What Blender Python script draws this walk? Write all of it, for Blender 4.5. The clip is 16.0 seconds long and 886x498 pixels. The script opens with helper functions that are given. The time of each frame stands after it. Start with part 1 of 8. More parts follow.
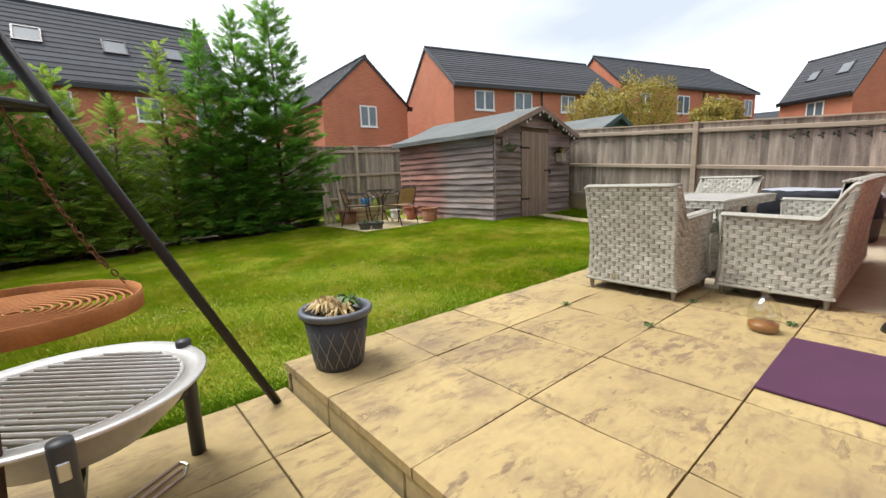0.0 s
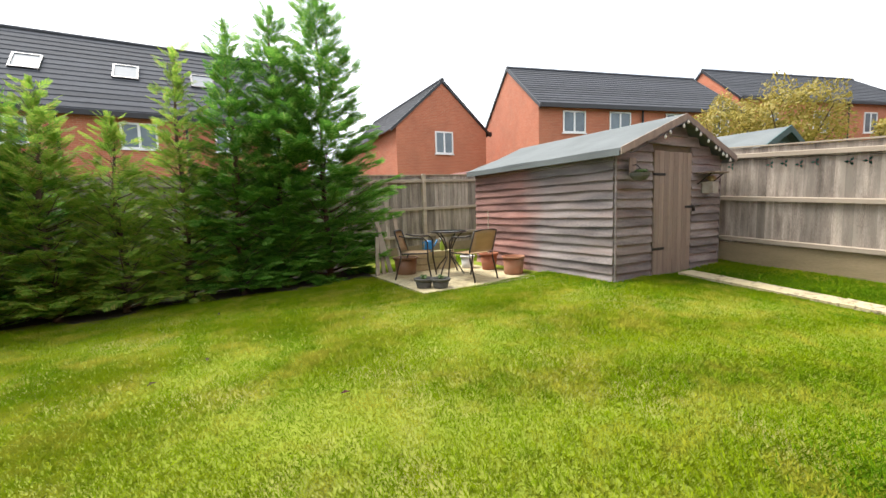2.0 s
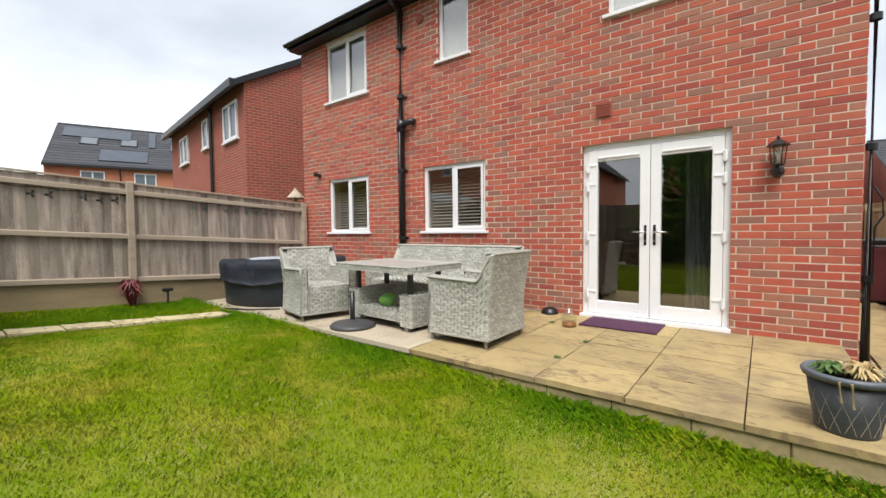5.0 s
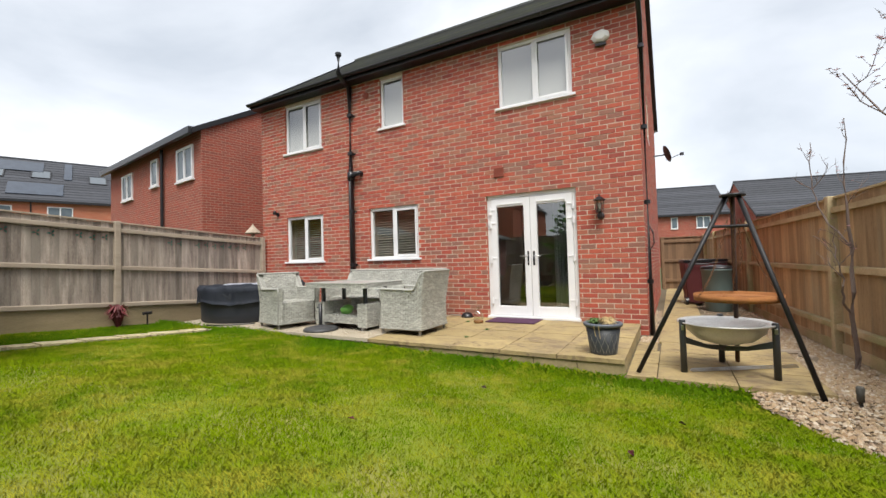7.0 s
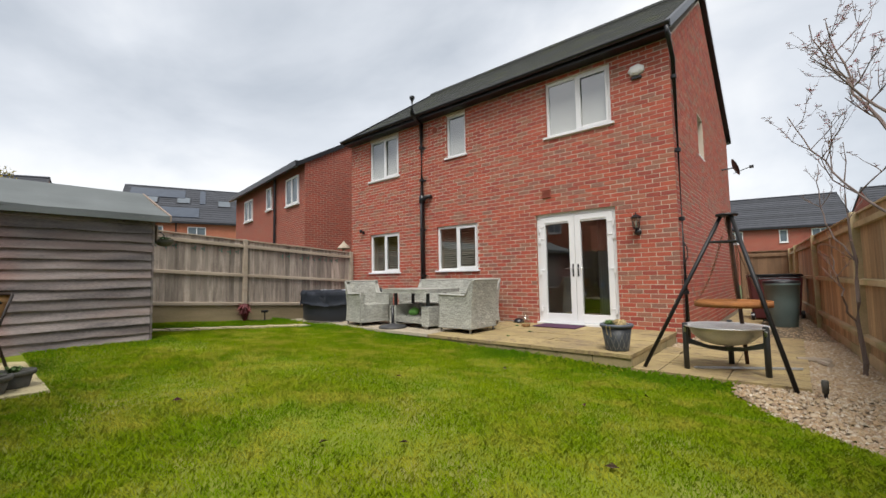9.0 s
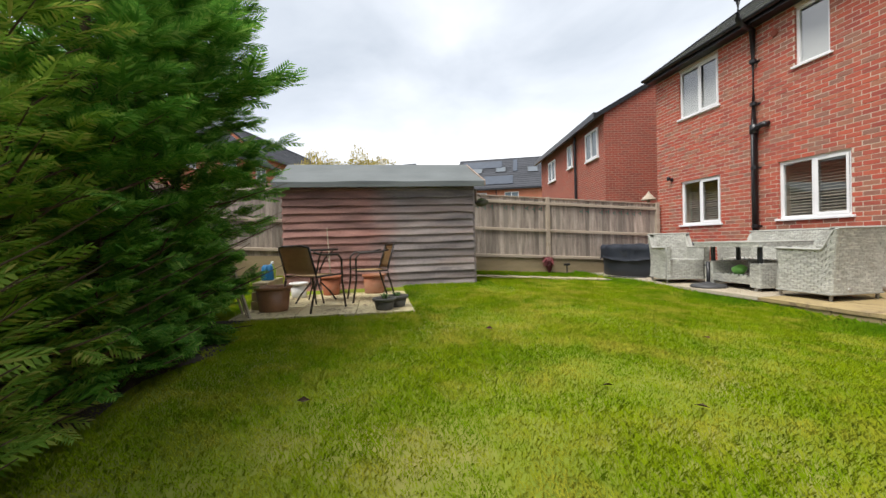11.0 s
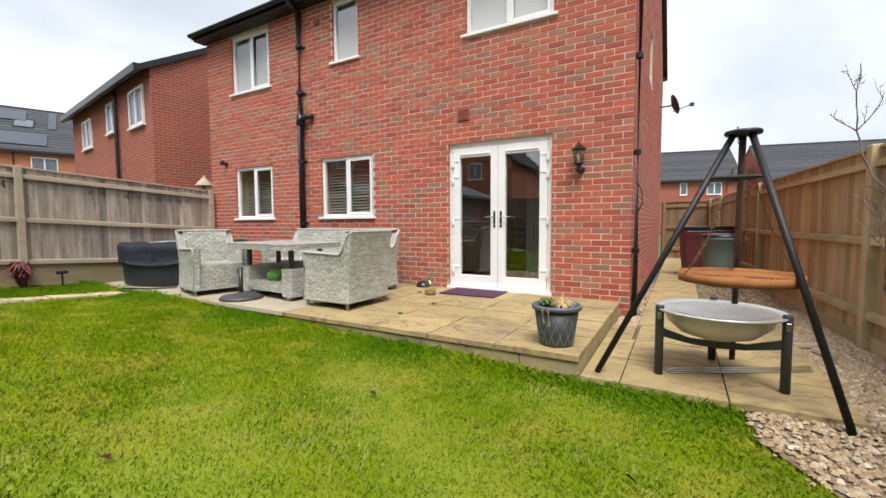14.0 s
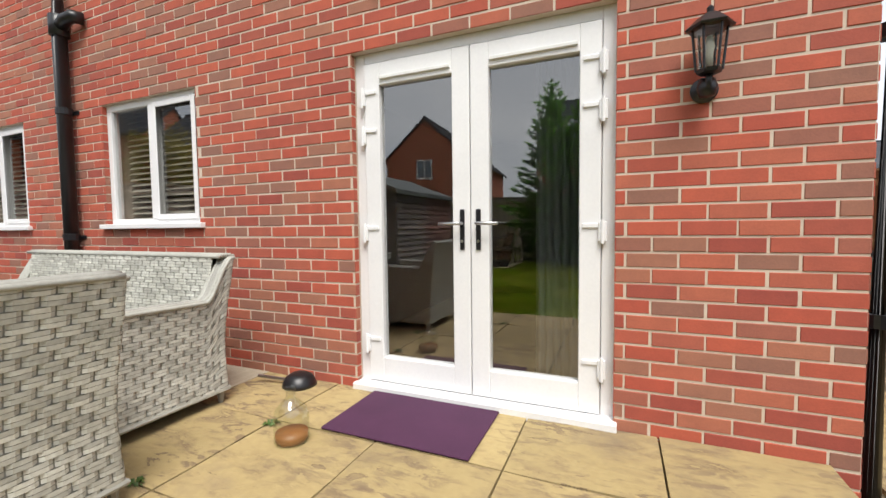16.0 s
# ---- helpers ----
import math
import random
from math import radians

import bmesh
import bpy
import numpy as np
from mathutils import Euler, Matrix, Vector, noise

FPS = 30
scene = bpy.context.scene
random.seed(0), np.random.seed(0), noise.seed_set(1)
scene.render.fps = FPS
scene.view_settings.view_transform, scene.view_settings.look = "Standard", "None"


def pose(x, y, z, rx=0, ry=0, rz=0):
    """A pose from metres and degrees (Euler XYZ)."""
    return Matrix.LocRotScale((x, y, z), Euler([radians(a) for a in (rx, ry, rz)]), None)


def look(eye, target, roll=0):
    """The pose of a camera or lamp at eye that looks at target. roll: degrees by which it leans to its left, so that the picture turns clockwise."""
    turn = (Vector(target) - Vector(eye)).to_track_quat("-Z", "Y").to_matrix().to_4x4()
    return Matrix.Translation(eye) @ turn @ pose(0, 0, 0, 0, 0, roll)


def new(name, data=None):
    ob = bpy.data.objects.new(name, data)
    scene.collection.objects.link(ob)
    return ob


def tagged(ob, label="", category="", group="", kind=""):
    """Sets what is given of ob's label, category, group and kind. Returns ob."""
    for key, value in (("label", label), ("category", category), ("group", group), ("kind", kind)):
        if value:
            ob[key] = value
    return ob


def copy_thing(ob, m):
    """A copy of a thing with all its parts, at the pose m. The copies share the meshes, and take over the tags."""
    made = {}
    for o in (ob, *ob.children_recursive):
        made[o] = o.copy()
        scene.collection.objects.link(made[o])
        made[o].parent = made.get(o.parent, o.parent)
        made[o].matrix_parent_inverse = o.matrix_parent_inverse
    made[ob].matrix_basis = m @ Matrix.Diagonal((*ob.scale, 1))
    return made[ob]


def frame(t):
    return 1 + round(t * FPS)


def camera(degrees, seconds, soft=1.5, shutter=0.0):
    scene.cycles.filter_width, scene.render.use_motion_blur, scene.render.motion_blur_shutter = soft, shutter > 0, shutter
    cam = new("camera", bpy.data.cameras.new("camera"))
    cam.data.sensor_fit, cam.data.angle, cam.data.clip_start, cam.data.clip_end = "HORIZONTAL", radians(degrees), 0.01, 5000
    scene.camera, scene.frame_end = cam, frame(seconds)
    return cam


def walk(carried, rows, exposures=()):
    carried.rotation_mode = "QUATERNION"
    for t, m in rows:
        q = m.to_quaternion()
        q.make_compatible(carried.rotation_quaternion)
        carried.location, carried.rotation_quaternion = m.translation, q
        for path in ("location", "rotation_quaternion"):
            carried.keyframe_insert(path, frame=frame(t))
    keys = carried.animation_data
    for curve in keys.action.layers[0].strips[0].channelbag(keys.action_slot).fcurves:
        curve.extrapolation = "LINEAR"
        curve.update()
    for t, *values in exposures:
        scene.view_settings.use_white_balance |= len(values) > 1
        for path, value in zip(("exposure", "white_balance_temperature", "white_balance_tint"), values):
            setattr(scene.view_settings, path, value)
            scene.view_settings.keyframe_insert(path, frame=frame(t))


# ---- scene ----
cam = camera(93.9, 16.0)
PATH = [
    (0, (-0.62, 0.145, 1.1), (0.662, 1.643, 0.767), -2.0),
    (0.5, (-0.322, 0.533, 1.147), (0.942, 2.056, 0.859), -2.0),
    (1, (0.018, 1.084, 1.219), (1.223, 2.669, 1.027), -1.9),
    (1.5, (0.404, 1.584, 1.217), (1.475, 3.265, 1.048), -1.9),
    (2, (0.781, 2.082, 1.286), (1.784, 3.801, 1.092), -1.7),
    (2.5, (1.031, 2.541, 1.27), (2.192, 4.158, 1.07), -1.1),
    (3, (1.254, 3.018, 1.204), (2.909, 4.135, 1.089), -0.6),
    (3.5, (1.259, 3.465, 1.175), (3.251, 3.616, 1.078), 0.0),
    (4, (1.234, 4.007, 1.187), (3.169, 3.506, 1.114), -0.1),
    (4.5, (0.988, 4.534, 1.191), (2.635, 3.403, 1.095), -0.4),
    (5, (0.679, 5.107, 1.208), (1.902, 3.528, 1.12), -0.6),
    (5.2, (0.582, 5.31, 1.228), (1.672, 3.636, 1.138), -0.6),
    (7.3, (-0.519, 6.809, 1.068), (0.447, 5.061, 1.173), -1.3),
    (7.5, (-0.654, 6.909, 1.034), (0.361, 5.193, 1.192), -1.2),
    (8, (-1.012, 7.028, 1.063), (0.115, 5.392, 1.294), -1.2),
    (8.5, (-1.224, 7.155, 1.123), (-0.017, 5.579, 1.368), -1.0),
    (9, (-1.373, 7.304, 1.045), (-0.079, 5.785, 1.182), -1.0),
    (9.5, (-1.477, 7.394, 0.963), (-0.053, 5.991, 1.013), -1.0),
    (10, (-1.462, 7.363, 0.956), (0.148, 6.177, 0.963), -1.2),
    (10.2, (-1.396, 7.326, 0.953), (0.306, 6.276, 0.959), -1.3),
    (11.3, (-1.44, 7.14, 0.96), (0.55, 6.94, 0.92), -1.7),
    (12.3, (-1.421, 7.041, 0.905), (0.372, 6.16, 0.813), -1.8),
    (12.5, (-1.424, 6.959, 0.89), (0.249, 5.869, 0.775), -1.5),
    (13, (-1.211, 6.52, 0.944), (0.135, 5.045, 0.824), -0.7),
    (13.5, (-0.854, 6.026, 1.019), (0.277, 4.38, 0.91), -0.5),
    (14, (-0.504, 5.33, 1.084), (0.489, 3.598, 0.96), -0.3),
    (14.5, (-0.112, 4.601, 1.108), (0.799, 2.827, 0.961), -0.3),
    (15, (0.271, 3.827, 1.135), (1.117, 2.022, 0.978), -0.4),
    (15.5, (0.588, 3.061, 1.196), (1.404, 1.244, 1.02), -0.9),
    (16, (0.923, 2.182, 1.155), (1.706, 0.345, 1.046), -0.7),
]
walk(cam, [(t, look(eye, target, roll)) for t, eye, target, roll in PATH], [(0.0, 1.65), (1.0, 1.9), (2.2, 2.15), (3.0, 2.05), (4.0, 1.5), (5.0, 1.45), (7.3, 1.38), (9.0, 1.12), (10.2, 1.35), (12.3, 1.5), (14.5, 1.48), (16.0, 1.5)])

# ==== world, sun and sky ====
world = bpy.data.worlds.new("overcast_sky")
scene.world = world
world.use_nodes = True
wt = world.node_tree
wt.nodes.clear()


def wnode(kind, **values):
    n = wt.nodes.new(kind)
    for k, v in values.items():
        n.inputs[k].default_value = v
    return n


SUN_EL, SUN_AZ = 60.0, -32.0
sky = wt.nodes.new("ShaderNodeTexSky")
sky.sky_type, sky.sun_disc = "NISHITA", False
sky.sun_elevation, sky.sun_rotation = radians(SUN_EL), radians(SUN_AZ)
wcoord = wt.nodes.new("ShaderNodeTexCoord")
wmap = wnode("ShaderNodeMapping", Scale=(1.0, 1.0, 1.9))
wt.links.new(wcoord.outputs["Generated"], wmap.inputs["Vector"])
cloud_big = wnode("ShaderNodeTexNoise", Scale=1.5, Detail=7.0, Roughness=0.5, Distortion=0.35)
wt.links.new(wmap.outputs["Vector"], cloud_big.inputs["Vector"])
cloud_ramp = wt.nodes.new("ShaderNodeValToRGB")
cr = cloud_ramp.color_ramp
cr.elements[0].position, cr.elements[0].color = 0.32, (0.57, 0.62, 0.69, 1)
cr.elements[1].position, cr.elements[1].color = 0.66, (1.12, 1.13, 1.14, 1)
cr.elements.new(0.5).color = (0.82, 0.86, 0.92, 1)
wt.links.new(cloud_big.outputs["Fac"], cloud_ramp.inputs["Fac"])
cloud_bg = wnode("ShaderNodeBackground", Strength=0.46)
wt.links.new(cloud_ramp.outputs["Color"], cloud_bg.inputs["Color"])
sky_bg = wnode("ShaderNodeBackground", Strength=0.06)
wt.links.new(sky.outputs["Color"], sky_bg.inputs["Color"])
wmix = wnode("ShaderNodeMixShader", Fac=0.9)
wt.links.new(sky_bg.outputs[0], wmix.inputs[1])
wt.links.new(cloud_bg.outputs[0], wmix.inputs[2])
wout = wt.nodes.new("ShaderNodeOutputWorld")
wt.links.new(wmix.outputs[0], wout.inputs["Surface"])

sun_data = bpy.data.lights.new("sun", "SUN")
sun_data.energy, sun_data.angle, sun_data.color = 1.7, radians(32), (1.0, 0.96, 0.9)
sun = new("sun", sun_data)
az, el = radians(SUN_AZ), radians(SUN_EL)
sun_from = Vector((math.sin(az) * math.cos(el), math.cos(az) * math.cos(el), math.sin(el)))
sun.matrix_world = look(sun_from * 40, (0, 0, 0))

# ==== materials ====


def material(name, c1, c2=None, rough=0.7, scale=5.0, fine=90.0, bump=0.15, metal=0.0, vary=0.0, contrast=0.22, depth=0.01, stretch=(1, 1, 1), dirt=None, dirt_scale=1.3, dirt_band=(0.5, 0.68)):
    """A surface with grain at two scales; vary: how much pieces differ in brightness."""
    m = bpy.data.materials.new(name)
    m.use_nodes = True
    t = m.node_tree
    b = t.nodes["Principled BSDF"]
    c2 = c2 or tuple(v * 0.7 for v in c1)
    geo = t.nodes.new("ShaderNodeNewGeometry")
    mp = t.nodes.new("ShaderNodeMapping")
    mp.inputs["Scale"].default_value = stretch
    t.links.new(geo.outputs["Position"], mp.inputs["Vector"])
    info = t.nodes.new("ShaderNodeObjectInfo")
    rnd = t.nodes.new("ShaderNodeMath")
    rnd.operation = "ADD"
    t.links.new(info.outputs["Random"], rnd.inputs[0])
    t.links.new(geo.outputs["Random Per Island"], rnd.inputs[1])
    frac = t.nodes.new("ShaderNodeMath")
    frac.operation = "FRACT"
    t.links.new(rnd.outputs[0], frac.inputs[0])
    big = t.nodes.new("ShaderNodeTexNoise")
    big.inputs["Scale"].default_value, big.inputs["Detail"].default_value = scale, 4
    small = t.nodes.new("ShaderNodeTexNoise")
    small.inputs["Scale"].default_value, small.inputs["Detail"].default_value = fine, 3
    for n in (big, small):
        t.links.new(mp.outputs[0], n.inputs["Vector"])
    mixf = t.nodes.new("ShaderNodeMix")
    mixf.inputs["Factor"].default_value = 0.4
    t.links.new(big.outputs["Fac"], mixf.inputs["A"])
    t.links.new(small.outputs["Fac"], mixf.inputs["B"])
    ramp = t.nodes.new("ShaderNodeValToRGB")
    ramp.color_ramp.elements[0].position, ramp.color_ramp.elements[0].color = 0.5 - contrast, (*c2, 1)
    ramp.color_ramp.elements[1].position, ramp.color_ramp.elements[1].color = 0.5 + contrast, (*c1, 1)
    t.links.new(mixf.outputs["Result"], ramp.inputs["Fac"])
    colour = ramp.outputs["Color"]
    if dirt:
        dn = t.nodes.new("ShaderNodeTexNoise")
        dn.inputs["Scale"].default_value, dn.inputs["Detail"].default_value = dirt_scale, 6
        dn.inputs["Roughness"].default_value = 0.65
        t.links.new(mp.outputs[0], dn.inputs["Vector"])
        dr = t.nodes.new("ShaderNodeValToRGB")
        dr.color_ramp.elements[0].position, dr.color_ramp.elements[1].position = dirt_band
        t.links.new(dn.outputs["Fac"], dr.inputs["Fac"])
        dm = t.nodes.new("ShaderNodeMix")
        dm.data_type = "RGBA"
        t.links.new(dr.outputs["Color"], dm.inputs["Factor"])
        t.links.new(colour, dm.inputs[6])
        dm.inputs[7].default_value = (*dirt, 1)
        colour = dm.outputs[2]
    if vary:
        mr = t.nodes.new("ShaderNodeMapRange")
        mr.inputs["To Min"].default_value, mr.inputs["To Max"].default_value = 1 - vary, 1 + vary
        t.links.new(frac.outputs[0], mr.inputs["Value"])
        hsv = t.nodes.new("ShaderNodeHueSaturation")
        t.links.new(mr.outputs[0], hsv.inputs["Value"])
        t.links.new(colour, hsv.inputs["Color"])
        colour = hsv.outputs["Color"]
    t.links.new(colour, b.inputs["Base Color"])
    b.inputs["Roughness"].default_value, b.inputs["Metallic"].default_value = rough, metal
    if bump:
        bp = t.nodes.new("ShaderNodeBump")
        bp.inputs["Strength"].default_value, bp.inputs["Distance"].default_value = bump, depth
        t.links.new(mixf.outputs["Result"], bp.inputs["Height"])
        t.links.new(bp.outputs[0], b.inputs["Normal"])
    return m


def palette(m, stops):
    """Give the pieces of a material one of several colours each, by their random number."""
    t = m.node_tree
    b = t.nodes["Principled BSDF"]
    frac = next(n for n in t.nodes if n.type == "MATH" and n.operation == "FRACT")
    ramp = t.nodes.new("ShaderNodeValToRGB")
    r = ramp.color_ramp
    r.interpolation = "LINEAR"
    r.elements[0].position, r.elements[0].color = 0.0, (*stops[0][1], 1)
    r.elements[1].position, r.elements[1].color = 1.0, (*stops[-1][1], 1)
    for p, c in stops[1:-1]:
        r.elements.new(p).color = (*c, 1)
    t.links.new(frac.outputs[0], ramp.inputs["Fac"])
    mul = t.nodes.new("ShaderNodeMix")
    mul.data_type, mul.blend_type = "RGBA", "MULTIPLY"
    mul.inputs["Factor"].default_value = 1.0
    old = b.inputs["Base Color"].links[0].from_socket
    t.links.new(ramp.outputs["Color"], mul.inputs[6])
    t.links.new(old, mul.inputs[7])
    t.links.new(mul.outputs[2], b.inputs["Base Color"])
    return m


BRICK = palette(material("brick_clay", (1.08, 1.04, 1.0), (0.78, 0.8, 0.82), 0.9, 9, 130, 0.5, depth=0.004),
                [(0, (0.40, 0.082, 0.052)), (0.25, (0.46, 0.105, 0.06)), (0.42, (0.31, 0.068, 0.05)), (0.6, (0.43, 0.12, 0.072)), (0.74, (0.36, 0.15, 0.095)), (0.86, (0.27, 0.13, 0.095)), (1, (0.42, 0.09, 0.055))])
MORTAR = material("mortar", (0.62, 0.53, 0.43), (0.50, 0.42, 0.34), 0.95, 4, 160, 0.4, depth=0.004)


def brick_pattern(name, c1, c2, mortar):
    """Brickwork for walls that stay far off."""
    m = bpy.data.materials.new(name)
    m.use_nodes = True
    t = m.node_tree
    b = t.nodes["Principled BSDF"]
    co = t.nodes.new("ShaderNodeTexCoord")
    sep = t.nodes.new("ShaderNodeSeparateXYZ")
    t.links.new(co.outputs["Object"], sep.inputs[0])
    add = t.nodes.new("ShaderNodeMath")
    t.links.new(sep.outputs["X"], add.inputs[0])
    t.links.new(sep.outputs["Y"], add.inputs[1])
    com = t.nodes.new("ShaderNodeCombineXYZ")
    t.links.new(add.outputs[0], com.inputs["X"])
    t.links.new(sep.outputs["Z"], com.inputs["Y"])
    bt = t.nodes.new("ShaderNodeTexBrick")
    bt.inputs["Scale"].default_value = 1.0
    bt.inputs["Brick Width"].default_value, bt.inputs["Row Height"].default_value, bt.inputs["Mortar Size"].default_value = 0.225, 0.075, 0.006
    bt.inputs["Color1"].default_value, bt.inputs["Color2"].default_value, bt.inputs["Mortar"].default_value = (*c1, 1), (*c2, 1), (*mortar, 1)
    t.links.new(com.outputs[0], bt.inputs["Vector"])
    n = t.nodes.new("ShaderNodeTexNoise")
    n.inputs["Scale"].default_value, n.inputs["Detail"].default_value = 0.9, 5
    t.links.new(co.outputs["Object"], n.inputs["Vector"])
    mr = t.nodes.new("ShaderNodeMapRange")
    mr.inputs["To Min"].default_value, mr.inputs["To Max"].default_value = 0.75, 1.25
    t.links.new(n.outputs["Fac"], mr.inputs["Value"])
    hsv = t.nodes.new("ShaderNodeHueSaturation")
    t.links.new(mr.outputs[0], hsv.inputs["Value"])
    t.links.new(bt.outputs["Color"], hsv.inputs["Color"])
    t.links.new(hsv.outputs[0], b.inputs["Base Color"])
    bp = t.nodes.new("ShaderNodeBump")
    bp.inputs["Strength"].default_value, bp.inputs["Distance"].default_value = 0.6, 0.006
    bp.invert = True
    t.links.new(bt.outputs["Fac"], bp.inputs["Height"])
    t.links.new(bp.outputs[0], b.inputs["Normal"])
    b.inputs["Roughness"].default_value = 0.9
    return m


FAR_BRICK = brick_pattern("orange_brickwork", (0.49, 0.165, 0.09), (0.42, 0.13, 0.07), (0.48, 0.27, 0.18))
NEXT_BRICK = brick_pattern("red_brickwork", (0.36, 0.08, 0.05), (0.25, 0.07, 0.05), (0.42, 0.27, 0.2))
ROOF_TILE = material("grey_concrete_tile", (0.062, 0.066, 0.076), (0.042, 0.044, 0.052), 0.95, 3, 40, 0.3, vary=0.18)
OWN_TILE = material("dark_roof_tile", (0.05, 0.052, 0.05), (0.028, 0.032, 0.026), 0.85, 3, 50, 0.3, vary=0.2, dirt=(0.055, 0.062, 0.03))
BLACK_PLASTIC = material("black_plastic", (0.012, 0.012, 0.014), (0.008, 0.008, 0.01), 0.35, 6, 60, 0.05)
UPVC = material("white_upvc", (0.80, 0.80, 0.80), (0.72, 0.72, 0.73), 0.32, 3, 60, 0.03)
WHITE_PAINT = material("white_paint", (0.74, 0.74, 0.72), (0.62, 0.62, 0.6), 0.6, 3, 60, 0.1)
FENCE_GREY = material("weathered_grey_board", (0.44, 0.375, 0.315), (0.16, 0.13, 0.108), 0.85, 3.0, 40, 0.5, vary=0.34, contrast=0.15, stretch=(5, 5, 0.6), dirt=(0.27, 0.235, 0.195), dirt_scale=0.8)
FENCE_RAIL = material("weathered_rail", (0.46, 0.385, 0.30), (0.30, 0.24, 0.18), 0.85, 3, 60, 0.3, vary=0.12, stretch=(1, 0.5, 4))
GRAVEL_BOARD = material("algae_stained_gravel_board", (0.38, 0.29, 0.175), (0.24, 0.19, 0.105), 0.9, 2.5, 40, 0.3, vary=0.1, stretch=(3, 0.6, 3))
GATE_BROWN = material("dark_brown_board", (0.27, 0.165, 0.09), (0.16, 0.095, 0.055), 0.8, 3, 40, 0.35, vary=0.2, stretch=(5, 5, 0.6))
FENCE_BROWN = material("brown_stained_board", (0.51, 0.355, 0.19), (0.29, 0.19, 0.10), 0.8, 3, 40, 0.35, vary=0.26, contrast=0.16, stretch=(5, 5, 0.6), dirt=(0.38, 0.33, 0.22), dirt_scale=0.7)
FENCE_BROWN_RAIL = material("brown_stained_rail", (0.58, 0.47, 0.28), (0.36, 0.27, 0.15), 0.8, 3, 50, 0.3, vary=0.15, dirt=(0.30, 0.29, 0.12))
SHED_BOARD = material("weathered_shed_cladding", (0.33, 0.28, 0.265), (0.095, 0.083, 0.085), 0.85, 1.6, 34, 0.5, vary=0.30, contrast=0.15, stretch=(0.8, 0.8, 6), dirt=(0.22, 0.155, 0.135), dirt_scale=0.5, dirt_band=(0.55, 0.75))
SHED_DOOR_WOOD = material("weathered_shed_door", (0.34, 0.26, 0.21), (0.19, 0.145, 0.115), 0.85, 2.5, 40, 0.35, vary=0.15, stretch=(6, 6, 0.6))
ROOF_FELT = material("grey_green_roof_felt", (0.155, 0.17, 0.17), (0.10, 0.112, 0.112), 0.95, 2, 200, 0.4, depth=0.004, vary=0.06)
SLAB_BUFF = material("riven_buff_paving", (0.41, 0.315, 0.145), (0.32, 0.24, 0.11), 0.85, 2.2, 30, 0.5, vary=0.09, depth=0.008, dirt=(0.235, 0.175, 0.10), dirt_scale=1.7)
SLAB_CREAM = material("cream_patio_paving", (0.58, 0.495, 0.29), (0.48, 0.41, 0.23), 0.85, 2.2, 30, 0.4, vary=0.07, depth=0.006, dirt=(0.46, 0.40, 0.25), dirt_scale=2.2)
SLAB_PALE = material("pale_ribbed_paving", (0.52, 0.455, 0.35), (0.42, 0.36, 0.27), 0.85, 2, 60, 0.3, vary=0.05, dirt=(0.40, 0.34, 0.25))
SLAB_SIDE = material("terrace_riser", (0.46, 0.36, 0.19), (0.25, 0.205, 0.10), 0.9, 3, 30, 0.6, vary=0.08, dirt=(0.19, 0.17, 0.08), dirt_scale=2.0)
JOINT = material("dark_joint", (0.15, 0.115, 0.07), (0.08, 0.064, 0.04), 0.95, 4, 80, 0.3)
SOIL = material("lawn_soil", (0.20, 0.235, 0.03), (0.14, 0.185, 0.02), 0.95, 3, 60, 0.6, dirt=(0.27, 0.25, 0.08), dirt_scale=1.1)
FIELD = material("far_grass", (0.08, 0.11, 0.03), (0.06, 0.08, 0.03), 0.95, 0.3, 5, 0.3)
EARTH = material("dark_earth", (0.06, 0.045, 0.03), (0.03, 0.024, 0.018), 0.95, 4, 50, 0.8, depth=0.02)
ROOM_WALL = material("room_wall", (0.45, 0.43, 0.40), (0.42, 0.40, 0.37), 0.8, 2, 40, 0.05)
ROOM_FLOOR = material("room_floor", (0.16, 0.12, 0.09), (0.11, 0.08, 0.06), 0.5, 3, 30, 0.05)
BLIND = material("pale_blind", (0.36, 0.34, 0.29), (0.3, 0.28, 0.24), 0.6, 3, 40, 0.03)
CURTAIN = material("pale_grey_curtain", (0.8, 0.82, 0.83), (0.7, 0.72, 0.74), 0.9, 3, 90, 0.1)
STEEL = material("brushed_steel", (0.55, 0.55, 0.55), (0.45, 0.45, 0.45), 0.3, 5, 80, 0.05, metal=1.0)


def glass_material(name, ior=1.9, tint=(0.93, 0.96, 0.95)):
    m = bpy.data.materials.new(name)
    m.use_nodes = True
    t = m.node_tree
    t.nodes.clear()
    tr = t.nodes.new("ShaderNodeBsdfTransparent")
    tr.inputs["Color"].default_value = (*tint, 1)
    gl = t.nodes.new("ShaderNodeBsdfGlossy")
    gl.inputs["Roughness"].default_value = 0.01
    fr = t.nodes.new("ShaderNodeFresnel")
    fr.inputs["IOR"].default_value = ior
    mx = t.nodes.new("ShaderNodeMixShader")
    out = t.nodes.new("ShaderNodeOutputMaterial")
    if ior:
        t.links.new(fr.outputs[0], mx.inputs[0])
    else:
        mx.inputs[0].default_value = 0.14
    t.links.new(tr.outputs[0], mx.inputs[1])
    t.links.new(gl.outputs[0], mx.inputs[2])
    t.links.new(mx.outputs[0], out.inputs["Surface"])
    return m


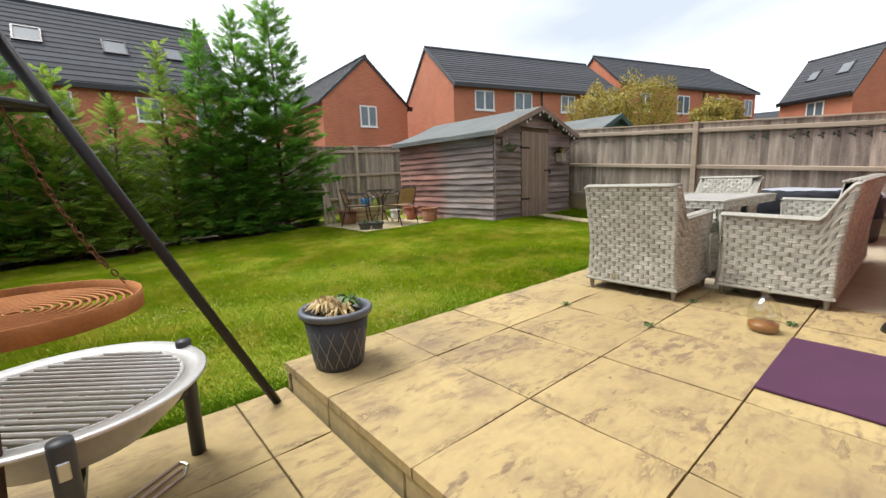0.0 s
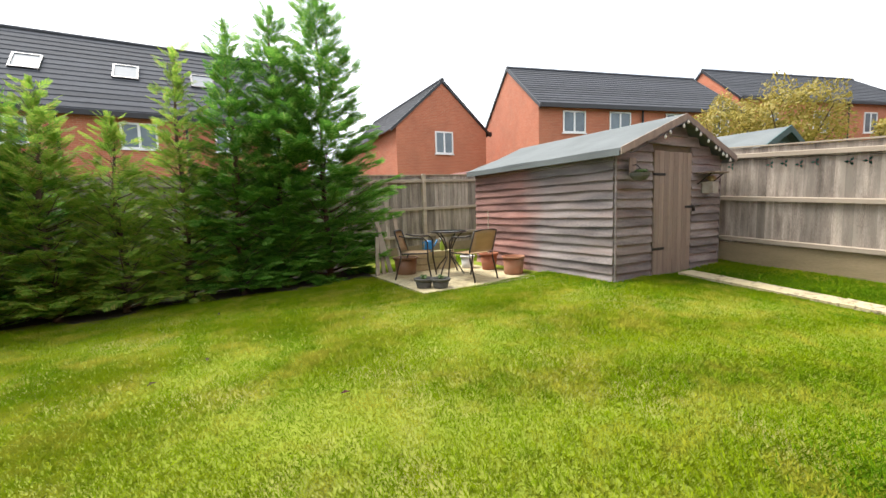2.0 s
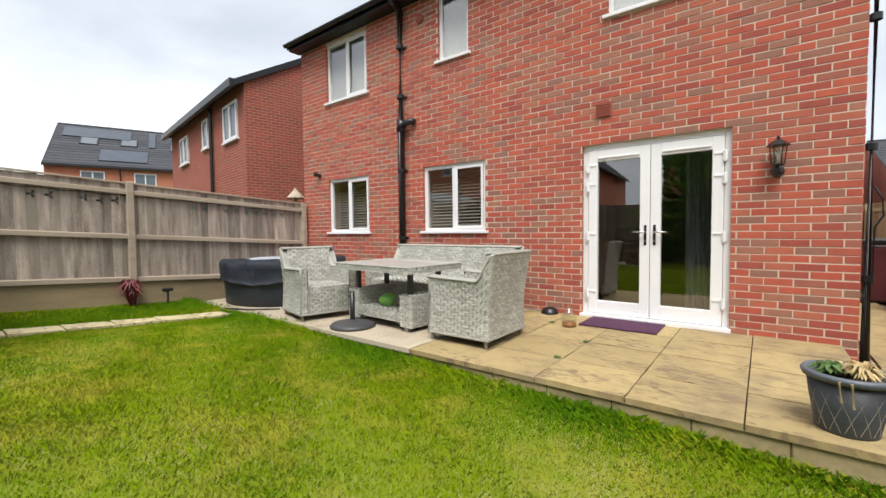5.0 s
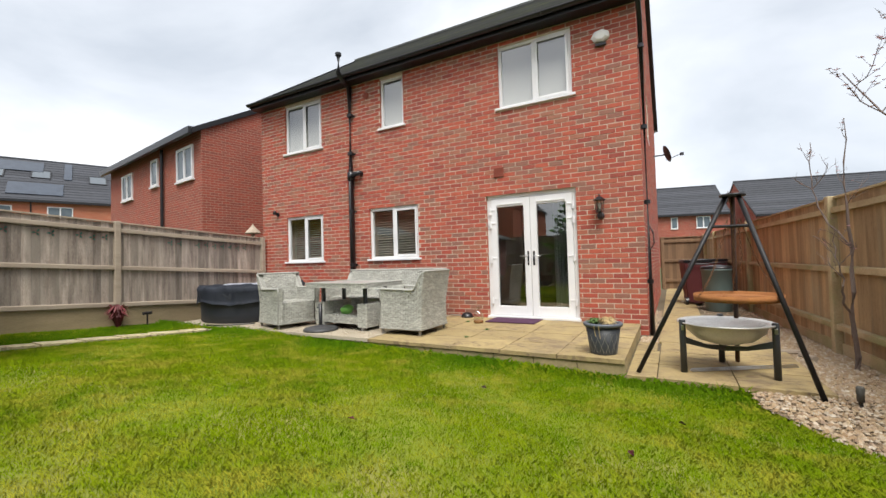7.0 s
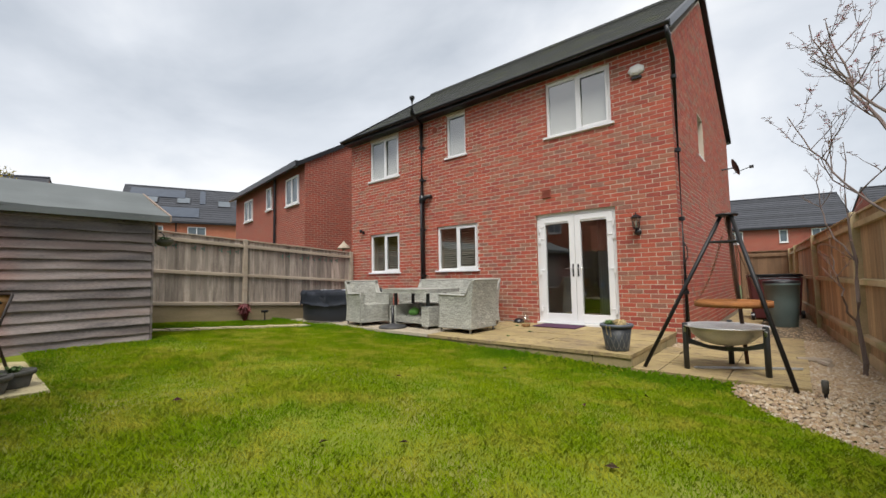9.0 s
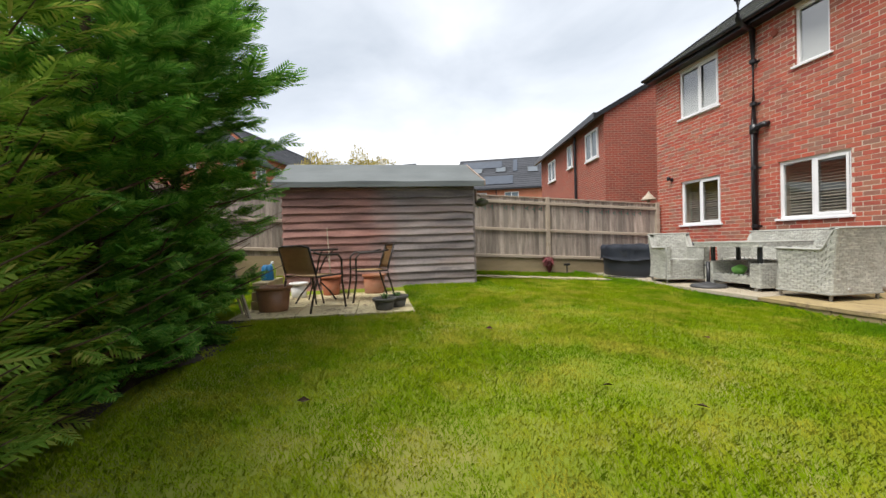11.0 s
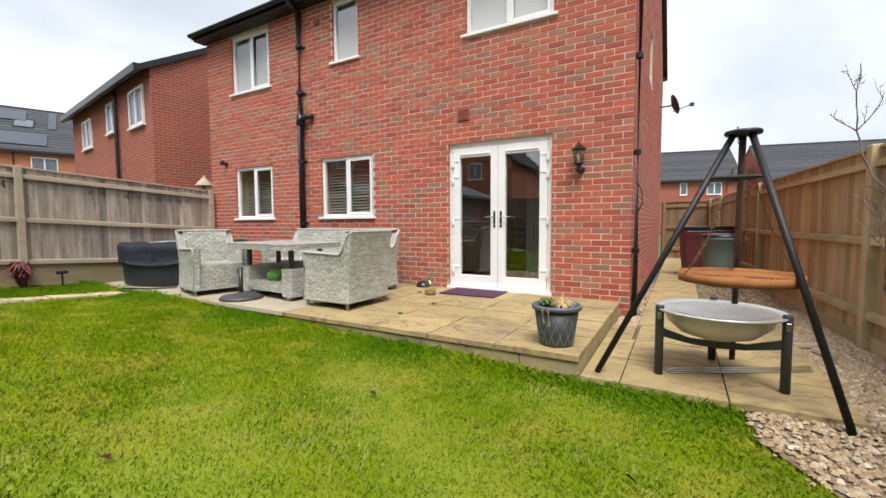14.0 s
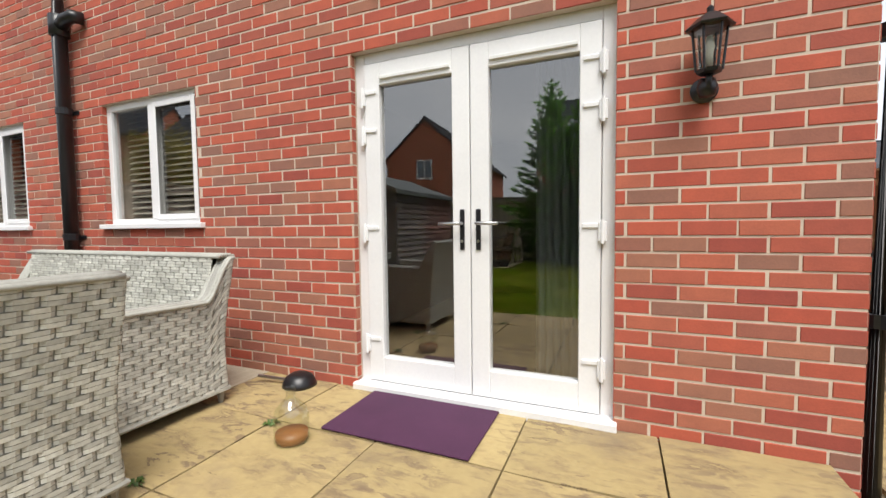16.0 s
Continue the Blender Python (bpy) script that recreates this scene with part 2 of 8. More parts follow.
PANE = glass_material("window_glass", 3.1, (0.86, 0.89, 0.88))
CLEAR_GLASS = glass_material("clear_glass", 0.0, (0.93, 0.95, 0.9))
PANE_BACK = bpy.data.materials.new("pane_back")
PANE_BACK.use_nodes = True
PANE_BACK.node_tree.nodes.clear()
pb = PANE_BACK.node_tree.nodes.new("ShaderNodeBsdfTransparent")
po = PANE_BACK.node_tree.nodes.new("ShaderNodeOutputMaterial")
PANE_BACK.node_tree.links.new(pb.outputs[0], po.inputs["Surface"])


def glaze(ob, outward):
    """The outer face of a pane mirrors; its other faces only let light through."""
    ob.data.materials.append(PANE_BACK)
    for f in ob.data.polygons:
        f.material_index = 0 if f.normal.dot(Vector(outward)) > 0.9 else 1
    ob.visible_shadow = False


def let_light_through(m, share=0.45):
    """Thin leaves glow with the light that falls on their other side."""
    t = m.node_tree
    b = t.nodes["Principled BSDF"]
    tl = t.nodes.new("ShaderNodeBsdfTranslucent")
    t.links.new(b.inputs["Base Color"].links[0].from_socket, tl.inputs["Color"])
    mx = t.nodes.new("ShaderNodeMixShader")
    mx.inputs[0].default_value = share
    out = next(n for n in t.nodes if n.type == "OUTPUT_MATERIAL")
    t.links.new(b.outputs[0], mx.inputs[1])
    t.links.new(tl.outputs[0], mx.inputs[2])
    t.links.new(mx.outputs[0], out.inputs["Surface"])
    return m


def riven(m, strength=1.0):
    """Adds the dark layered ridges of riven stone to a paving material."""
    t = m.node_tree
    b = t.nodes["Principled BSDF"]
    geo = next(n for n in t.nodes if n.type == "NEW_GEOMETRY")
    info = next(n for n in t.nodes if n.type == "OBJECT_INFO")
    mp = t.nodes.new("ShaderNodeMapping")
    mp.inputs["Scale"].default_value = (1.0, 2.3, 1.0)
    mp.inputs["Rotation"].default_value = (0, 0, radians(24))
    t.links.new(geo.outputs["Position"], mp.inputs["Vector"])
    n1 = t.nodes.new("ShaderNodeTexNoise")
    n1.noise_dimensions = "4D"
    n1.inputs["Scale"].default_value, n1.inputs["Detail"].default_value, n1.inputs["Distortion"].default_value = 3.2, 12, 0.5
    n1.inputs["Roughness"].default_value = 0.66
    wv = t.nodes.new("ShaderNodeMath")
    wv.operation, wv.inputs[1].default_value = "MULTIPLY", 7.0
    t.links.new(info.outputs["Random"], wv.inputs[0])
    t.links.new(wv.outputs[0], n1.inputs["W"])
    t.links.new(mp.outputs[0], n1.inputs["Vector"])
    steps = t.nodes.new("ShaderNodeMath")
    steps.operation, steps.inputs[1].default_value = "MULTIPLY", 5.0
    t.links.new(n1.outputs["Fac"], steps.inputs[0])
    fr = t.nodes.new("ShaderNodeMath")
    fr.operation = "FRACT"
    t.links.new(steps.outputs[0], fr.inputs[0])
    line = t.nodes.new("ShaderNodeValToRGB")
    e = line.color_ramp.elements
    e[0].position, e[0].color = 0.0, (1, 1, 1, 1)
    e[1].position, e[1].color = 0.55, (0, 0, 0, 1)
    e.new(0.10).color = (0.55, 0.55, 0.55, 1)
    t.links.new(fr.outputs[0], line.inputs["Fac"])
    mask = t.nodes.new("ShaderNodeTexNoise")
    mask.noise_dimensions = "4D"
    mask.inputs["Scale"].default_value, mask.inputs["Detail"].default_value = 3.0, 5
    t.links.new(wv.outputs[0], mask.inputs["W"])
    t.links.new(mp.outputs[0], mask.inputs["Vector"])
    mr = t.nodes.new("ShaderNodeMapRange")
    mr.inputs["From Min"].default_value, mr.inputs["From Max"].default_value = 0.42, 0.56
    t.links.new(mask.outputs["Fac"], mr.inputs["Value"])
    mul = t.nodes.new("ShaderNodeMath")
    mul.operation = "MULTIPLY"
    t.links.new(line.outputs["Color"], mul.inputs[0])
    t.links.new(mr.outputs[0], mul.inputs[1])
    sc = t.nodes.new("ShaderNodeMath")
    sc.operation, sc.inputs[1].default_value = "MULTIPLY", 1.0 * strength
    t.links.new(mul.outputs[0], sc.inputs[0])
    flake = t.nodes.new("ShaderNodeTexNoise")
    flake.noise_dimensions = "4D"
    flake.inputs["Scale"].default_value, flake.inputs["Detail"].default_value, flake.inputs["Roughness"].default_value = 8.0, 8, 0.62
    flake.inputs["Distortion"].default_value = 0.6
    t.links.new(wv.outputs[0], flake.inputs["W"])
    t.links.new(mp.outputs[0], flake.inputs["Vector"])
    fl = t.nodes.new("ShaderNodeMapRange")
    fl.inputs["From Min"].default_value, fl.inputs["From Max"].default_value, fl.inputs["To Max"].default_value = 0.50, 0.60, 0.85
    t.links.new(flake.outputs["Fac"], fl.inputs["Value"])
    area = t.nodes.new("ShaderNodeTexNoise")
    area.noise_dimensions = "4D"
    area.inputs["Scale"].default_value, area.inputs["Detail"].default_value = 1.7, 4
    t.links.new(wv.outputs[0], area.inputs["W"])
    t.links.new(mp.outputs[0], area.inputs["Vector"])
    ar = t.nodes.new("ShaderNodeMapRange")
    ar.inputs["From Min"].default_value, ar.inputs["From Max"].default_value = 0.44, 0.60
    t.links.new(area.outputs["Fac"], ar.inputs["Value"])
    fa_ = t.nodes.new("ShaderNodeMath")
    fa_.operation = "MULTIPLY"
    t.links.new(fl.outputs[0], fa_.inputs[0])
    t.links.new(ar.outputs[0], fa_.inputs[1])
    top_ = t.nodes.new("ShaderNodeMath")
    top_.operation = "MAXIMUM"
    t.links.new(fa_.outputs[0], top_.inputs[0])
    t.links.new(sc.outputs[0], top_.inputs[1])
    mix = t.nodes.new("ShaderNodeMix")
    mix.data_type = "RGBA"
    t.links.new(top_.outputs[0], mix.inputs["Factor"])
    t.links.new(b.inputs["Base Color"].links[0].from_socket, mix.inputs[6])
    mix.inputs[7].default_value = (0.16, 0.108, 0.068, 1)
    t.links.new(mix.outputs[2], b.inputs["Base Color"])
    old = next(n for n in t.nodes if n.type == "BUMP")
    bp = t.nodes.new("ShaderNodeBump")
    bp.inputs["Strength"].default_value, bp.inputs["Distance"].default_value = 0.7, 0.006
    inv = t.nodes.new("ShaderNodeMath")
    inv.operation = "MULTIPLY"
    t.links.new(fr.outputs[0], inv.inputs[0])
    t.links.new(mr.outputs[0], inv.inputs[1])
    t.links.new(inv.outputs[0], bp.inputs["Height"])
    t.links.new(old.outputs[0], bp.inputs["Normal"])
    t.links.new(bp.outputs[0], b.inputs["Normal"])
    return m


riven(SLAB_BUFF)
riven(SLAB_CREAM)


def red_stretch(m, y0, y1, tint):
    """Cladding that kept its red-brown stain past a soft vertical line."""
    t = m.node_tree
    b = t.nodes["Principled BSDF"]
    src = b.inputs["Base Color"].links[0].from_socket
    geo = t.nodes.new("ShaderNodeNewGeometry")
    sep = t.nodes.new("ShaderNodeSeparateXYZ")
    t.links.new(geo.outputs["Position"], sep.inputs[0])
    wob = t.nodes.new("ShaderNodeTexNoise")
    wob.inputs["Scale"].default_value = 3.0
    t.links.new(geo.outputs["Position"], wob.inputs["Vector"])
    add = t.nodes.new("ShaderNodeMath")
    add.operation = "MULTIPLY_ADD"
    add.inputs[1].default_value = 0.5
    t.links.new(wob.outputs["Fac"], add.inputs[0])
    t.links.new(sep.outputs["Y"], add.inputs[2])
    mr = t.nodes.new("ShaderNodeMapRange")
    mr.inputs["From Min"].default_value, mr.inputs["From Max"].default_value = y0 + 0.25, y1 + 0.25
    mr.inputs["To Max"].default_value = 0.8
    t.links.new(add.outputs[0], mr.inputs["Value"])
    mx = t.nodes.new("ShaderNodeMix")
    mx.data_type, mx.blend_type = "RGBA", "MULTIPLY"
    t.links.new(mr.outputs[0], mx.inputs["Factor"])
    t.links.new(src, mx.inputs[6])
    mx.inputs[7].default_value = (*tint, 1)
    t.links.new(mx.outputs[2], b.inputs["Base Color"])


red_stretch(SHED_BOARD, 6.8, 7.35, (1.2, 0.63, 0.51))

# ==== building helpers ====


def box(bm, x0, x1, y0, y1, z0, z1, bevel=0.0):
    vs = [bm.verts.new(p) for p in ((x0, y0, z0), (x1, y0, z0), (x1, y1, z0), (x0, y1, z0), (x0, y0, z1), (x1, y0, z1), (x1, y1, z1), (x0, y1, z1))]
    fs = [bm.faces.new([vs[i] for i in q]) for q in ((3, 2, 1, 0), (4, 5, 6, 7), (0, 1, 5, 4), (1, 2, 6, 5), (2, 3, 7, 6), (3, 0, 4, 7))]
    if bevel:
        es = {e for f in fs for e in f.edges}
        bmesh.ops.bevel(bm, geom=list(es), offset=bevel, segments=1, affect="EDGES")
    return vs


def blank():
    return bmesh.new()


def mesh_of(name, bm, mat_, smooth=False):
    me = bpy.data.meshes.new(name)
    bmesh.ops.recalc_face_normals(bm, faces=bm.faces)
    bm.to_mesh(me)
    bm.free()
    if mat_:
        me.materials.append(mat_)
    if smooth:
        for p in me.polygons:
            p.use_smooth = True
    return me


def part(name, bm, mat_, parent=None, label="", smooth=False, at=None):
    """Links a bmesh as one mesh object under a thing or a part."""
    ob = new(name, mesh_of(name, bm, mat_, smooth))
    ob.parent = parent
    if at is not None:
        ob.matrix_basis = at
    if label:
        ob["label"] = label
    return ob


def thing(name, label, category, at=None, group="", kind=""):
    ob = new(name)
    ob.empty_display_size = 0.1
    if at is not None:
        ob.matrix_basis = at
    return tagged(ob, label, category, group, kind)


def bar(name, x0, x1, y0, y1, z0, z1, mat_, parent=None, label="", bevel=0.0):
    bm = blank()
    box(bm, x0, x1, y0, y1, z0, z1, bevel)
    return part(name, bm, mat_, parent, label)


def tube(bm, pts, r, sides=8, caps=True, r_end=None):
    """A round bar along a line of points."""
    pts = [Vector(p) for p in pts]
    rings = []
    n = len(pts)
    for i, p in enumerate(pts):
        d = (pts[min(i + 1, n - 1)] - pts[max(i - 1, 0)]).normalized()
        a = d.cross(Vector((0, 0, 1)))
        if a.length < 0.05:
            a = d.cross(Vector((0, 1, 0)))
        a.normalize()
        b = d.cross(a)
        rr = r if r_end is None else r + (r_end - r) * i / max(n - 1, 1)
        rings.append([bm.verts.new(p + (a * math.cos(k) + b * math.sin(k)) * rr) for k in [2 * math.pi * j / sides for j in range(sides)]])
    for u, v in zip(rings, rings[1:]):
        for j in range(sides):
            bm.faces.new((u[j], u[(j + 1) % sides], v[(j + 1) % sides], v[j]))
    if caps:
        bm.faces.new(rings[0][::-1])
        bm.faces.new(rings[-1])


def lathe(bm, profile, sides=32, centre=(0, 0, 0), close=False):
    """Turns a profile of (radius, height) round the upright axis."""
    cx, cy, cz = centre
    rings = []
    for r, z in profile:
        if r < 1e-5:
            rings.append([bm.verts.new((cx, cy, cz + z))])
        else:
            rings.append([bm.verts.new((cx + r * math.cos(2 * math.pi * j / sides), cy + r * math.sin(2 * math.pi * j / sides), cz + z)) for j in range(sides)])
    for u, v in zip(rings, rings[1:]):
        for j in range(sides):
            k = (j + 1) % sides
            if len(u) == 1 and len(v) == 1:
                continue
            if len(u) == 1:
                bm.faces.new((u[0], v[j], v[k]))
            elif len(v) == 1:
                bm.faces.new((u[j], u[k], v[0]))
            else:
                bm.faces.new((u[j], u[k], v[k], v[j]))


def arrays(name, verts, faces, mat_, parent=None, smooth=False):
    """A mesh object from arrays: verts n x 3, faces m x k."""
    me = bpy.data.meshes.new(name)
    verts, faces = np.asarray(verts, np.float32), np.asarray(faces, np.int32)
    k = faces.shape[1]
    me.vertices.add(len(verts))
    me.vertices.foreach_set("co", verts.ravel())
    me.loops.add(faces.size)
    me.loops.foreach_set("vertex_index", faces.ravel())
    me.polygons.add(len(faces))
    me.polygons.foreach_set("loop_start", np.arange(0, faces.size, k, dtype=np.int32))
    me.polygons.foreach_set("loop_total", np.full(len(faces), k, np.int32))
    me.update(calc_edges=True)
    me.polygons.foreach_set("use_smooth", np.zeros(len(faces), bool))
    if mat_:
        me.materials.append(mat_)
    ob = new(name, me)
    ob.parent = parent
    return ob


def ground_z(x, y):
    """The lawn rises gently towards the shed and the end of the garden."""
    z = -0.235 + 0.027 * x + 0.066 * y
    z = min(z, 0.06 + 0.036 * x) - 0.06 * min(max((x - 5.9) / 0.7, 0.0), 1.0)
    if 3.3 < x < 5.36 and 6.85 < y < 8.8:
        z = min(z, 0.15)
    return max(-0.075, z)


def holed_wall(name, u0, u1, z0, z1, holes, place, thick, mat_):
    """A wall with openings that go right through it; place maps (along, in, up) to the world."""
    us = sorted({u0, u1, *[h[0] for h in holes], *[h[1] for h in holes]})
    zs = sorted({z0, z1, *[h[2] for h in holes], *[h[3] for h in holes]})
    bm = blank()
    verts = {}

    def vert(u, z):
        if (u, z) not in verts:
            verts[(u, z)] = bm.verts.new(place(u, 0, z))
        return verts[(u, z)]
    for a, b in zip(us, us[1:]):
        for c, d in zip(zs, zs[1:]):
            if any(h[0] <= a and b <= h[1] and h[2] <= c and d <= h[3] for h in holes):
                continue
            bm.faces.new((vert(a, c), vert(b, c), vert(b, d), vert(a, d)))
    out = bmesh.ops.extrude_face_region(bm, geom=bm.faces[:])
    shift = Vector(place(0, thick, 0)) - Vector(place(0, 0, 0))
    bmesh.ops.translate(bm, vec=shift, verts=[v for v in out["geom"] if isinstance(v, bmesh.types.BMVert)])
    return part(name, bm, mat_)


def brick_rects(u0, u1, z0, z1, holes, limits=None):
    """Stretcher bond: the (from, to, bottom, top) of each brick between the openings."""
    rects = []
    row, z = 0, z0
    while z + 0.03 < z1:
        top = min(z + 0.065, z1)
        mid = z + 0.033
        a0, a1 = (u0, u1) if limits is None else limits(mid)
        spans = [(a0, a1)]
        for h in holes:
            if h[2] - 0.02 < mid < h[3] + 0.01:
                nxt = []
                for s in spans:
                    if h[1] <= s[0] or h[0] >= s[1]:
                        nxt.append(s)
                    else:
                        nxt += [(s[0], h[0]), (h[1], s[1])]
                spans = nxt
        u = u0 - 0.225 + (0.1125 if row % 2 else 0)
        while u < u1:
            for s in spans:
                a, b = max(u, s[0]), min(u + 0.215, s[1])
                if b - a > 0.03:
                    rects.append((a, b, z, top))
            u += 0.225
        row, z = row + 1, z + 0.075
    return rects


def brick_heap(name, rects, place, parent, mat_=None, proud=0.0045):
    """Many bricks as one mesh of separate blocks."""
    r = np.array(rects)
    n = len(r)
    rng = np.random.default_rng(5)
    d = proud + rng.uniform(-0.002, 0.002, n)
    jig = rng.uniform(-0.002, 0.002, (n, 2))
    a, b, z, t = r[:, 0] + jig[:, 0], r[:, 1] + jig[:, 0], r[:, 2] + jig[:, 1], r[:, 3] + jig[:, 1]
    zero = np.zeros(n)
    e = 0.003
    local = np.stack([np.stack(v, 1) for v in ((a, zero, z), (b, zero, z), (b, zero, t), (a, zero, t), (a + e, d, z + e), (b - e, d, z + e), (b - e, d, t - e), (a + e, d, t - e))], 1)
    o, ux, nx, zx = (np.array(place(*p)) for p in ((0, 0, 0), (1, 0, 0), (0, -1, 0), (0, 0, 1)))
    verts = o + local[..., :1] * (ux - o) + local[..., 1:2] * (nx - o) + local[..., 2:] * (zx - o)
    q = np.array([(4, 5, 6, 7), (0, 1, 5, 4), (1, 2, 6, 5), (2, 3, 7, 6), (3, 0, 4, 7)])
    faces = (np.arange(n)[:, None, None] * 8 + q).reshape(-1, 4)
    return arrays(name, verts.reshape(-1, 3), faces, mat_ or BRICK, parent)


# ==== ground ====
X0, X1, Y0, Y1 = -2.45, 8.3, 2.31, 11.0
bm = blank()
far = 900.0
outer = [bm.verts.new(p) for p in ((-far, -far, -0.15), (far, -far, -0.15), (far, far, -0.15), (-far, far, -0.15))]
bm.faces.new(outer)
tagged(part("ground", bm, FIELD), "grass and earth of the estate, reaching to the horizon", "ground", kind="structure")

bm = blank()
nx, ny = 44, 36
grid = [[bm.verts.new((X0 + (X1 - X0) * i / nx, Y0 + (Y1 - Y0) * j / ny, ground_z(X0 + (X1 - X0) * i / nx, Y0 + (Y1 - Y0) * j / ny))) for j in range(ny + 1)] for i in range(nx + 1)]
for i in range(nx):
    for j in range(ny):
        bm.faces.new((grid[i][j], grid[i + 1][j], grid[i + 1][j + 1], grid[i][j + 1]))
lawn = tagged(part("lawn", bm, SOIL, smooth=True), "green lawn with yellowed patches, rising gently to the shed", "lawn", kind="structure")

# ==== own house ====
W, D = 8.28, 7.3          # along the terrace, and in depth
BASE, TOP = -0.12, 4.86
DOOR = (0.94, 2.455, 0.13, 2.225)
WINDOWS = [  # along, bottom and top; upstairs the glass is backed by a pale blind
    ("kitchen", 3.85, 5.02, 1.195, 2.225, 2), ("utility", 6.30, 7.452, 1.195, 2.225, 2),
    ("bedroom", 0.932, 2.167, 3.69, 4.765, 2), ("landing", 4.128, 4.69, 3.80, 4.80, 1), ("bedroom", 6.303, 7.452, 3.69, 4.80, 2)]
holes = [DOOR] + [w[1:5] for w in WINDOWS]


def on_north(u, inn, z):
    return (u, -inn, z)


def on_west(u, inn, z):
    return (inn, -u, z)


wall_north = tagged(holed_wall("wall_north", 0.0, W, BASE, TOP, holes, on_north, 0.28, MORTAR), "red brick rear wall of the house with pale mortar", "wall", kind="structure")
side_holes = [(2.35, 3.0, 3.45, 4.3)]
wall_west = tagged(holed_wall("wall_west", 0.28, D, BASE, TOP, side_holes, on_west, 0.28, MORTAR), "red brick side wall of the house along the path", "wall", kind="structure")
SLOPE = 0.69
RIDGE_Y = -D / 2
RIDGE_Z = TOP + 0.12 + SLOPE * (D / 2 + 0.02)
for nm, x in (("gable_west", 0.002), ("gable_east", W - 0.28)):
    bm = blank()
    tri = [(0.0, TOP), (-D, TOP), (-D / 2, TOP + SLOPE * D / 2)]
    a = [bm.verts.new((x, y, z)) for y, z in tri]
    b = [bm.verts.new((x + 0.276, y, z)) for y, z in tri]
    bm.faces.new(a), bm.faces.new(b[::-1])
    for i in range(3):
        bm.faces.new((a[i], a[(i + 1) % 3], b[(i + 1) % 3], b[i]))
    tagged(part("wall_" + nm, bm, MORTAR), "brick gable of the house under a black verge", "wall", kind="structure")
for nm, args in (("wall_south", (0.28, W, -D, -D + 0.28, BASE, TOP)), ("wall_east", (W - 0.28, W, -D + 0.28, -0.28, BASE, TOP))):
    bm = blank()
    box(bm, *args)
    tagged(part(nm, bm, NEXT_BRICK), "plain red brick wall of the house", "wall", kind="structure")

# rooms behind the glass
bm = blank()
box(bm, 0.3, W - 0.3, -4.2, -0.29, -0.02, 0.10)
tagged(part("floor", bm, ROOM_FLOOR), "dark wooden floor inside the house", "floor", kind="structure")
bm = blank()
box(bm, 0.3, W - 0.3, -4.2, -0.29, 2.42, 2.62)
tagged(part("ceiling", bm, ROOM_WALL), "plain painted ceiling between the storeys", "ceiling", kind="structure")
bm = blank()
box(bm, 0.3, W - 0.3, -4.3, -4.2, 0.0, TOP)
tagged(part("wall_inside", bm, ROOM_WALL), "plain painted wall inside the house", "wall", kind="structure")
for x in (3.2, 5.7):
    bm = blank()
    box(bm, x, x + 0.1, -4.2, -0.285, 0.10, TOP)
    tagged(part("wall_partition", bm, ROOM_WALL), "plain painted partition inside the house", "wall", kind="structure")

# roof: tile courses on both slopes
roof = thing("roof", "dark grey concrete tiled roof with a black verge", "roof", kind="structure")
for sgn in (1, -1):
    y_e = 0.25 if sgn > 0 else -D - 0.25
    run = abs(y_e - RIDGE_Y)
    n = 15
    ze = TOP + 0.10 - SLOPE * 0.02
    for i in range(n):
        f0, f1 = i / n, (i + 1) / n + 0.01
        ya, yb = y_e + (RIDGE_Y - y_e) * f0, y_e + (RIDGE_Y - y_e) * f1
        za, zb = ze + SLOPE * run * f0, ze + SLOPE * run * f1
        lift = 0.035
        bm = blank()
        vs = [bm.verts.new(p) for p in ((-0.08, ya, za + lift), (W + 0.08, ya, za + lift), (W + 0.08, yb, zb + 0.012), (-0.08, yb, zb + 0.012), (-0.08, ya, za), (W + 0.08, ya, za), (W + 0.08, yb, zb - 0.01), (-0.08, yb, zb - 0.01))]
        for q in ((0, 1, 2, 3), (4, 5, 1, 0), (7, 6, 5, 4), (0, 3, 7, 4), (1, 5, 6, 2)):
            bm.faces.new([vs[k] for k in q])
        part("tile_course", bm, OWN_TILE, roof)
bm = blank()
zr = TOP + 0.10 + SLOPE * (D / 2 + 0.23)
for i in range(20):
    xa = -0.08 + (W + 0.16) * i / 20
    tube(bm, ((xa, RIDGE_Y, zr - 0.02), (xa + (W + 0.16) / 20 - 0.012, RIDGE_Y, zr - 0.02)), 0.11, 10)
part("ridge_tiles", bm, OWN_TILE, roof)
for sgn in (1, -1):
    y_e = 0.26 if sgn > 0 else -D - 0.26
    for x in (-0.10, W + 0.02):
        bm = blank()
        vs = [bm.verts.new((xx, yy, zz)) for xx in (x, x + 0.08) for yy, zz in ((y_e, TOP + 0.02), (y_e, TOP + 0.15), (RIDGE_Y, zr + 0.06), (RIDGE_Y, zr - 0.10))]
        for q in ((0, 1, 2, 3), (7, 6, 5, 4), (0, 4, 5, 1), (1, 5, 6, 2), (2, 6, 7, 3), (3, 7, 4, 0)):
            bm.faces.new([vs[k] for k in q])
        part("verge", bm, BLACK_PLASTIC, roof)
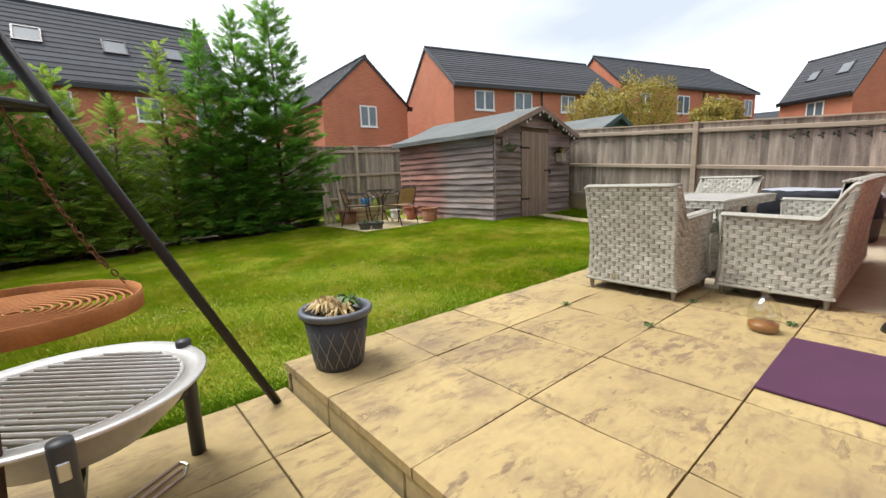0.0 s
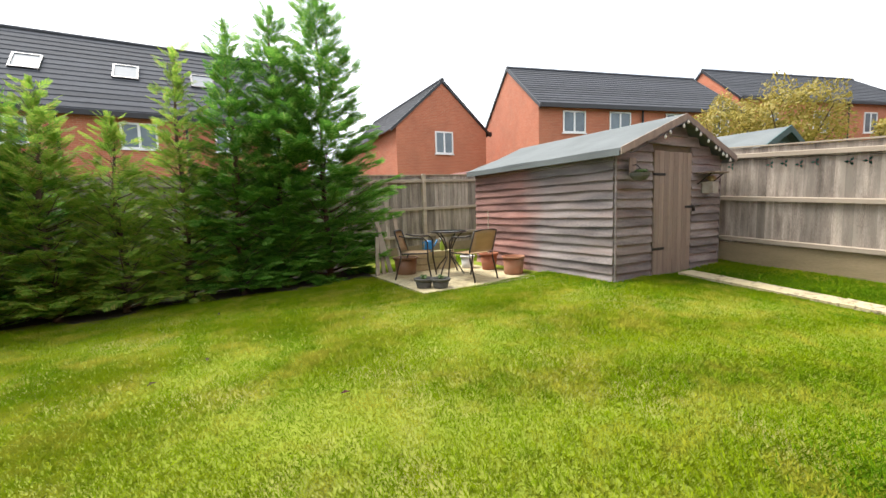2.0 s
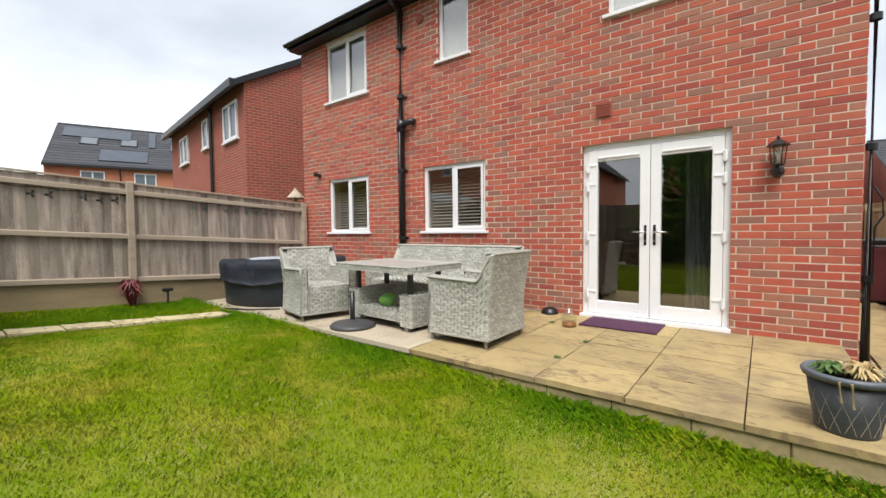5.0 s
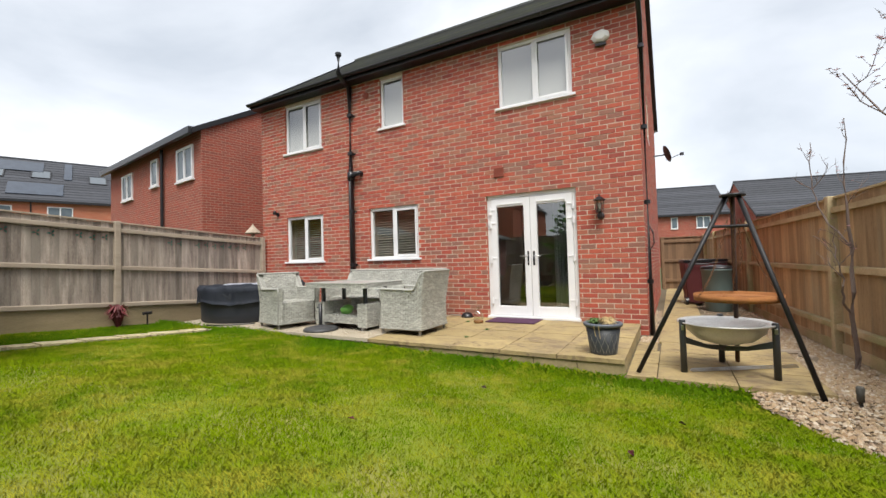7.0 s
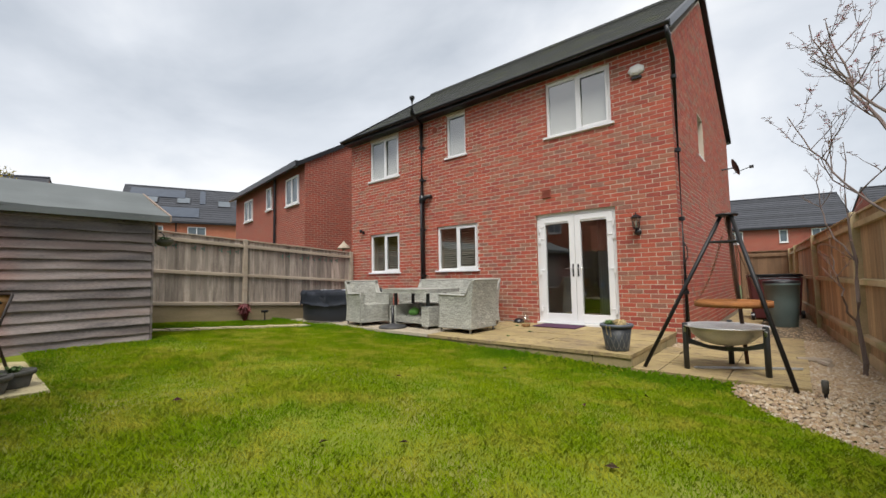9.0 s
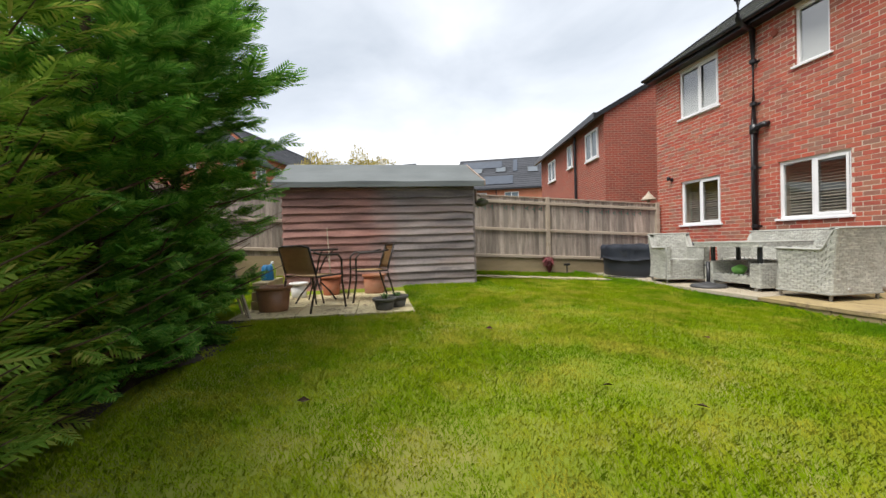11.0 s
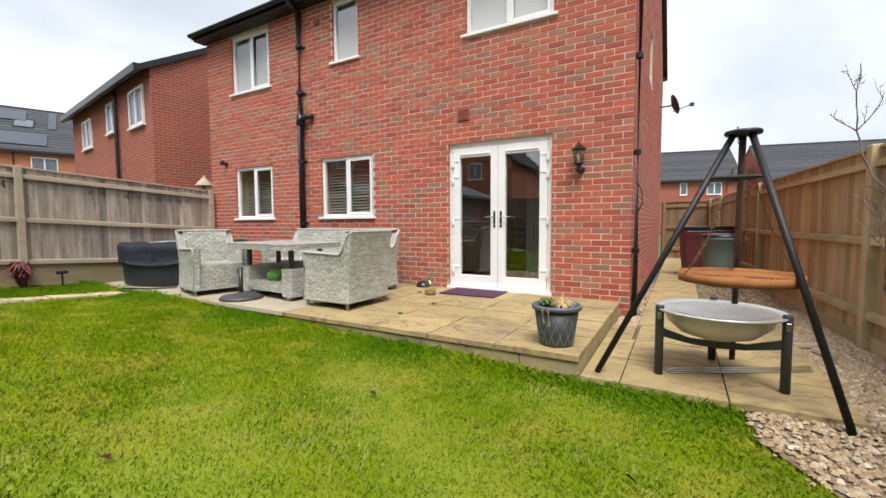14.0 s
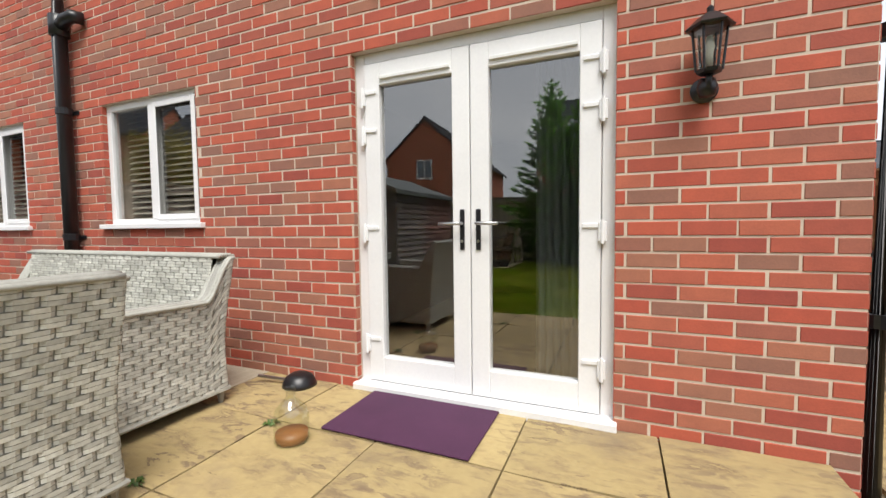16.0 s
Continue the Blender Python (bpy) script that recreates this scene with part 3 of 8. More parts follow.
# soffit, fascia and gutter
for y0, y1 in ((-0.02, 0.24), (-D - 0.24, -D + 0.02)):
    bm = blank()
    box(bm, -0.06, W + 0.06, y0 + 0.022, y1, TOP - 0.005, TOP + 0.025)
    part("soffit", bm, BLACK_PLASTIC, roof)
bm = blank()
box(bm, -0.07, W + 0.07, 0.215, 0.24, TOP + 0.026, TOP + 0.13)
part("fascia", bm, BLACK_PLASTIC, roof)
gutter = thing("gutter", "black half-round plastic gutter under the eaves", "gutter")
bm = blank()
pr = [(0.30 + 0.055 * math.cos(a), TOP + 0.10 + 0.055 * math.sin(a)) for a in np.linspace(math.pi, 2 * math.pi, 9)]
inn = [(0.30 + 0.048 * math.cos(a), TOP + 0.10 + 0.048 * math.sin(a)) for a in np.linspace(2 * math.pi, math.pi, 9)]
ring = pr + inn
ends = [[bm.verts.new((x, y, z)) for y, z in ring] for x in (-0.09, W + 0.09)]
for i in range(len(ring)):
    k = (i + 1) % len(ring)
    bm.faces.new((ends[0][i], ends[0][k], ends[1][k], ends[1][i]))
part("channel", bm, BLACK_PLASTIC, gutter, smooth=True)
for x in np.arange(0.4, W, 0.9):
    bm = blank()
    tube(bm, [(x, 0.30 + 0.06 * math.cos(a), TOP + 0.10 + 0.06 * math.sin(a)) for a in np.linspace(math.pi, 2 * math.pi, 7)], 0.007, 5)
    part("bracket", bm, BLACK_PLASTIC, gutter)


def window(name, u0, u1, z0, z1, lights, place, backing="blind", label="", deep0=0.035):
    """A white upvc window with its sill, panes and what hangs behind it."""
    w = tagged(new(name), label or "white upvc casement window in red brick", "window", kind="structure")
    f = 0.055
    deep1 = deep0 + 0.07

    def slab(nm, a, b, d0, d1, c, d, mt, par):
        bm_ = blank()
        ps = [place(a, d0, c), place(b, d1, d)]
        lo = [min(p[i] for p in ps) for i in range(3)]
        hi = [max(p[i] for p in ps) for i in range(3)]
        box(bm_, lo[0], hi[0], lo[1], hi[1], lo[2], hi[2], 0.004 if mt is UPVC else 0)
        return part(nm, bm_, mt, par)
    slab("frame_jamb", u0, u0 + f, deep0, deep1, z0 + f, z1 - f, UPVC, w)
    slab("frame_jamb", u1 - f, u1, deep0, deep1, z0 + f, z1 - f, UPVC, w)
    slab("frame_head", u0, u1, deep0, deep1, z1 - f, z1, UPVC, w)
    slab("frame_foot", u0, u1, deep0, deep1, z0, z0 + f, UPVC, w)
    slab("window_sill", u0 - 0.05, u1 + 0.05, -0.045 if deep0 < 0.1 else -0.01, deep0 - 0.001, z0 - 0.028, z0 + 0.012, UPVC, w)
    step = (u1 - u0 - 2 * f) / lights
    for i in range(lights):
        a, b = u0 + f + i * step, u0 + f + (i + 1) * step
        if i:
            slab("mullion", a - 0.03, a + 0.03, deep0 - 0.006, deep1, z0 + f, z1 - f, UPVC, w)
        ga, gb = a + (0.03 if i else 0), b - (0.03 if i < lights - 1 else 0)
        if (i == 0) == (lights > 1):
            s = 0.042
            sash = slab("sash_stile", ga, ga + s, deep0 - 0.012, deep0 - 0.001, z0 + f - 0.01, z1 - f + 0.01, UPVC, w)
            slab("sash_stile", gb - s, gb, deep0 - 0.012, deep0 - 0.001, z0 + f - 0.01, z1 - f + 0.01, UPVC, w)
            slab("sash_rail", ga + s, gb - s, deep0 - 0.012, deep0 - 0.001, z1 - f + 0.01 - s, z1 - f + 0.01, UPVC, w)
            slab("sash_rail", ga + s, gb - s, deep0 - 0.012, deep0 - 0.001, z0 + f - 0.01, z0 + f - 0.01 + s, UPVC, w)
        p = slab("pane", ga, gb, deep0 + 0.025, deep0 + 0.031, z0 + f, z1 - f, PANE, w)
        glaze(p, Vector(place(0, -1, 0)) - Vector(place(0, 0, 0)))
    if backing == "slats":
        z = z0 + 0.05
        while z < z1 - 0.05:
            bm_ = blank()
            a, b = Vector(place(u0 + 0.04, 0.17, z)), Vector(place(u1 - 0.04, 0.17, z))
            inward = Vector(place(0, 1, 0)) - Vector(place(0, 0, 0))
            q = [a, b, b + inward * 0.035 + Vector((0, 0, 0.028)), a + inward * 0.035 + Vector((0, 0, 0.028))]
            v0 = [bm_.verts.new(p_) for p_ in q]
            v1 = [bm_.verts.new(p_ + Vector((0, 0, 0.002))) for p_ in q]
            bm_.faces.new(v0[::-1]), bm_.faces.new(v1)
            for i in range(4):
                bm_.faces.new((v0[i], v0[(i + 1) % 4], v1[(i + 1) % 4], v1[i]))
            part("blind_slat", bm_, BLIND, w)
            z += 0.05
    elif backing == "blind":
        slab("roller_blind", u0 + 0.03, u1 - 0.03, 0.115, 0.119, z0 + 0.02, z1 - 0.02, WHITE_PAINT, w)
    return w


for i, (nm, a, b, c, d, lights) in enumerate(WINDOWS):
    window("window_%d" % (i + 1), a, b, c, d, lights, on_north, "slats" if c < 2 else "blind",
           "white upvc window with dark room and slatted blind behind" if c < 2 else "white upvc upstairs window with a pale blind drawn")
window("window_6", 2.35, 3.0, 3.45, 4.3, 1, on_west, "none", "narrow white upvc window in the side wall", 0.13)

# french doors
door = tagged(new("door_1"), "closed white upvc french doors with tall panes and steel handles", "door", kind="structure")
dx0, dx1, dz0, dz1 = DOOR
bar("door_frame", dx0, dx0 + 0.065, -0.12, -0.05, dz0, dz1, UPVC, door, bevel=0.004)
bar("door_frame", dx1 - 0.065, dx1, -0.12, -0.05, dz0, dz1, UPVC, door, bevel=0.004)
bar("door_head", dx0 + 0.065, dx1 - 0.065, -0.12, -0.05, dz1 - 0.065, dz1, UPVC, door, bevel=0.004)
bar("threshold", dx0 - 0.015, dx1 + 0.015, -0.13, 0.045, dz0 - 0.02, dz0 + 0.045, UPVC, door, bevel=0.006)
mid = (dx0 + dx1) / 2
for a, b, meet in ((dx0 + 0.068, mid - 0.003, 1), (mid + 0.003, dx1 - 0.068, -1)):
    leaf = tagged(new("door_leaf"), "white upvc door leaf")
    leaf.parent = door
    yb, yf = -0.105, -0.036
    s, rail_b, rail_t = 0.105, 0.155, 0.135
    z0, z1 = dz0 + 0.05, dz1 - 0.07
    bar("stile", a, a + s, yb, yf, z0, z1, UPVC, leaf, bevel=0.004)
    bar("stile", b - s, b, yb, yf, z0, z1, UPVC, leaf, bevel=0.004)
    bar("bottom_rail", a + s, b - s, yb, yf, z0, z0 + rail_b, UPVC, leaf, bevel=0.004)
    bar("top_rail", a + s, b - s, yb, yf, z1 - rail_t, z1, UPVC, leaf, bevel=0.004)
    bar("trickle_vent", a + s + 0.01, b - s - 0.01, yf, yf + 0.014, z1 - 0.105, z1 - 0.085, WHITE_PAINT, leaf, bevel=0.003)
    p = bar("pane", a + s, b - s, -0.075, -0.069, z0 + rail_b, z1 - rail_t, PANE, leaf)
    glaze(p, (0, 1, 0))
    hx = b - 0.045 if meet > 0 else a + 0.045
    bar("handle_plate", hx - 0.014, hx + 0.014, yf, yf + 0.010, 1.02, 1.25, BLACK_PLASTIC, leaf, "dark handle plate", 0.004)
    bm = blank()
    tube(bm, ((hx, yf, 1.17), (hx, yf + 0.045, 1.17), (hx - meet * 0.02, yf + 0.055, 1.17), (hx - meet * 0.125, yf + 0.055, 1.168)), 0.0095, 8)
    part("lever", bm, STEEL, leaf, "polished steel lever", True)
    bm = blank()
    tube(bm, ((hx, yf, 1.07), (hx, yf + 0.016, 1.07)), 0.009, 8)
    part("lock_barrel", bm, STEEL, leaf)
    for hz in (0.42, 1.12, 1.72, 1.95):
        ex = a + 0.012 if meet > 0 else b - 0.012
        bm = blank()
        box(bm, min(ex, ex - meet * 0.04), max(ex, ex - meet * 0.04), yf, yf + 0.018, hz - 0.05, hz + 0.05, 0.004)
        tube(bm, ((ex - meet * 0.02, yf + 0.018, hz - 0.06), (ex - meet * 0.02, yf + 0.018, hz + 0.06)), 0.009, 8)
        box(bm, min(ex, ex + meet * 0.075), max(ex, ex + meet * 0.075), yf, yf + 0.010, hz + 0.018, hz + 0.042, 0.003)
        part("hinge", bm, UPVC, leaf)
# curtain behind the door
bm = blank()
n = 40
pts = [(1.02 + 0.36 * k / n, -0.30 + 0.03 * math.sin(k * 1.25)) for k in range(n + 1)]
lo = [bm.verts.new((x, y, 0.13)) for x, y in pts]
hi = [bm.verts.new((x, y, 2.2)) for x, y in pts]
for k in range(n):
    bm.faces.new((lo[k], lo[k + 1], hi[k + 1], hi[k]))
bmesh.ops.solidify(bm, geom=bm.faces[:], thickness=0.004)
tagged(part("curtain", bm, CURTAIN, smooth=True), "pale grey curtain hanging inside the french doors", "curtain")

# ==== terrace and lower patio ====
TZ = 0.14                 # top of the terrace
TX0, TX1, TY1 = 0.095, 7.65, 2.36
P = 0.622                 # slab pitch
terrace = tagged(new("terrace"), "raised terrace of buff riven paving slabs", "terrace", kind="structure")
bm = blank()
box(bm, TX0 + 0.03, TX1 - 0.02, 0.002, TY1 - 0.03, -0.14, TZ - 0.035)
part("bed", bm, JOINT, terrace)


def slab_mesh(w, d, h, seed):
    """A riven slab with chipped, slightly uneven edges."""
    bm_ = blank()
    nseg = 4
    rng_ = random.Random(seed)
    top = []
    for i in range(nseg + 1):
        row_ = []
        for j in range(nseg + 1):
            edge = i in (0, nseg) or j in (0, nseg)
            jx = rng_.uniform(-0.004, 0.004) if 0 < i < nseg or 0 < j < nseg else 0
            row_.append(bm_.verts.new((w * i / nseg + (jx * 0.3 if j in (0, nseg) else 0), d * j / nseg, h + rng_.uniform(-0.003, 0.003) - (0.004 if edge else 0))))
        top.append(row_)
    for i in range(nseg):
        for j in range(nseg):
            bm_.faces.new((top[i][j], top[i + 1][j], top[i + 1][j + 1], top[i][j + 1]))
    rim = [top[i][0] for i in range(nseg)] + [top[nseg][j] for j in range(nseg)] + [top[i][nseg] for i in range(nseg, 0, -1)] + [top[0][j] for j in range(nseg, 0, -1)]
    low = [bm_.verts.new((v.co.x, v.co.y, 0)) for v in rim]
    k_ = len(rim)
    for i in range(k_):
        bm_.faces.new((rim[i], rim[(i + 1) % k_], low[(i + 1) % k_], low[i]))
    bm_.faces.new(low)
    me = mesh_of("paving_slab", bm_, None)
    return me


SLAB_MESHES = {}


def lay_slab(x0, x1, y0, y1, top, parent, mt, h=0.045, joint=0.0045):
    w, d = round(x1 - x0 - 2 * joint, 3), round(y1 - y0 - 2 * joint, 3)
    key = (w, d, h, random.randrange(3), mt.name)
    if key not in SLAB_MESHES:
        SLAB_MESHES[key] = slab_mesh(w, d, h, len(SLAB_MESHES))
        SLAB_MESHES[key].materials.append(mt)
    ob = new("paving_slab", SLAB_MESHES[key])
    ob.parent = parent
    ob.matrix_basis = Matrix.Translation((x0 + joint, y0 + joint, top - h)) @ Euler((random.uniform(-0.002, 0.002), random.uniform(-0.002, 0.002), 0)).to_matrix().to_4x4()
    return ob


xs = [TX0, 0.742, 1.362, 1.982, 2.602, 3.21]
ys = [0.004, 0.555, 1.19, 1.825, TY1]
for a, b in zip(xs, xs[1:]):
    for c, d in zip(ys, ys[1:]):
        lay_slab(a, b, c, d, TZ, terrace, SLAB_BUFF)
# the pale ribbed stretch
x = 3.21
while x < TX1 - 0.05:
    x2 = min(x + 0.9, TX1)
    for c, d in zip((0.004, 0.62, 1.23, 1.84), (0.62, 1.23, 1.84, TY1)):
        bm = blank()
        box(bm, x + 0.002, x2 - 0.002, c + 0.002, d - 0.002, TZ - 0.045, TZ - 0.003)
        k = int((x2 - x) / 0.03)
        for i in range(k):
            u = x + (x2 - x) * (i + 0.15) / k
            box(bm, u, u + 0.018, c + 0.003, d - 0.003, TZ - 0.003, TZ)
        part("paving_slab", bm, SLAB_PALE, terrace)
    x = x2
# riser blocks along the front and the step
x = TX0
while x < TX1 - 0.02:
    x2 = min(x + 0.45, TX1)
    bm = blank()
    box(bm, x + 0.003, x2 - 0.003, TY1 - 0.055, TY1 - 0.022, -0.12, TZ - 0.047, 0.006)
    part("riser_block", bm, SLAB_SIDE, terrace)
    x = x2
y = 0.05
while y < TY1 - 0.1:
    y2 = min(y + 0.6, TY1 - 0.058)
    bm = blank()
    box(bm, TX0 + 0.012, TX0 + 0.045, y + 0.003, y2 - 0.003, -0.12, TZ - 0.047, 0.006)
    part("riser_block", bm, SLAB_SIDE, terrace)
    y = y2

patio = tagged(new("patio"), "lower patio and side path of buff riven slabs", "patio", kind="structure")
bm = blank()
box(bm, -1.40, 0.105, -9.0, 2.33, -0.14, -0.03)
part("bed", bm, JOINT, patio)
for a, b in zip((-1.42, -0.79, -0.17), (-0.79, -0.17, 0.092)):
    for c, d in zip((0.55, 1.165, 1.785), (1.165, 1.785, 2.35)):
        if a > -0.2 and c < 0.6:
            continue
        lay_slab(a, b, c, d, 0.0, patio, SLAB_BUFF)
y = 0.55
while y > -8.8:
    lay_slab(-0.76, -0.14, y - 0.9, y, 0.0, patio, SLAB_BUFF)
    if y > -0.6:
        lay_slab(-1.40, -0.77, y - 0.9, y, -0.002, patio, SLAB_BUFF)
    y -= 0.9
lay_slab(-0.14, 0.092, 0.62, 1.165, 0.0, patio, SLAB_BUFF)

# ==== fences ====


def fence_run(name, a, b, top_a, top_b, base_a, base_b, post_at, rails, mt, rail_mt, side, label, board=0.11, gravel=0.18, gravel_mt=None, thick=0.018, post_rise=0.03):
    """Upright overlapping boards on rails between posts; side: +1 when the rails show on the left of a to b."""
    f = tagged(new(name), label, "fence", kind="structure")
    a, b = Vector((*a, 0)), Vector((*b, 0))
    length = (b - a).length
    d = (b - a) / length
    nrm = Vector((-d.y, d.x, 0)) * side
    rot = Matrix(((d.x, nrm.x, 0, 0), (d.y, nrm.y, 0, 0), (0, 0, 1, 0), (0, 0, 0, 1)))

    def at_(s, z, off=0.0):
        p = a + d * s + nrm * off
        return Matrix.Translation((p.x, p.y, z)) @ rot

    def lerp(u, v, s):
        return u + (v - u) * s / length
    n = int(length / board)
    meshes = []
    for k in range(5):
        bm_ = blank()
        w = board + 0.012
        jig = random.uniform(-0.006, 0.006)
        vs = box(bm_, 0, w, 0, thick, 0, 1.0)
        for v in vs:
            if v.co.y > 0.001 and v.co.x < 0.001:
                v.co.y = 0.008
            if v.co.z > 0.5:
                v.co.x += jig * 0.6
        meshes.append(mesh_of("fence_board", bm_, mt))
    for i in range(n):
        s = i * length / n
        z0, z1 = lerp(base_a, base_b, s) + gravel, lerp(top_a, top_b, s)
        ob = new("fence_board", meshes[random.randrange(5)])
        ob.parent = f
        ob.matrix_basis = at_(s, z0, -0.018 + random.uniform(-0.002, 0.002)) @ Matrix.Diagonal((1, 1, z1 - z0 + random.uniform(-0.006, 0.004), 1))
    edges = sorted({0.0, length, *post_at})
    for s0, s1 in zip(edges, edges[1:]):
        for h, hh, dp in rails:
            bm_ = blank()
            z0, z1 = lerp(top_a, top_b, s0) - h, lerp(top_a, top_b, s1) - h
            vs = box(bm_, 0.045, s1 - s0 - 0.045, 0.0, dp, 0, hh)
            for v in vs:
                v.co.z += (z1 - z0) * v.co.x / (s1 - s0)
                if v.co.y > dp * 0.5 and v.co.z > hh * 0.5 + (z1 - z0) * v.co.x / (s1 - s0):
                    v.co.z -= 0.012
            part("rail", bm_, rail_mt, f, at=at_(s0, z0, 0.002))
        if gravel:
            bm_ = blank()
            z0, z1 = lerp(base_a, base_b, s0), lerp(base_a, base_b, s1)
            vs = box(bm_, 0.04, s1 - s0 - 0.04, -0.02, 0.012, -0.12, gravel)
            for v in vs:
                v.co.z += (z1 - z0) * v.co.x / (s1 - s0)
            part("gravel_board", bm_, gravel_mt or rail_mt, f, at=at_(s0, z0, 0))
        bm_ = blank()
        z0, z1 = lerp(top_a, top_b, s0), lerp(top_a, top_b, s1)
        vs = box(bm_, 0.0, s1 - s0, -0.03, 0.026, 0.0, 0.022)
        for v in vs:
            v.co.z += (z1 - z0) * v.co.x / (s1 - s0)
        part("capping", bm_, rail_mt, f, at=at_(s0, z0, 0))
    for s in post_at:
        bm_ = blank()
        z0, z1 = lerp(base_a, base_b, s) - 0.15, lerp(top_a, top_b, s) + post_rise
        box(bm_, -0.045, 0.045, -0.022, 0.075, 0, z1 - z0, 0.006)
        part("post", bm_, rail_mt, f, at=at_(s, z0, 0))
    return f


fence_east = fence_run("fence_east", (8.20, 0.06), (8.20, 10.9), 1.78, 2.42, -0.02, 0.40, [0.05, 3.0, 5.95, 8.9], [(0.16, 0.07, 0.05), (0.82, 0.07, 0.05), (1.46, 0.07, 0.05)],
                       FENCE_GREY, FENCE_RAIL, 1, "weathered grey feather-edge board fence with three rails", gravel=0.42, gravel_mt=GRAVEL_BOARD)
fence_back = fence_run("fence_back", (8.2, 10.95), (-2.7, 10.95), 2.15, 1.9, 0.3, 0.02, [0.1, 2.75, 5.5, 8.2, 10.8], [(0.16, 0.07, 0.05), (0.82, 0.07, 0.05), (1.46, 0.07, 0.05)],
                       FENCE_GREY, FENCE_RAIL, 1, "weathered board fence at the end of the garden", gravel=0.2, gravel_mt=GRAVEL_BOARD)
fence_west = fence_run("fence_west", (-2.72, 10.9), (-1.27, -8.95), 1.70, 1.70, 0.0, -0.06, [0.1, 3.05, 6.8, 10.5, 14.28, 17.95, 19.7], [(0.16, 0.07, 0.05), (0.82, 0.07, 0.05), (1.46, 0.07, 0.05)],
                       FENCE_BROWN, FENCE_BROWN_RAIL, 1, "brown-stained board fence along the side path", gravel=0.12)
gate = fence_run("fence_gate", (-1.27, -9.0), (0.0, -9.0), 1.68, 1.68, -0.06, -0.06, [0.05, 1.2], [(0.16, 0.09, 0.03), (0.8, 0.09, 0.03), (1.45, 0.09, 0.03)],
                 GATE_BROWN, GATE_BROWN, 1, "closed brown boarded gate at the end of the path", gravel=0.05)

# ==== houses beyond the garden ====


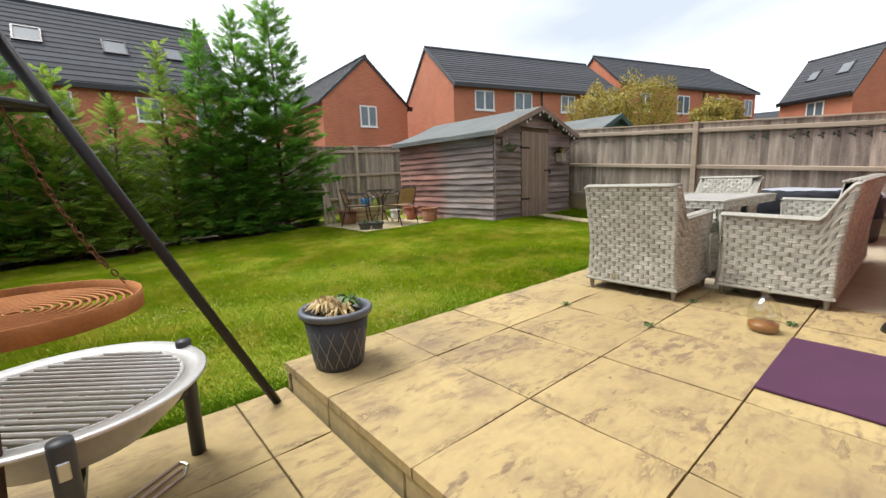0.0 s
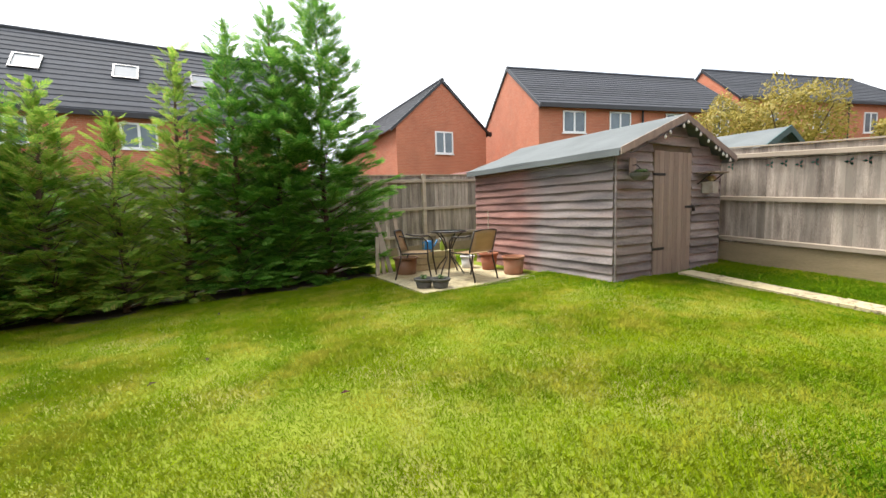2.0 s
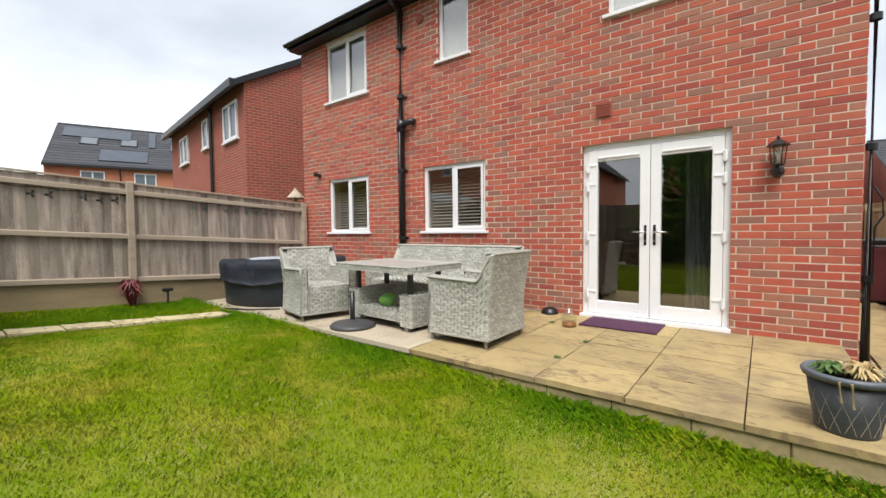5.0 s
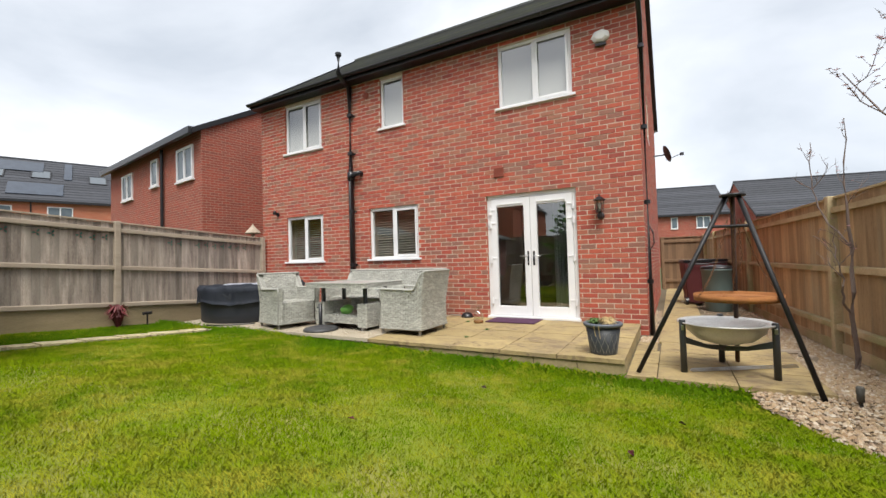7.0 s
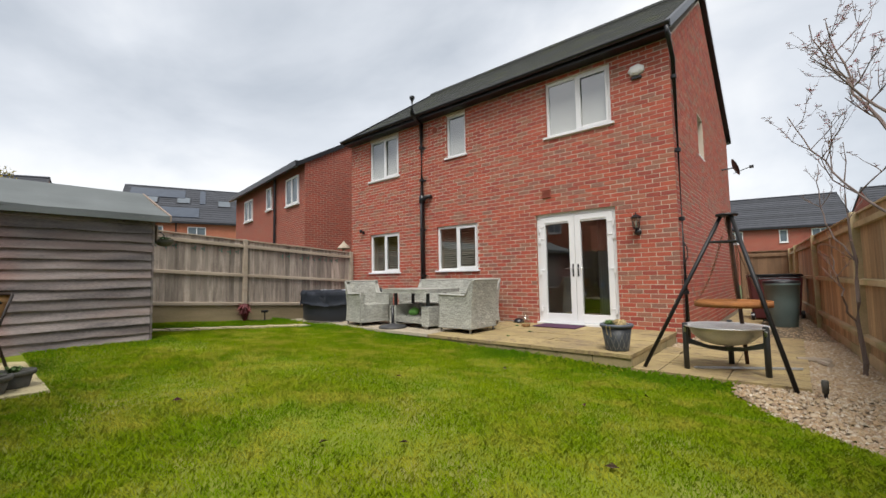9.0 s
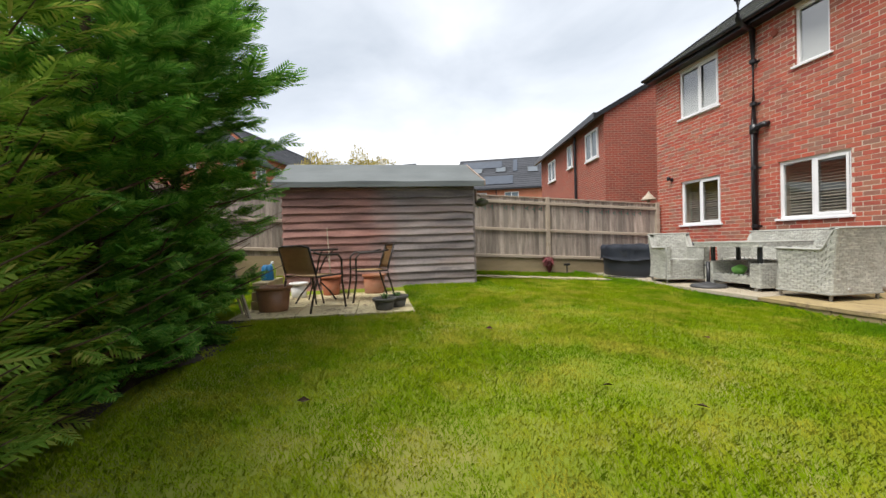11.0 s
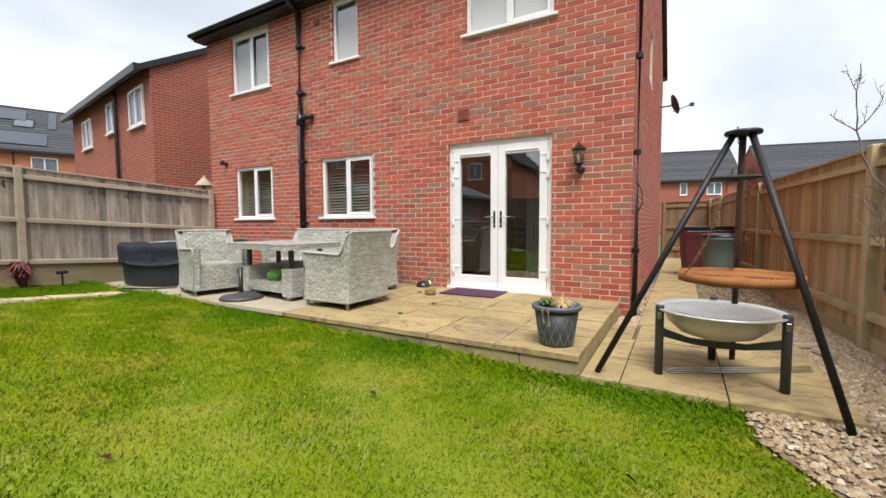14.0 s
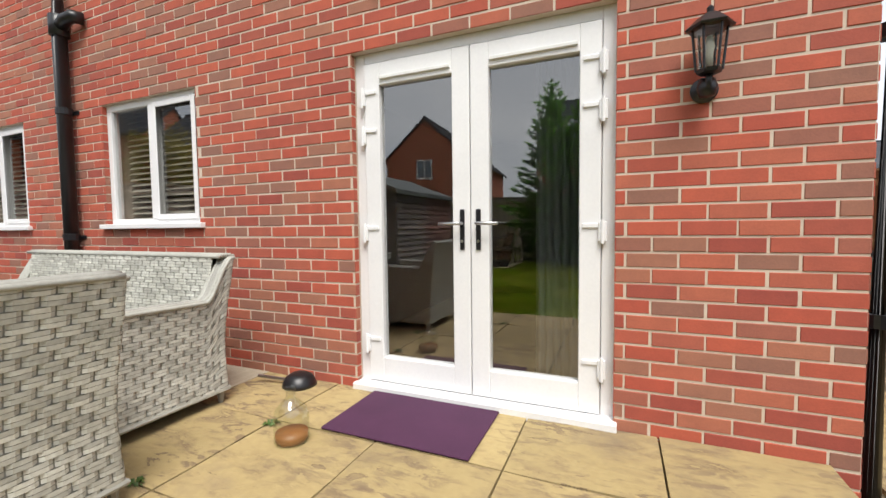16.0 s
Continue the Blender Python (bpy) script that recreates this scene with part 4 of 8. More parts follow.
def far_house(name, w, d, eave, ridge, at, label, wall_mt=None, windows=(), skylights=(), hip_right=False, gable_windows=(), solar=(), pipes=(), wall_h0=-0.4):
    """A pitched-roof house with its ridge along its own x axis; its front faces -y."""
    wall_mt = wall_mt or FAR_BRICK
    h = thing(name, label, "house", at)
    bm_ = blank()
    e = 0.28
    base = [bm_.verts.new(p) for p in ((0, 0, wall_h0), (w, 0, wall_h0), (w, d, wall_h0), (0, d, wall_h0))]
    top = [bm_.verts.new(p) for p in ((0, 0, eave), (w, 0, eave), (w, d, eave), (0, d, eave))]
    for i in range(4):
        bm_.faces.new((base[i], base[(i + 1) % 4], top[(i + 1) % 4], top[i]))
    gl = bm_.verts.new((0, d / 2, ridge))
    bm_.faces.new((top[0], gl, top[3]))
    if not hip_right:
        gr = bm_.verts.new((w, d / 2, ridge))
        bm_.faces.new((top[1], top[2], gr))
    part("wall", bm_, wall_mt, h)
    rise = (ridge - eave) / (d / 2)
    rx = w - d * 0.45 if hip_right else w + 0.05
    roof_ = new("roof")
    roof_.parent = h
    courses = 16
    for sgn in (0, 1):
        for i in range(courses):
            f0, f1 = i / courses, (i + 1) / courses + 0.008
            pts_ = []
            for f, lift in ((f0, 0.10), (f1, 0.06)):
                yy = -e + (d / 2 + e) * f
                zz = eave + rise * (yy) + lift
                xr = w + 0.05 + (rx - w - 0.05) * f
                pts_.append((yy if not sgn else d - yy, zz, xr))
            (ya, za, xa), (yb, zb, xb) = pts_
            bm_ = blank()
            v = [bm_.verts.new(p) for p in ((-0.06, ya, za), (xa, ya, za), (xb, yb, zb), (-0.06, yb, zb), (-0.06, ya, za - 0.06), (xa, ya, za - 0.06))]
            bm_.faces.new(v[:4]), bm_.faces.new((v[4], v[5], v[1], v[0]))
            part("tile_course", bm_, ROOF_TILE, roof_)
    if hip_right:
        bm_ = blank()
        v = [bm_.verts.new(p) for p in ((w + 0.3, -e, eave - 0.02), (w + 0.3, d + e, eave - 0.02), (rx, d / 2, ridge + 0.08))]
        bm_.faces.new(v)
        part("hip_slope", bm_, ROOF_TILE, roof_)
    bm_ = blank()
    tube(bm_, ((-0.06, d / 2, ridge + 0.07), (rx, d / 2, ridge + 0.07)), 0.1, 8)
    part("ridge_tiles", bm_, ROOF_TILE, h)
    bm_ = blank()
    box(bm_, -0.05, w + 0.05, -e - 0.08, -e + 0.04, eave - 0.22, eave - 0.03)
    part("gutter", bm_, BLACK_PLASTIC, h)
    for x_ in ((-0.08,) if hip_right else (-0.08, w + 0.01)):
        for sgn in (0, 1):
            bm_ = blank()
            ya, yb = (-e, d / 2) if not sgn else (d + e, d / 2)
            v = [bm_.verts.new((xx, yy, zz)) for xx in (x_, x_ + 0.07) for yy, zz in ((ya, eave - rise * e - 0.06), (ya, eave - rise * e + 0.10), (yb, ridge + 0.10), (yb, ridge - 0.08))]
            for q in ((0, 1, 2, 3), (7, 6, 5, 4), (0, 4, 5, 1), (1, 5, 6, 2), (2, 6, 7, 3), (3, 7, 4, 0)):
                bm_.faces.new([v[k] for k in q])
            part("verge", bm_, BLACK_PLASTIC, h)

    def opening(a, b, c, dd, face):
        win = tagged(new("window"), "white upvc window")
        win.parent = h
        m_ = (lambda u, o, z: (u, -o, z)) if face == "front" else (lambda u, o, z: (-o, u, z))
        n_l = 2 if b - a > 0.75 else 1
        bm2 = blank()

        def bx(u0, u1, o0, o1, z0, z1):
            p0, p1 = m_(u0, o0, z0), m_(u1, o1, z1)
            box(bm2, min(p0[0], p1[0]), max(p0[0], p1[0]), min(p0[1], p1[1]), max(p0[1], p1[1]), z0, z1)
        t_ = 0.07
        bx(a, a + t_, 0.002, 0.05, c, dd), bx(b - t_, b, 0.002, 0.05, c, dd), bx(a + t_, b - t_, 0.002, 0.05, c, c + t_), bx(a + t_, b - t_, 0.002, 0.05, dd - t_, dd)
        if n_l == 2:
            bx((a + b) / 2 - 0.045, (a + b) / 2 + 0.045, 0.002, 0.05, c + t_, dd - t_)
        bx(a - 0.05, b + 0.05, 0.002, 0.08, c - 0.05, c - 0.002)
        part("frame", bm2, UPVC, win)
        bm2 = blank()
        bx(a + t_, b - t_, 0.003, 0.02, c + t_, dd - t_)
        part("pane", bm2, FAR_PANE, win)
    for a, b, c, dd in windows:
        opening(a, b, c, dd, "front")
    for a, b, c, dd in gable_windows:
        opening(a, b, c, dd, "gable")
    for sx, f, sw, sl in skylights:
        yy = (d / 2) * f
        zz = eave + rise * yy + 0.10
        sk = tagged(new("skylight"), "roof window with a grey frame")
        sk.parent = h
        tilt = Matrix.Translation((sx, yy, zz)) @ Matrix.Rotation(math.atan(rise), 4, "X")
        bm2 = blank()
        for q in ((0, sw, 0, 0.07), (0, sw, sl - 0.07, sl), (0, 0.07, 0.07, sl - 0.07), (sw - 0.07, sw, 0.07, sl - 0.07)):
            box(bm2, q[0], q[1], q[2], q[3], -0.02, 0.07)
        part("frame", bm2, BLACK_PLASTIC, sk, at=tilt)
        bm2 = blank()
        box(bm2, 0.07, sw - 0.07, 0.07, sl - 0.07, 0.0, 0.04)
        part("pane", bm2, SKY_PANE, sk, at=tilt)
    for sx, f, sw, sl in solar:
        yy = (d / 2) * f
        tilt = Matrix.Translation((sx, yy, eave + rise * yy + 0.13)) @ Matrix.Rotation(math.atan(rise), 4, "X")
        bm2 = blank()
        box(bm2, 0, sw, 0, sl, 0, 0.05)
        part("solar_panel", bm2, SOLAR, h, "blue-grey solar panel", at=tilt)
    for px_ in pipes:
        bm2 = blank()
        tube(bm2, ((px_, -0.08, wall_h0), (px_, -0.08, eave - 0.15)), 0.05, 8)
        part("drainpipe", bm2, BLACK_PLASTIC, h)
    return h


FAR_PANE = material("far_window_glass", (0.16, 0.2, 0.23), (0.08, 0.1, 0.12), 0.2, 0.8, 3, 0)
FAR_PANE.node_tree.nodes["Principled BSDF"].inputs["Metallic"].default_value = 0.12
SKY_PANE = material("roof_window_glass", (0.15, 0.17, 0.19), (0.1, 0.12, 0.14), 0.6, 0.8, 3, 0)
SOLAR = material("solar_panel_glass", (0.06, 0.075, 0.10), (0.04, 0.05, 0.07), 0.15, 2, 10, 0)

# row of houses behind the conifers
far_house("house", 34.0, 8.4, 5.3, 9.2, pose(-28.6, 22.3, 0.0), "long orange brick terrace with a dark tiled roof and roof windows",
          windows=[(27.0, 28.2, 3.95, 4.95), (30.2, 31.2, 3.95, 4.95), (23.2, 24.4, 3.95, 4.95), (32.4, 33.3, 3.9, 4.9), (19.0, 20.2, 3.95, 4.95)],
          skylights=[(26.7, 0.42, 0.9, 1.1), (29.5, 0.40, 0.9, 1.1), (31.8, 0.42, 0.9, 1.1), (23.6, 0.42, 0.9, 1.1)], pipes=[29.2, 25.2])
# gable-fronted house
far_house("house", 11.0, 5.15, 5.36, 7.68, pose(14.42, 20.52, 0, 0, 0, 86.7), "orange brick house whose gable has one two-light window",
          gable_windows=[(2.04, 3.06, 4.08, 5.2)], pipes=[0.3])
# long house right of it
far_house("house", 12.4, 6.94, 6.07, 8.7, pose(14.88, 16.96, 0, 0, 0, -15.4), "orange brick house with a dark grey tiled roof",
          windows=[(1.27, 2.5, 4.74, 5.78), (3.85, 5.08, 4.8, 5.8), (7.2, 8.3, 4.8, 5.8), (10.2, 11.3, 4.8, 5.8)], pipes=[5.75])
far_house("house", 15.94, 5.32, 7.5, 9.8, pose(29.42, 15.16, 0, 0, 0, -16.3), "orange brick house with a hipped dark roof, behind a shrub", hip_right=True,
          windows=[(6.0, 7.4, 5.5, 6.85), (10.5, 11.7, 5.5, 6.85), (14.4, 15.5, 5.55, 6.9), (1.9, 3.1, 5.5, 6.85)], pipes=[9.0])
far_house("house", 4.94, 5.25, 6.15, 9.3, pose(42.69, 8.53, 0, 0, 0, -116.4), "orange brick house end with two roof windows", skylights=[(0.9, 0.42, 0.75, 1.0), (2.9, 0.45, 0.85, 1.1)], windows=[(2, 3.2, 4.6, 5.8)])
far_house("house", 14.0, 11.14, 6.68, 10.73, pose(43.7, -1.35, 0, 0, 0, -109.9), "orange brick house with solar panels on a dark roof",
          windows=[(2.1, 3.6, 5.0, 6.2), (5.5, 7.0, 5.0, 6.2), (11.0, 12.5, 5.0, 6.2)], skylights=[(1.7, 0.48, 1.2, 1.4), (4.4, 0.50, 1.2, 1.4), (8.0, 0.45, 1.2, 1.4), (11.6, 0.45, 1.2, 1.4)],
          solar=[(0.5, 0.66, 4.6, 1.7), (3.2, 0.08, 3.2, 1.9), (6.4, 0.5, 0.5, 3.0)], pipes=[4.6])
far_house("house", 32.0, 8.0, 5.0, 7.6, pose(59.0, 17.0, 0, 0, 0, -80), "low far house with a dark roof")
# next-door house
far_house("neighbour_house", 8.32, 7.4, 5.13, 7.2, pose(19.54, -1.53, 0, 0, 0, 171.7), "red brick house next door with white windows and black gutters", wall_mt=NEXT_BRICK,
          windows=[(6.66, 7.82, 3.76, 4.76), (4.5, 5.12, 3.9, 4.8), (1.5, 2.65, 3.74, 4.7), (6.6, 7.7, 1.2, 2.2), (2.5, 4.0, 0.2, 2.2)], pipes=[5.6])
# beyond the side path
far_house("house", 14.0, 7.0, 5.0, 8.0, pose(8.4, -37.5, 0, 0, 0, 180 + 13), "red brick house with a dark tiled roof beyond the gate",
          windows=[(9.0, 9.6, 3.6, 4.7), (11.2, 12.4, 3.6, 4.7), (5.2, 6.4, 3.6, 4.7)], wall_mt=NEXT_BRICK)
far_house("house", 20.0, 9.0, 4.6, 8.3, pose(-7.2, -40.5, 0, 0, 0, 180 + 13), "red brick house with a wide dark roof beyond the path", wall_mt=NEXT_BRICK, windows=[(3, 4.2, 3.2, 4.2)])
# ==== shed ====
TERRACOTTA = material("terracotta", (0.38, 0.13, 0.06), (0.27, 0.09, 0.045), 0.85, 5, 70, 0.2, dirt=(0.3, 0.17, 0.1))
DARK_POT = material("dark_resin_pot", (0.05, 0.055, 0.062), (0.03, 0.033, 0.038), 0.5, 6, 60, 0.1)
GREY_POT = material("grey_stone_bowl", (0.12, 0.115, 0.10), (0.07, 0.068, 0.06), 0.85, 7, 70, 0.3)
POT_RIM = material("blue_grey_pot_rim", (0.11, 0.125, 0.15), (0.08, 0.09, 0.11), 0.45, 6, 60, 0.08)
SOIL_DARK = material("potting_soil", (0.05, 0.035, 0.022), (0.025, 0.018, 0.012), 0.95, 30, 120, 0.8, depth=0.01)
LEAF_GREEN = material("plain_green_leaf", (0.09, 0.16, 0.03), (0.05, 0.10, 0.02), 0.6, 8, 60, 0.1, vary=0.35)
DRY_LEAF = material("dry_straw_leaf", (0.52, 0.40, 0.2), (0.36, 0.26, 0.12), 0.85, 8, 60, 0.1, vary=0.3)
IRON = material("dark_iron", (0.022, 0.022, 0.024), (0.014, 0.013, 0.013), 0.5, 8, 90, 0.15, metal=0.3)
RUSTY_IRON = material("rusty_iron", (0.03, 0.026, 0.024), (0.10, 0.045, 0.025), 0.75, 5, 70, 0.3, metal=0.2, contrast=0.12)
RUST = material("orange_rust", (0.46, 0.19, 0.055), (0.26, 0.10, 0.035), 0.85, 7, 90, 0.4, metal=0.15)
LEG_GREY = material("grey_painted_steel", (0.065, 0.07, 0.078), (0.05, 0.054, 0.06), 0.45, 5, 60, 0.05, metal=0.3)
BOWL_STEEL = material("worn_stainless", (0.72, 0.72, 0.70), (0.52, 0.51, 0.49), 0.42, 4, 60, 0.1, metal=0.55)
SOOT_STEEL = material("sooty_steel", (0.16, 0.15, 0.07), (0.06, 0.055, 0.03), 0.6, 4, 50, 0.2, metal=0.5)

SX0, SX1, SY0, SY1 = 5.36, 7.92, 5.54, 8.66
SZ, SE, SA = 0.24, 1.95, 2.43
SXM = (SX0 + SX1) / 2
shed = thing("shed", "weathered grey-brown timber shed with lapped boards and felt roof", "shed")
bm = blank()
box(bm, SX0 + 0.03, SX1 - 0.03, SY0 + 0.03, SY1 - 0.03, SZ - 0.2, SZ + 0.04)
part("base", bm, JOINT, shed)
bm = blank()
core = [(SX0 + 0.035, SZ), (SX1 - 0.035, SZ), (SX1 - 0.035, SE - 0.02), (SXM, SA - 0.05), (SX0 + 0.035, SE - 0.02)]
fa = [bm.verts.new((x, SY0 + 0.035, z)) for x, z in core]
fb = [bm.verts.new((x, SY1 - 0.035, z)) for x, z in core]
bm.faces.new(fa), bm.faces.new(fb[::-1])
for i in range(5):
    bm.faces.new((fa[i], fa[(i + 1) % 5], fb[(i + 1) % 5], fb[i]))
part("inner_wall", bm, JOINT, shed)


def lap_board(u0, u1, z0, h, place, clip=None):
    """A tapered cladding board, thicker at its lower edge, with a wavy sawn edge."""
    bm_ = blank()
    n_ = max(2, int((u1 - u0) / 0.3))
    rows_ = []
    for i in range(n_ + 1):
        u = u0 + (u1 - u0) * i / n_
        w = random.uniform(-0.009, 0.009)
        rows_.append([bm_.verts.new(place(u, o, z)) for o, z in ((0.0, z0 + h), (-0.004, z0 + h), (-0.040 + random.uniform(-0.006, 0.006), z0 - 0.012 + w), (0.0, z0 - 0.012 + w))])
    for a, b in zip(rows_, rows_[1:]):
        for k in range(4):
            bm_.faces.new((a[k], a[(k + 1) % 4], b[(k + 1) % 4], b[k]))
    bm_.faces.new(rows_[0][::-1]), bm_.faces.new(rows_[-1])
    return bm_


def shed_left(u, o, z):
    return (SX0 + 0.033 + o, u, z)


def shed_right(u, o, z):
    return (SX1 - 0.033 - o, u, z)


def shed_front(u, o, z):
    return (u, SY0 + 0.033 + o, z)


def shed_rear(u, o, z):
    return (u, SY1 - 0.033 - o, z)


pitch = 0.122
for k in range(14):
    z = SZ + 0.02 + k * pitch
    if z < SE - 0.05:
        for pl in (shed_left, shed_right):
            part("cladding_board", lap_board(SY0 + 0.04, SY1 - 0.02, z, min(pitch + 0.02, SE - z), pl), SHED_BOARD, shed)
DX0, DX1, DZ1 = 6.16, 7.06, 1.99
for k in range(19):
    z = SZ + 0.02 + k * pitch
    half = (SX1 - SX0) / 2 - 0.04 if z < SE else max(0.0, (SA - 0.03 - z - pitch * 0.6) / (SA - SE) * (SX1 - SX0) / 2)
    if half < 0.08:
        continue
    for pl in (shed_front, shed_rear):
        spans = [(SXM - half, SXM + half)]
        if pl is shed_front and z < DZ1:
            spans = [(SXM - half, DX0 - 0.02), (DX1 + 0.02, SXM + half)]
        for a, b in spans:
            if b > a + 0.05:
                part("cladding_board", lap_board(a, b, z, pitch + 0.015, pl), SHED_BOARD, shed)
for x in (SX0 + 0.012, SX1 - 0.045):
    bm = blank()
    box(bm, x + 0.008, x + 0.03, SY0 + 0.004, SY0 + 0.034, SZ, SE - 0.02, 0.003)
    part("corner_post", bm, SHED_BOARD, shed)
sdoor = tagged(new("shed_door"), "closed shed door of upright boards")
sdoor.parent = shed
n = 8
for i in range(n):
    a = DX0 + (DX1 - DX0) * i / n
    bm = blank()
    box(bm, a + 0.002, a + (DX1 - DX0) / n - 0.002, SY0 - 0.006 + random.uniform(-0.002, 0.002), SY0 + 0.02, SZ + 0.02, DZ1 + random.uniform(-0.006, 0), 0.003)
    part("door_board", bm, SHED_DOOR_WOOD, sdoor)
for z in (0.62, 1.65):
    bm = blank()
    box(bm, DX0 - 0.03, DX0 + 0.25, SY0 - 0.012, SY0 - 0.0065, z, z + 0.035)
    part("strap_hinge", bm, IRON, sdoor)
bm = blank()
box(bm, DX1 - 0.16, DX1 + 0.06, SY0 - 0.016, SY0 - 0.007, 1.19, 1.225, 0.003)
part("hasp", bm, IRON, sdoor)
bm = blank()
box(bm, DX1 + 0.0, DX1 + 0.05, SY0 - 0.045, SY0 - 0.017, 1.14, 1.2, 0.006)
part("padlock", bm, IRON, sdoor)
# roof of the shed
for sgn in (-1, 1):
    bm = blank()
    xe = SXM + sgn * ((SX1 - SX0) / 2 + 0.10)
    ze = SE - (SA - SE) / ((SX1 - SX0) / 2) * 0.10 + 0.03
    nseg = 8
    top, lowr = [], []
    for i in range(nseg + 1):
        y = SY0 - 0.14 + (SY1 - SY0 + 0.26) * i / nseg
        sag = random.uniform(-0.008, 0.008)
        top.append([bm.verts.new((xe, y, ze + 0.02 + sag)), bm.verts.new((SXM + sgn * 0.6, y, (ze + SA) / 2 + 0.045 + sag)), bm.verts.new((SXM, y, SA + 0.055))])
        lowr.append([bm.verts.new((xe, y, ze - 0.012 + sag)), bm.verts.new((SXM, y, SA + 0.02))])
    for i in range(nseg):
        for k in range(2):
            bm.faces.new((top[i][k], top[i + 1][k], top[i + 1][k + 1], top[i][k + 1]))
        bm.faces.new((lowr[i][0], lowr[i][1], lowr[i + 1][1], lowr[i + 1][0]))
        bm.faces.new((top[i][0], lowr[i][0], lowr[i + 1][0], top[i + 1][0]))
    for i in (0, nseg):
        bm.faces.new((lowr[i][0], lowr[i][1], top[i][2], top[i][1], top[i][0]))
    part("felt_roof", bm, ROOF_FELT, shed)
    bm = blank()
    v = []
    for y in (SY0 - 0.16, SY0 - 0.138):
        v += [bm.verts.new((xe, y, ze - 0.06)), bm.verts.new((xe, y, ze + 0.03)), bm.verts.new((SXM, y, SA + 0.06)), bm.verts.new((SXM, y, SA - 0.04))]
    for q in ((0, 1, 2, 3), (7, 6, 5, 4), (0, 4, 5, 1), (1, 5, 6, 2), (2, 6, 7, 3), (3, 7, 4, 0)):
        bm.faces.new([v[k] for k in q])
    part("barge_board", bm, SHED_DOOR_WOOD, shed)
    bm = blank()
    box(bm, xe - 0.012, xe + 0.012, SY0 - 0.13, SY1 + 0.1, ze - 0.07, ze - 0.013)
    part("eaves_felt", bm, ROOF_FELT, shed)
# string of pale bulbs along the barge boards
LIGHT_BULB = material("frosted_bulb", (0.75, 0.73, 0.68), (0.6, 0.58, 0.54), 0.4, 8, 60, 0.05)
bunting = thing("string_lights", "string of pale teardrop bulbs hung along the shed gable", "string lights")
line = []
for i in range(25):
    u = -1 + 2 * i / 24
    line.append((SXM + u * 1.25, SY0 - 0.175, SA - 0.03 - abs(u) * (SA - SE + 0.02) - 0.02 * abs(math.sin(i * 1.57))))
bm = blank()
tube(bm, line, 0.005, 5)
part("cable", bm, BLACK_PLASTIC, bunting)
for p in line[1:-1:1]:
    if random.random() < 0.5:
        bm = blank()
        lathe(bm, [(0.0, -0.06), (0.016, -0.052), (0.018, -0.036), (0.009, -0.014), (0.005, 0.0)], 8, p)
        part("bulb", bm, LIGHT_BULB, bunting, smooth=True)


def leaf_tuft(bm_, n_, centre, reach, rise, rng_, width=0.02, droop=0.5):
    """Blades that fan out of one point."""
    cx, cy, cz = centre
    for _ in range(n_):
        a = rng_.uniform(0, 2 * math.pi)
        r_ = reach * rng_.uniform(0.4, 1)
        h_ = rise * rng_.uniform(0.5, 1)
        d = Vector((math.cos(a), math.sin(a), 0))
        s_ = Vector((-d.y, d.x, 0)) * width * rng_.uniform(0.5, 1)
        p0 = Vector((cx, cy, cz)) + d * rng_.uniform(0, 0.02)
        p1 = p0 + d * r_ * 0.5 + Vector((0, 0, h_))
        p2 = p0 + d * r_ + Vector((0, 0, h_ * (1 - droop)))
        v = [bm_.verts.new(p) for p in (p0 - s_ * 0.5, p0 + s_ * 0.5, p1 + s_, p1 - s_, p2)]
        bm_.faces.new((v[0], v[1], v[2], v[3])), bm_.faces.new((v[3], v[2], v[4]))


def wall_basket(x, z, label, dry):
    b = thing("hanging_basket", label, "hanging basket", pose(x, SY0 - 0.17, z))
    bm_ = blank()
    lathe(bm_, [(0.0, -0.1), (0.07, -0.085), (0.115, -0.04), (0.125, 0.0), (0.118, 0.0), (0.1, -0.03)], 18)
    part("basket", bm_, GREY_POT, b)
    bm_ = blank()
    leaf_tuft(bm_, 40, (0, 0, -0.02), 0.13, 0.07, random.Random(3), 0.02)
    part("plants", bm_, DRY_LEAF if dry else LEAF_GREEN, b)
    bm_ = blank()
    box(bm_, -0.065, 0.065, 0.095, 0.115, -0.02, 0.20, 0.004)
    part("back_board", bm_, SHED_DOOR_WOOD, b)
    bm_ = blank()
    tube(bm_, ((0, 0.11, 0.10), (0, 0.05, 0.11), (0, 0.0, 0.06)), 0.006, 6)
    for a in (0, 2.1, 4.2):
        tube(bm_, ((0, 0.0, 0.06), (0.12 * math.cos(a), 0.12 * math.sin(a), 0.0)), 0.003, 4)
    part("bracket", bm_, IRON, b)
    return b


wall_basket(5.60, 1.66, "small grey hanging basket with greenery on the shed", False)
GREY_WOOD_PALE = material("pale_weathered_box", (0.50, 0.46, 0.40), (0.28, 0.25, 0.21), 0.85, 6, 60, 0.3)
box_house = thing("bird_house", "weathered wooden bird table box fixed to the shed", "bird house", pose(7.42, SY0 - 0.10, 1.42))
bm = blank()
box(bm, -0.24, 0.20, -0.15, 0.095, 0.27, 0.295, 0.004)
part("roof_board", bm, SHED_DOOR_WOOD, box_house)
bm = blank()
for v in box(bm, -0.085, 0.085, -0.06, 0.095, -0.02, 0.15):
    v.co.x *= 0.8 if v.co.z < 0 else 1.0
part("box_body", bm, GREY_WOOD_PALE, box_house)
bm = blank()
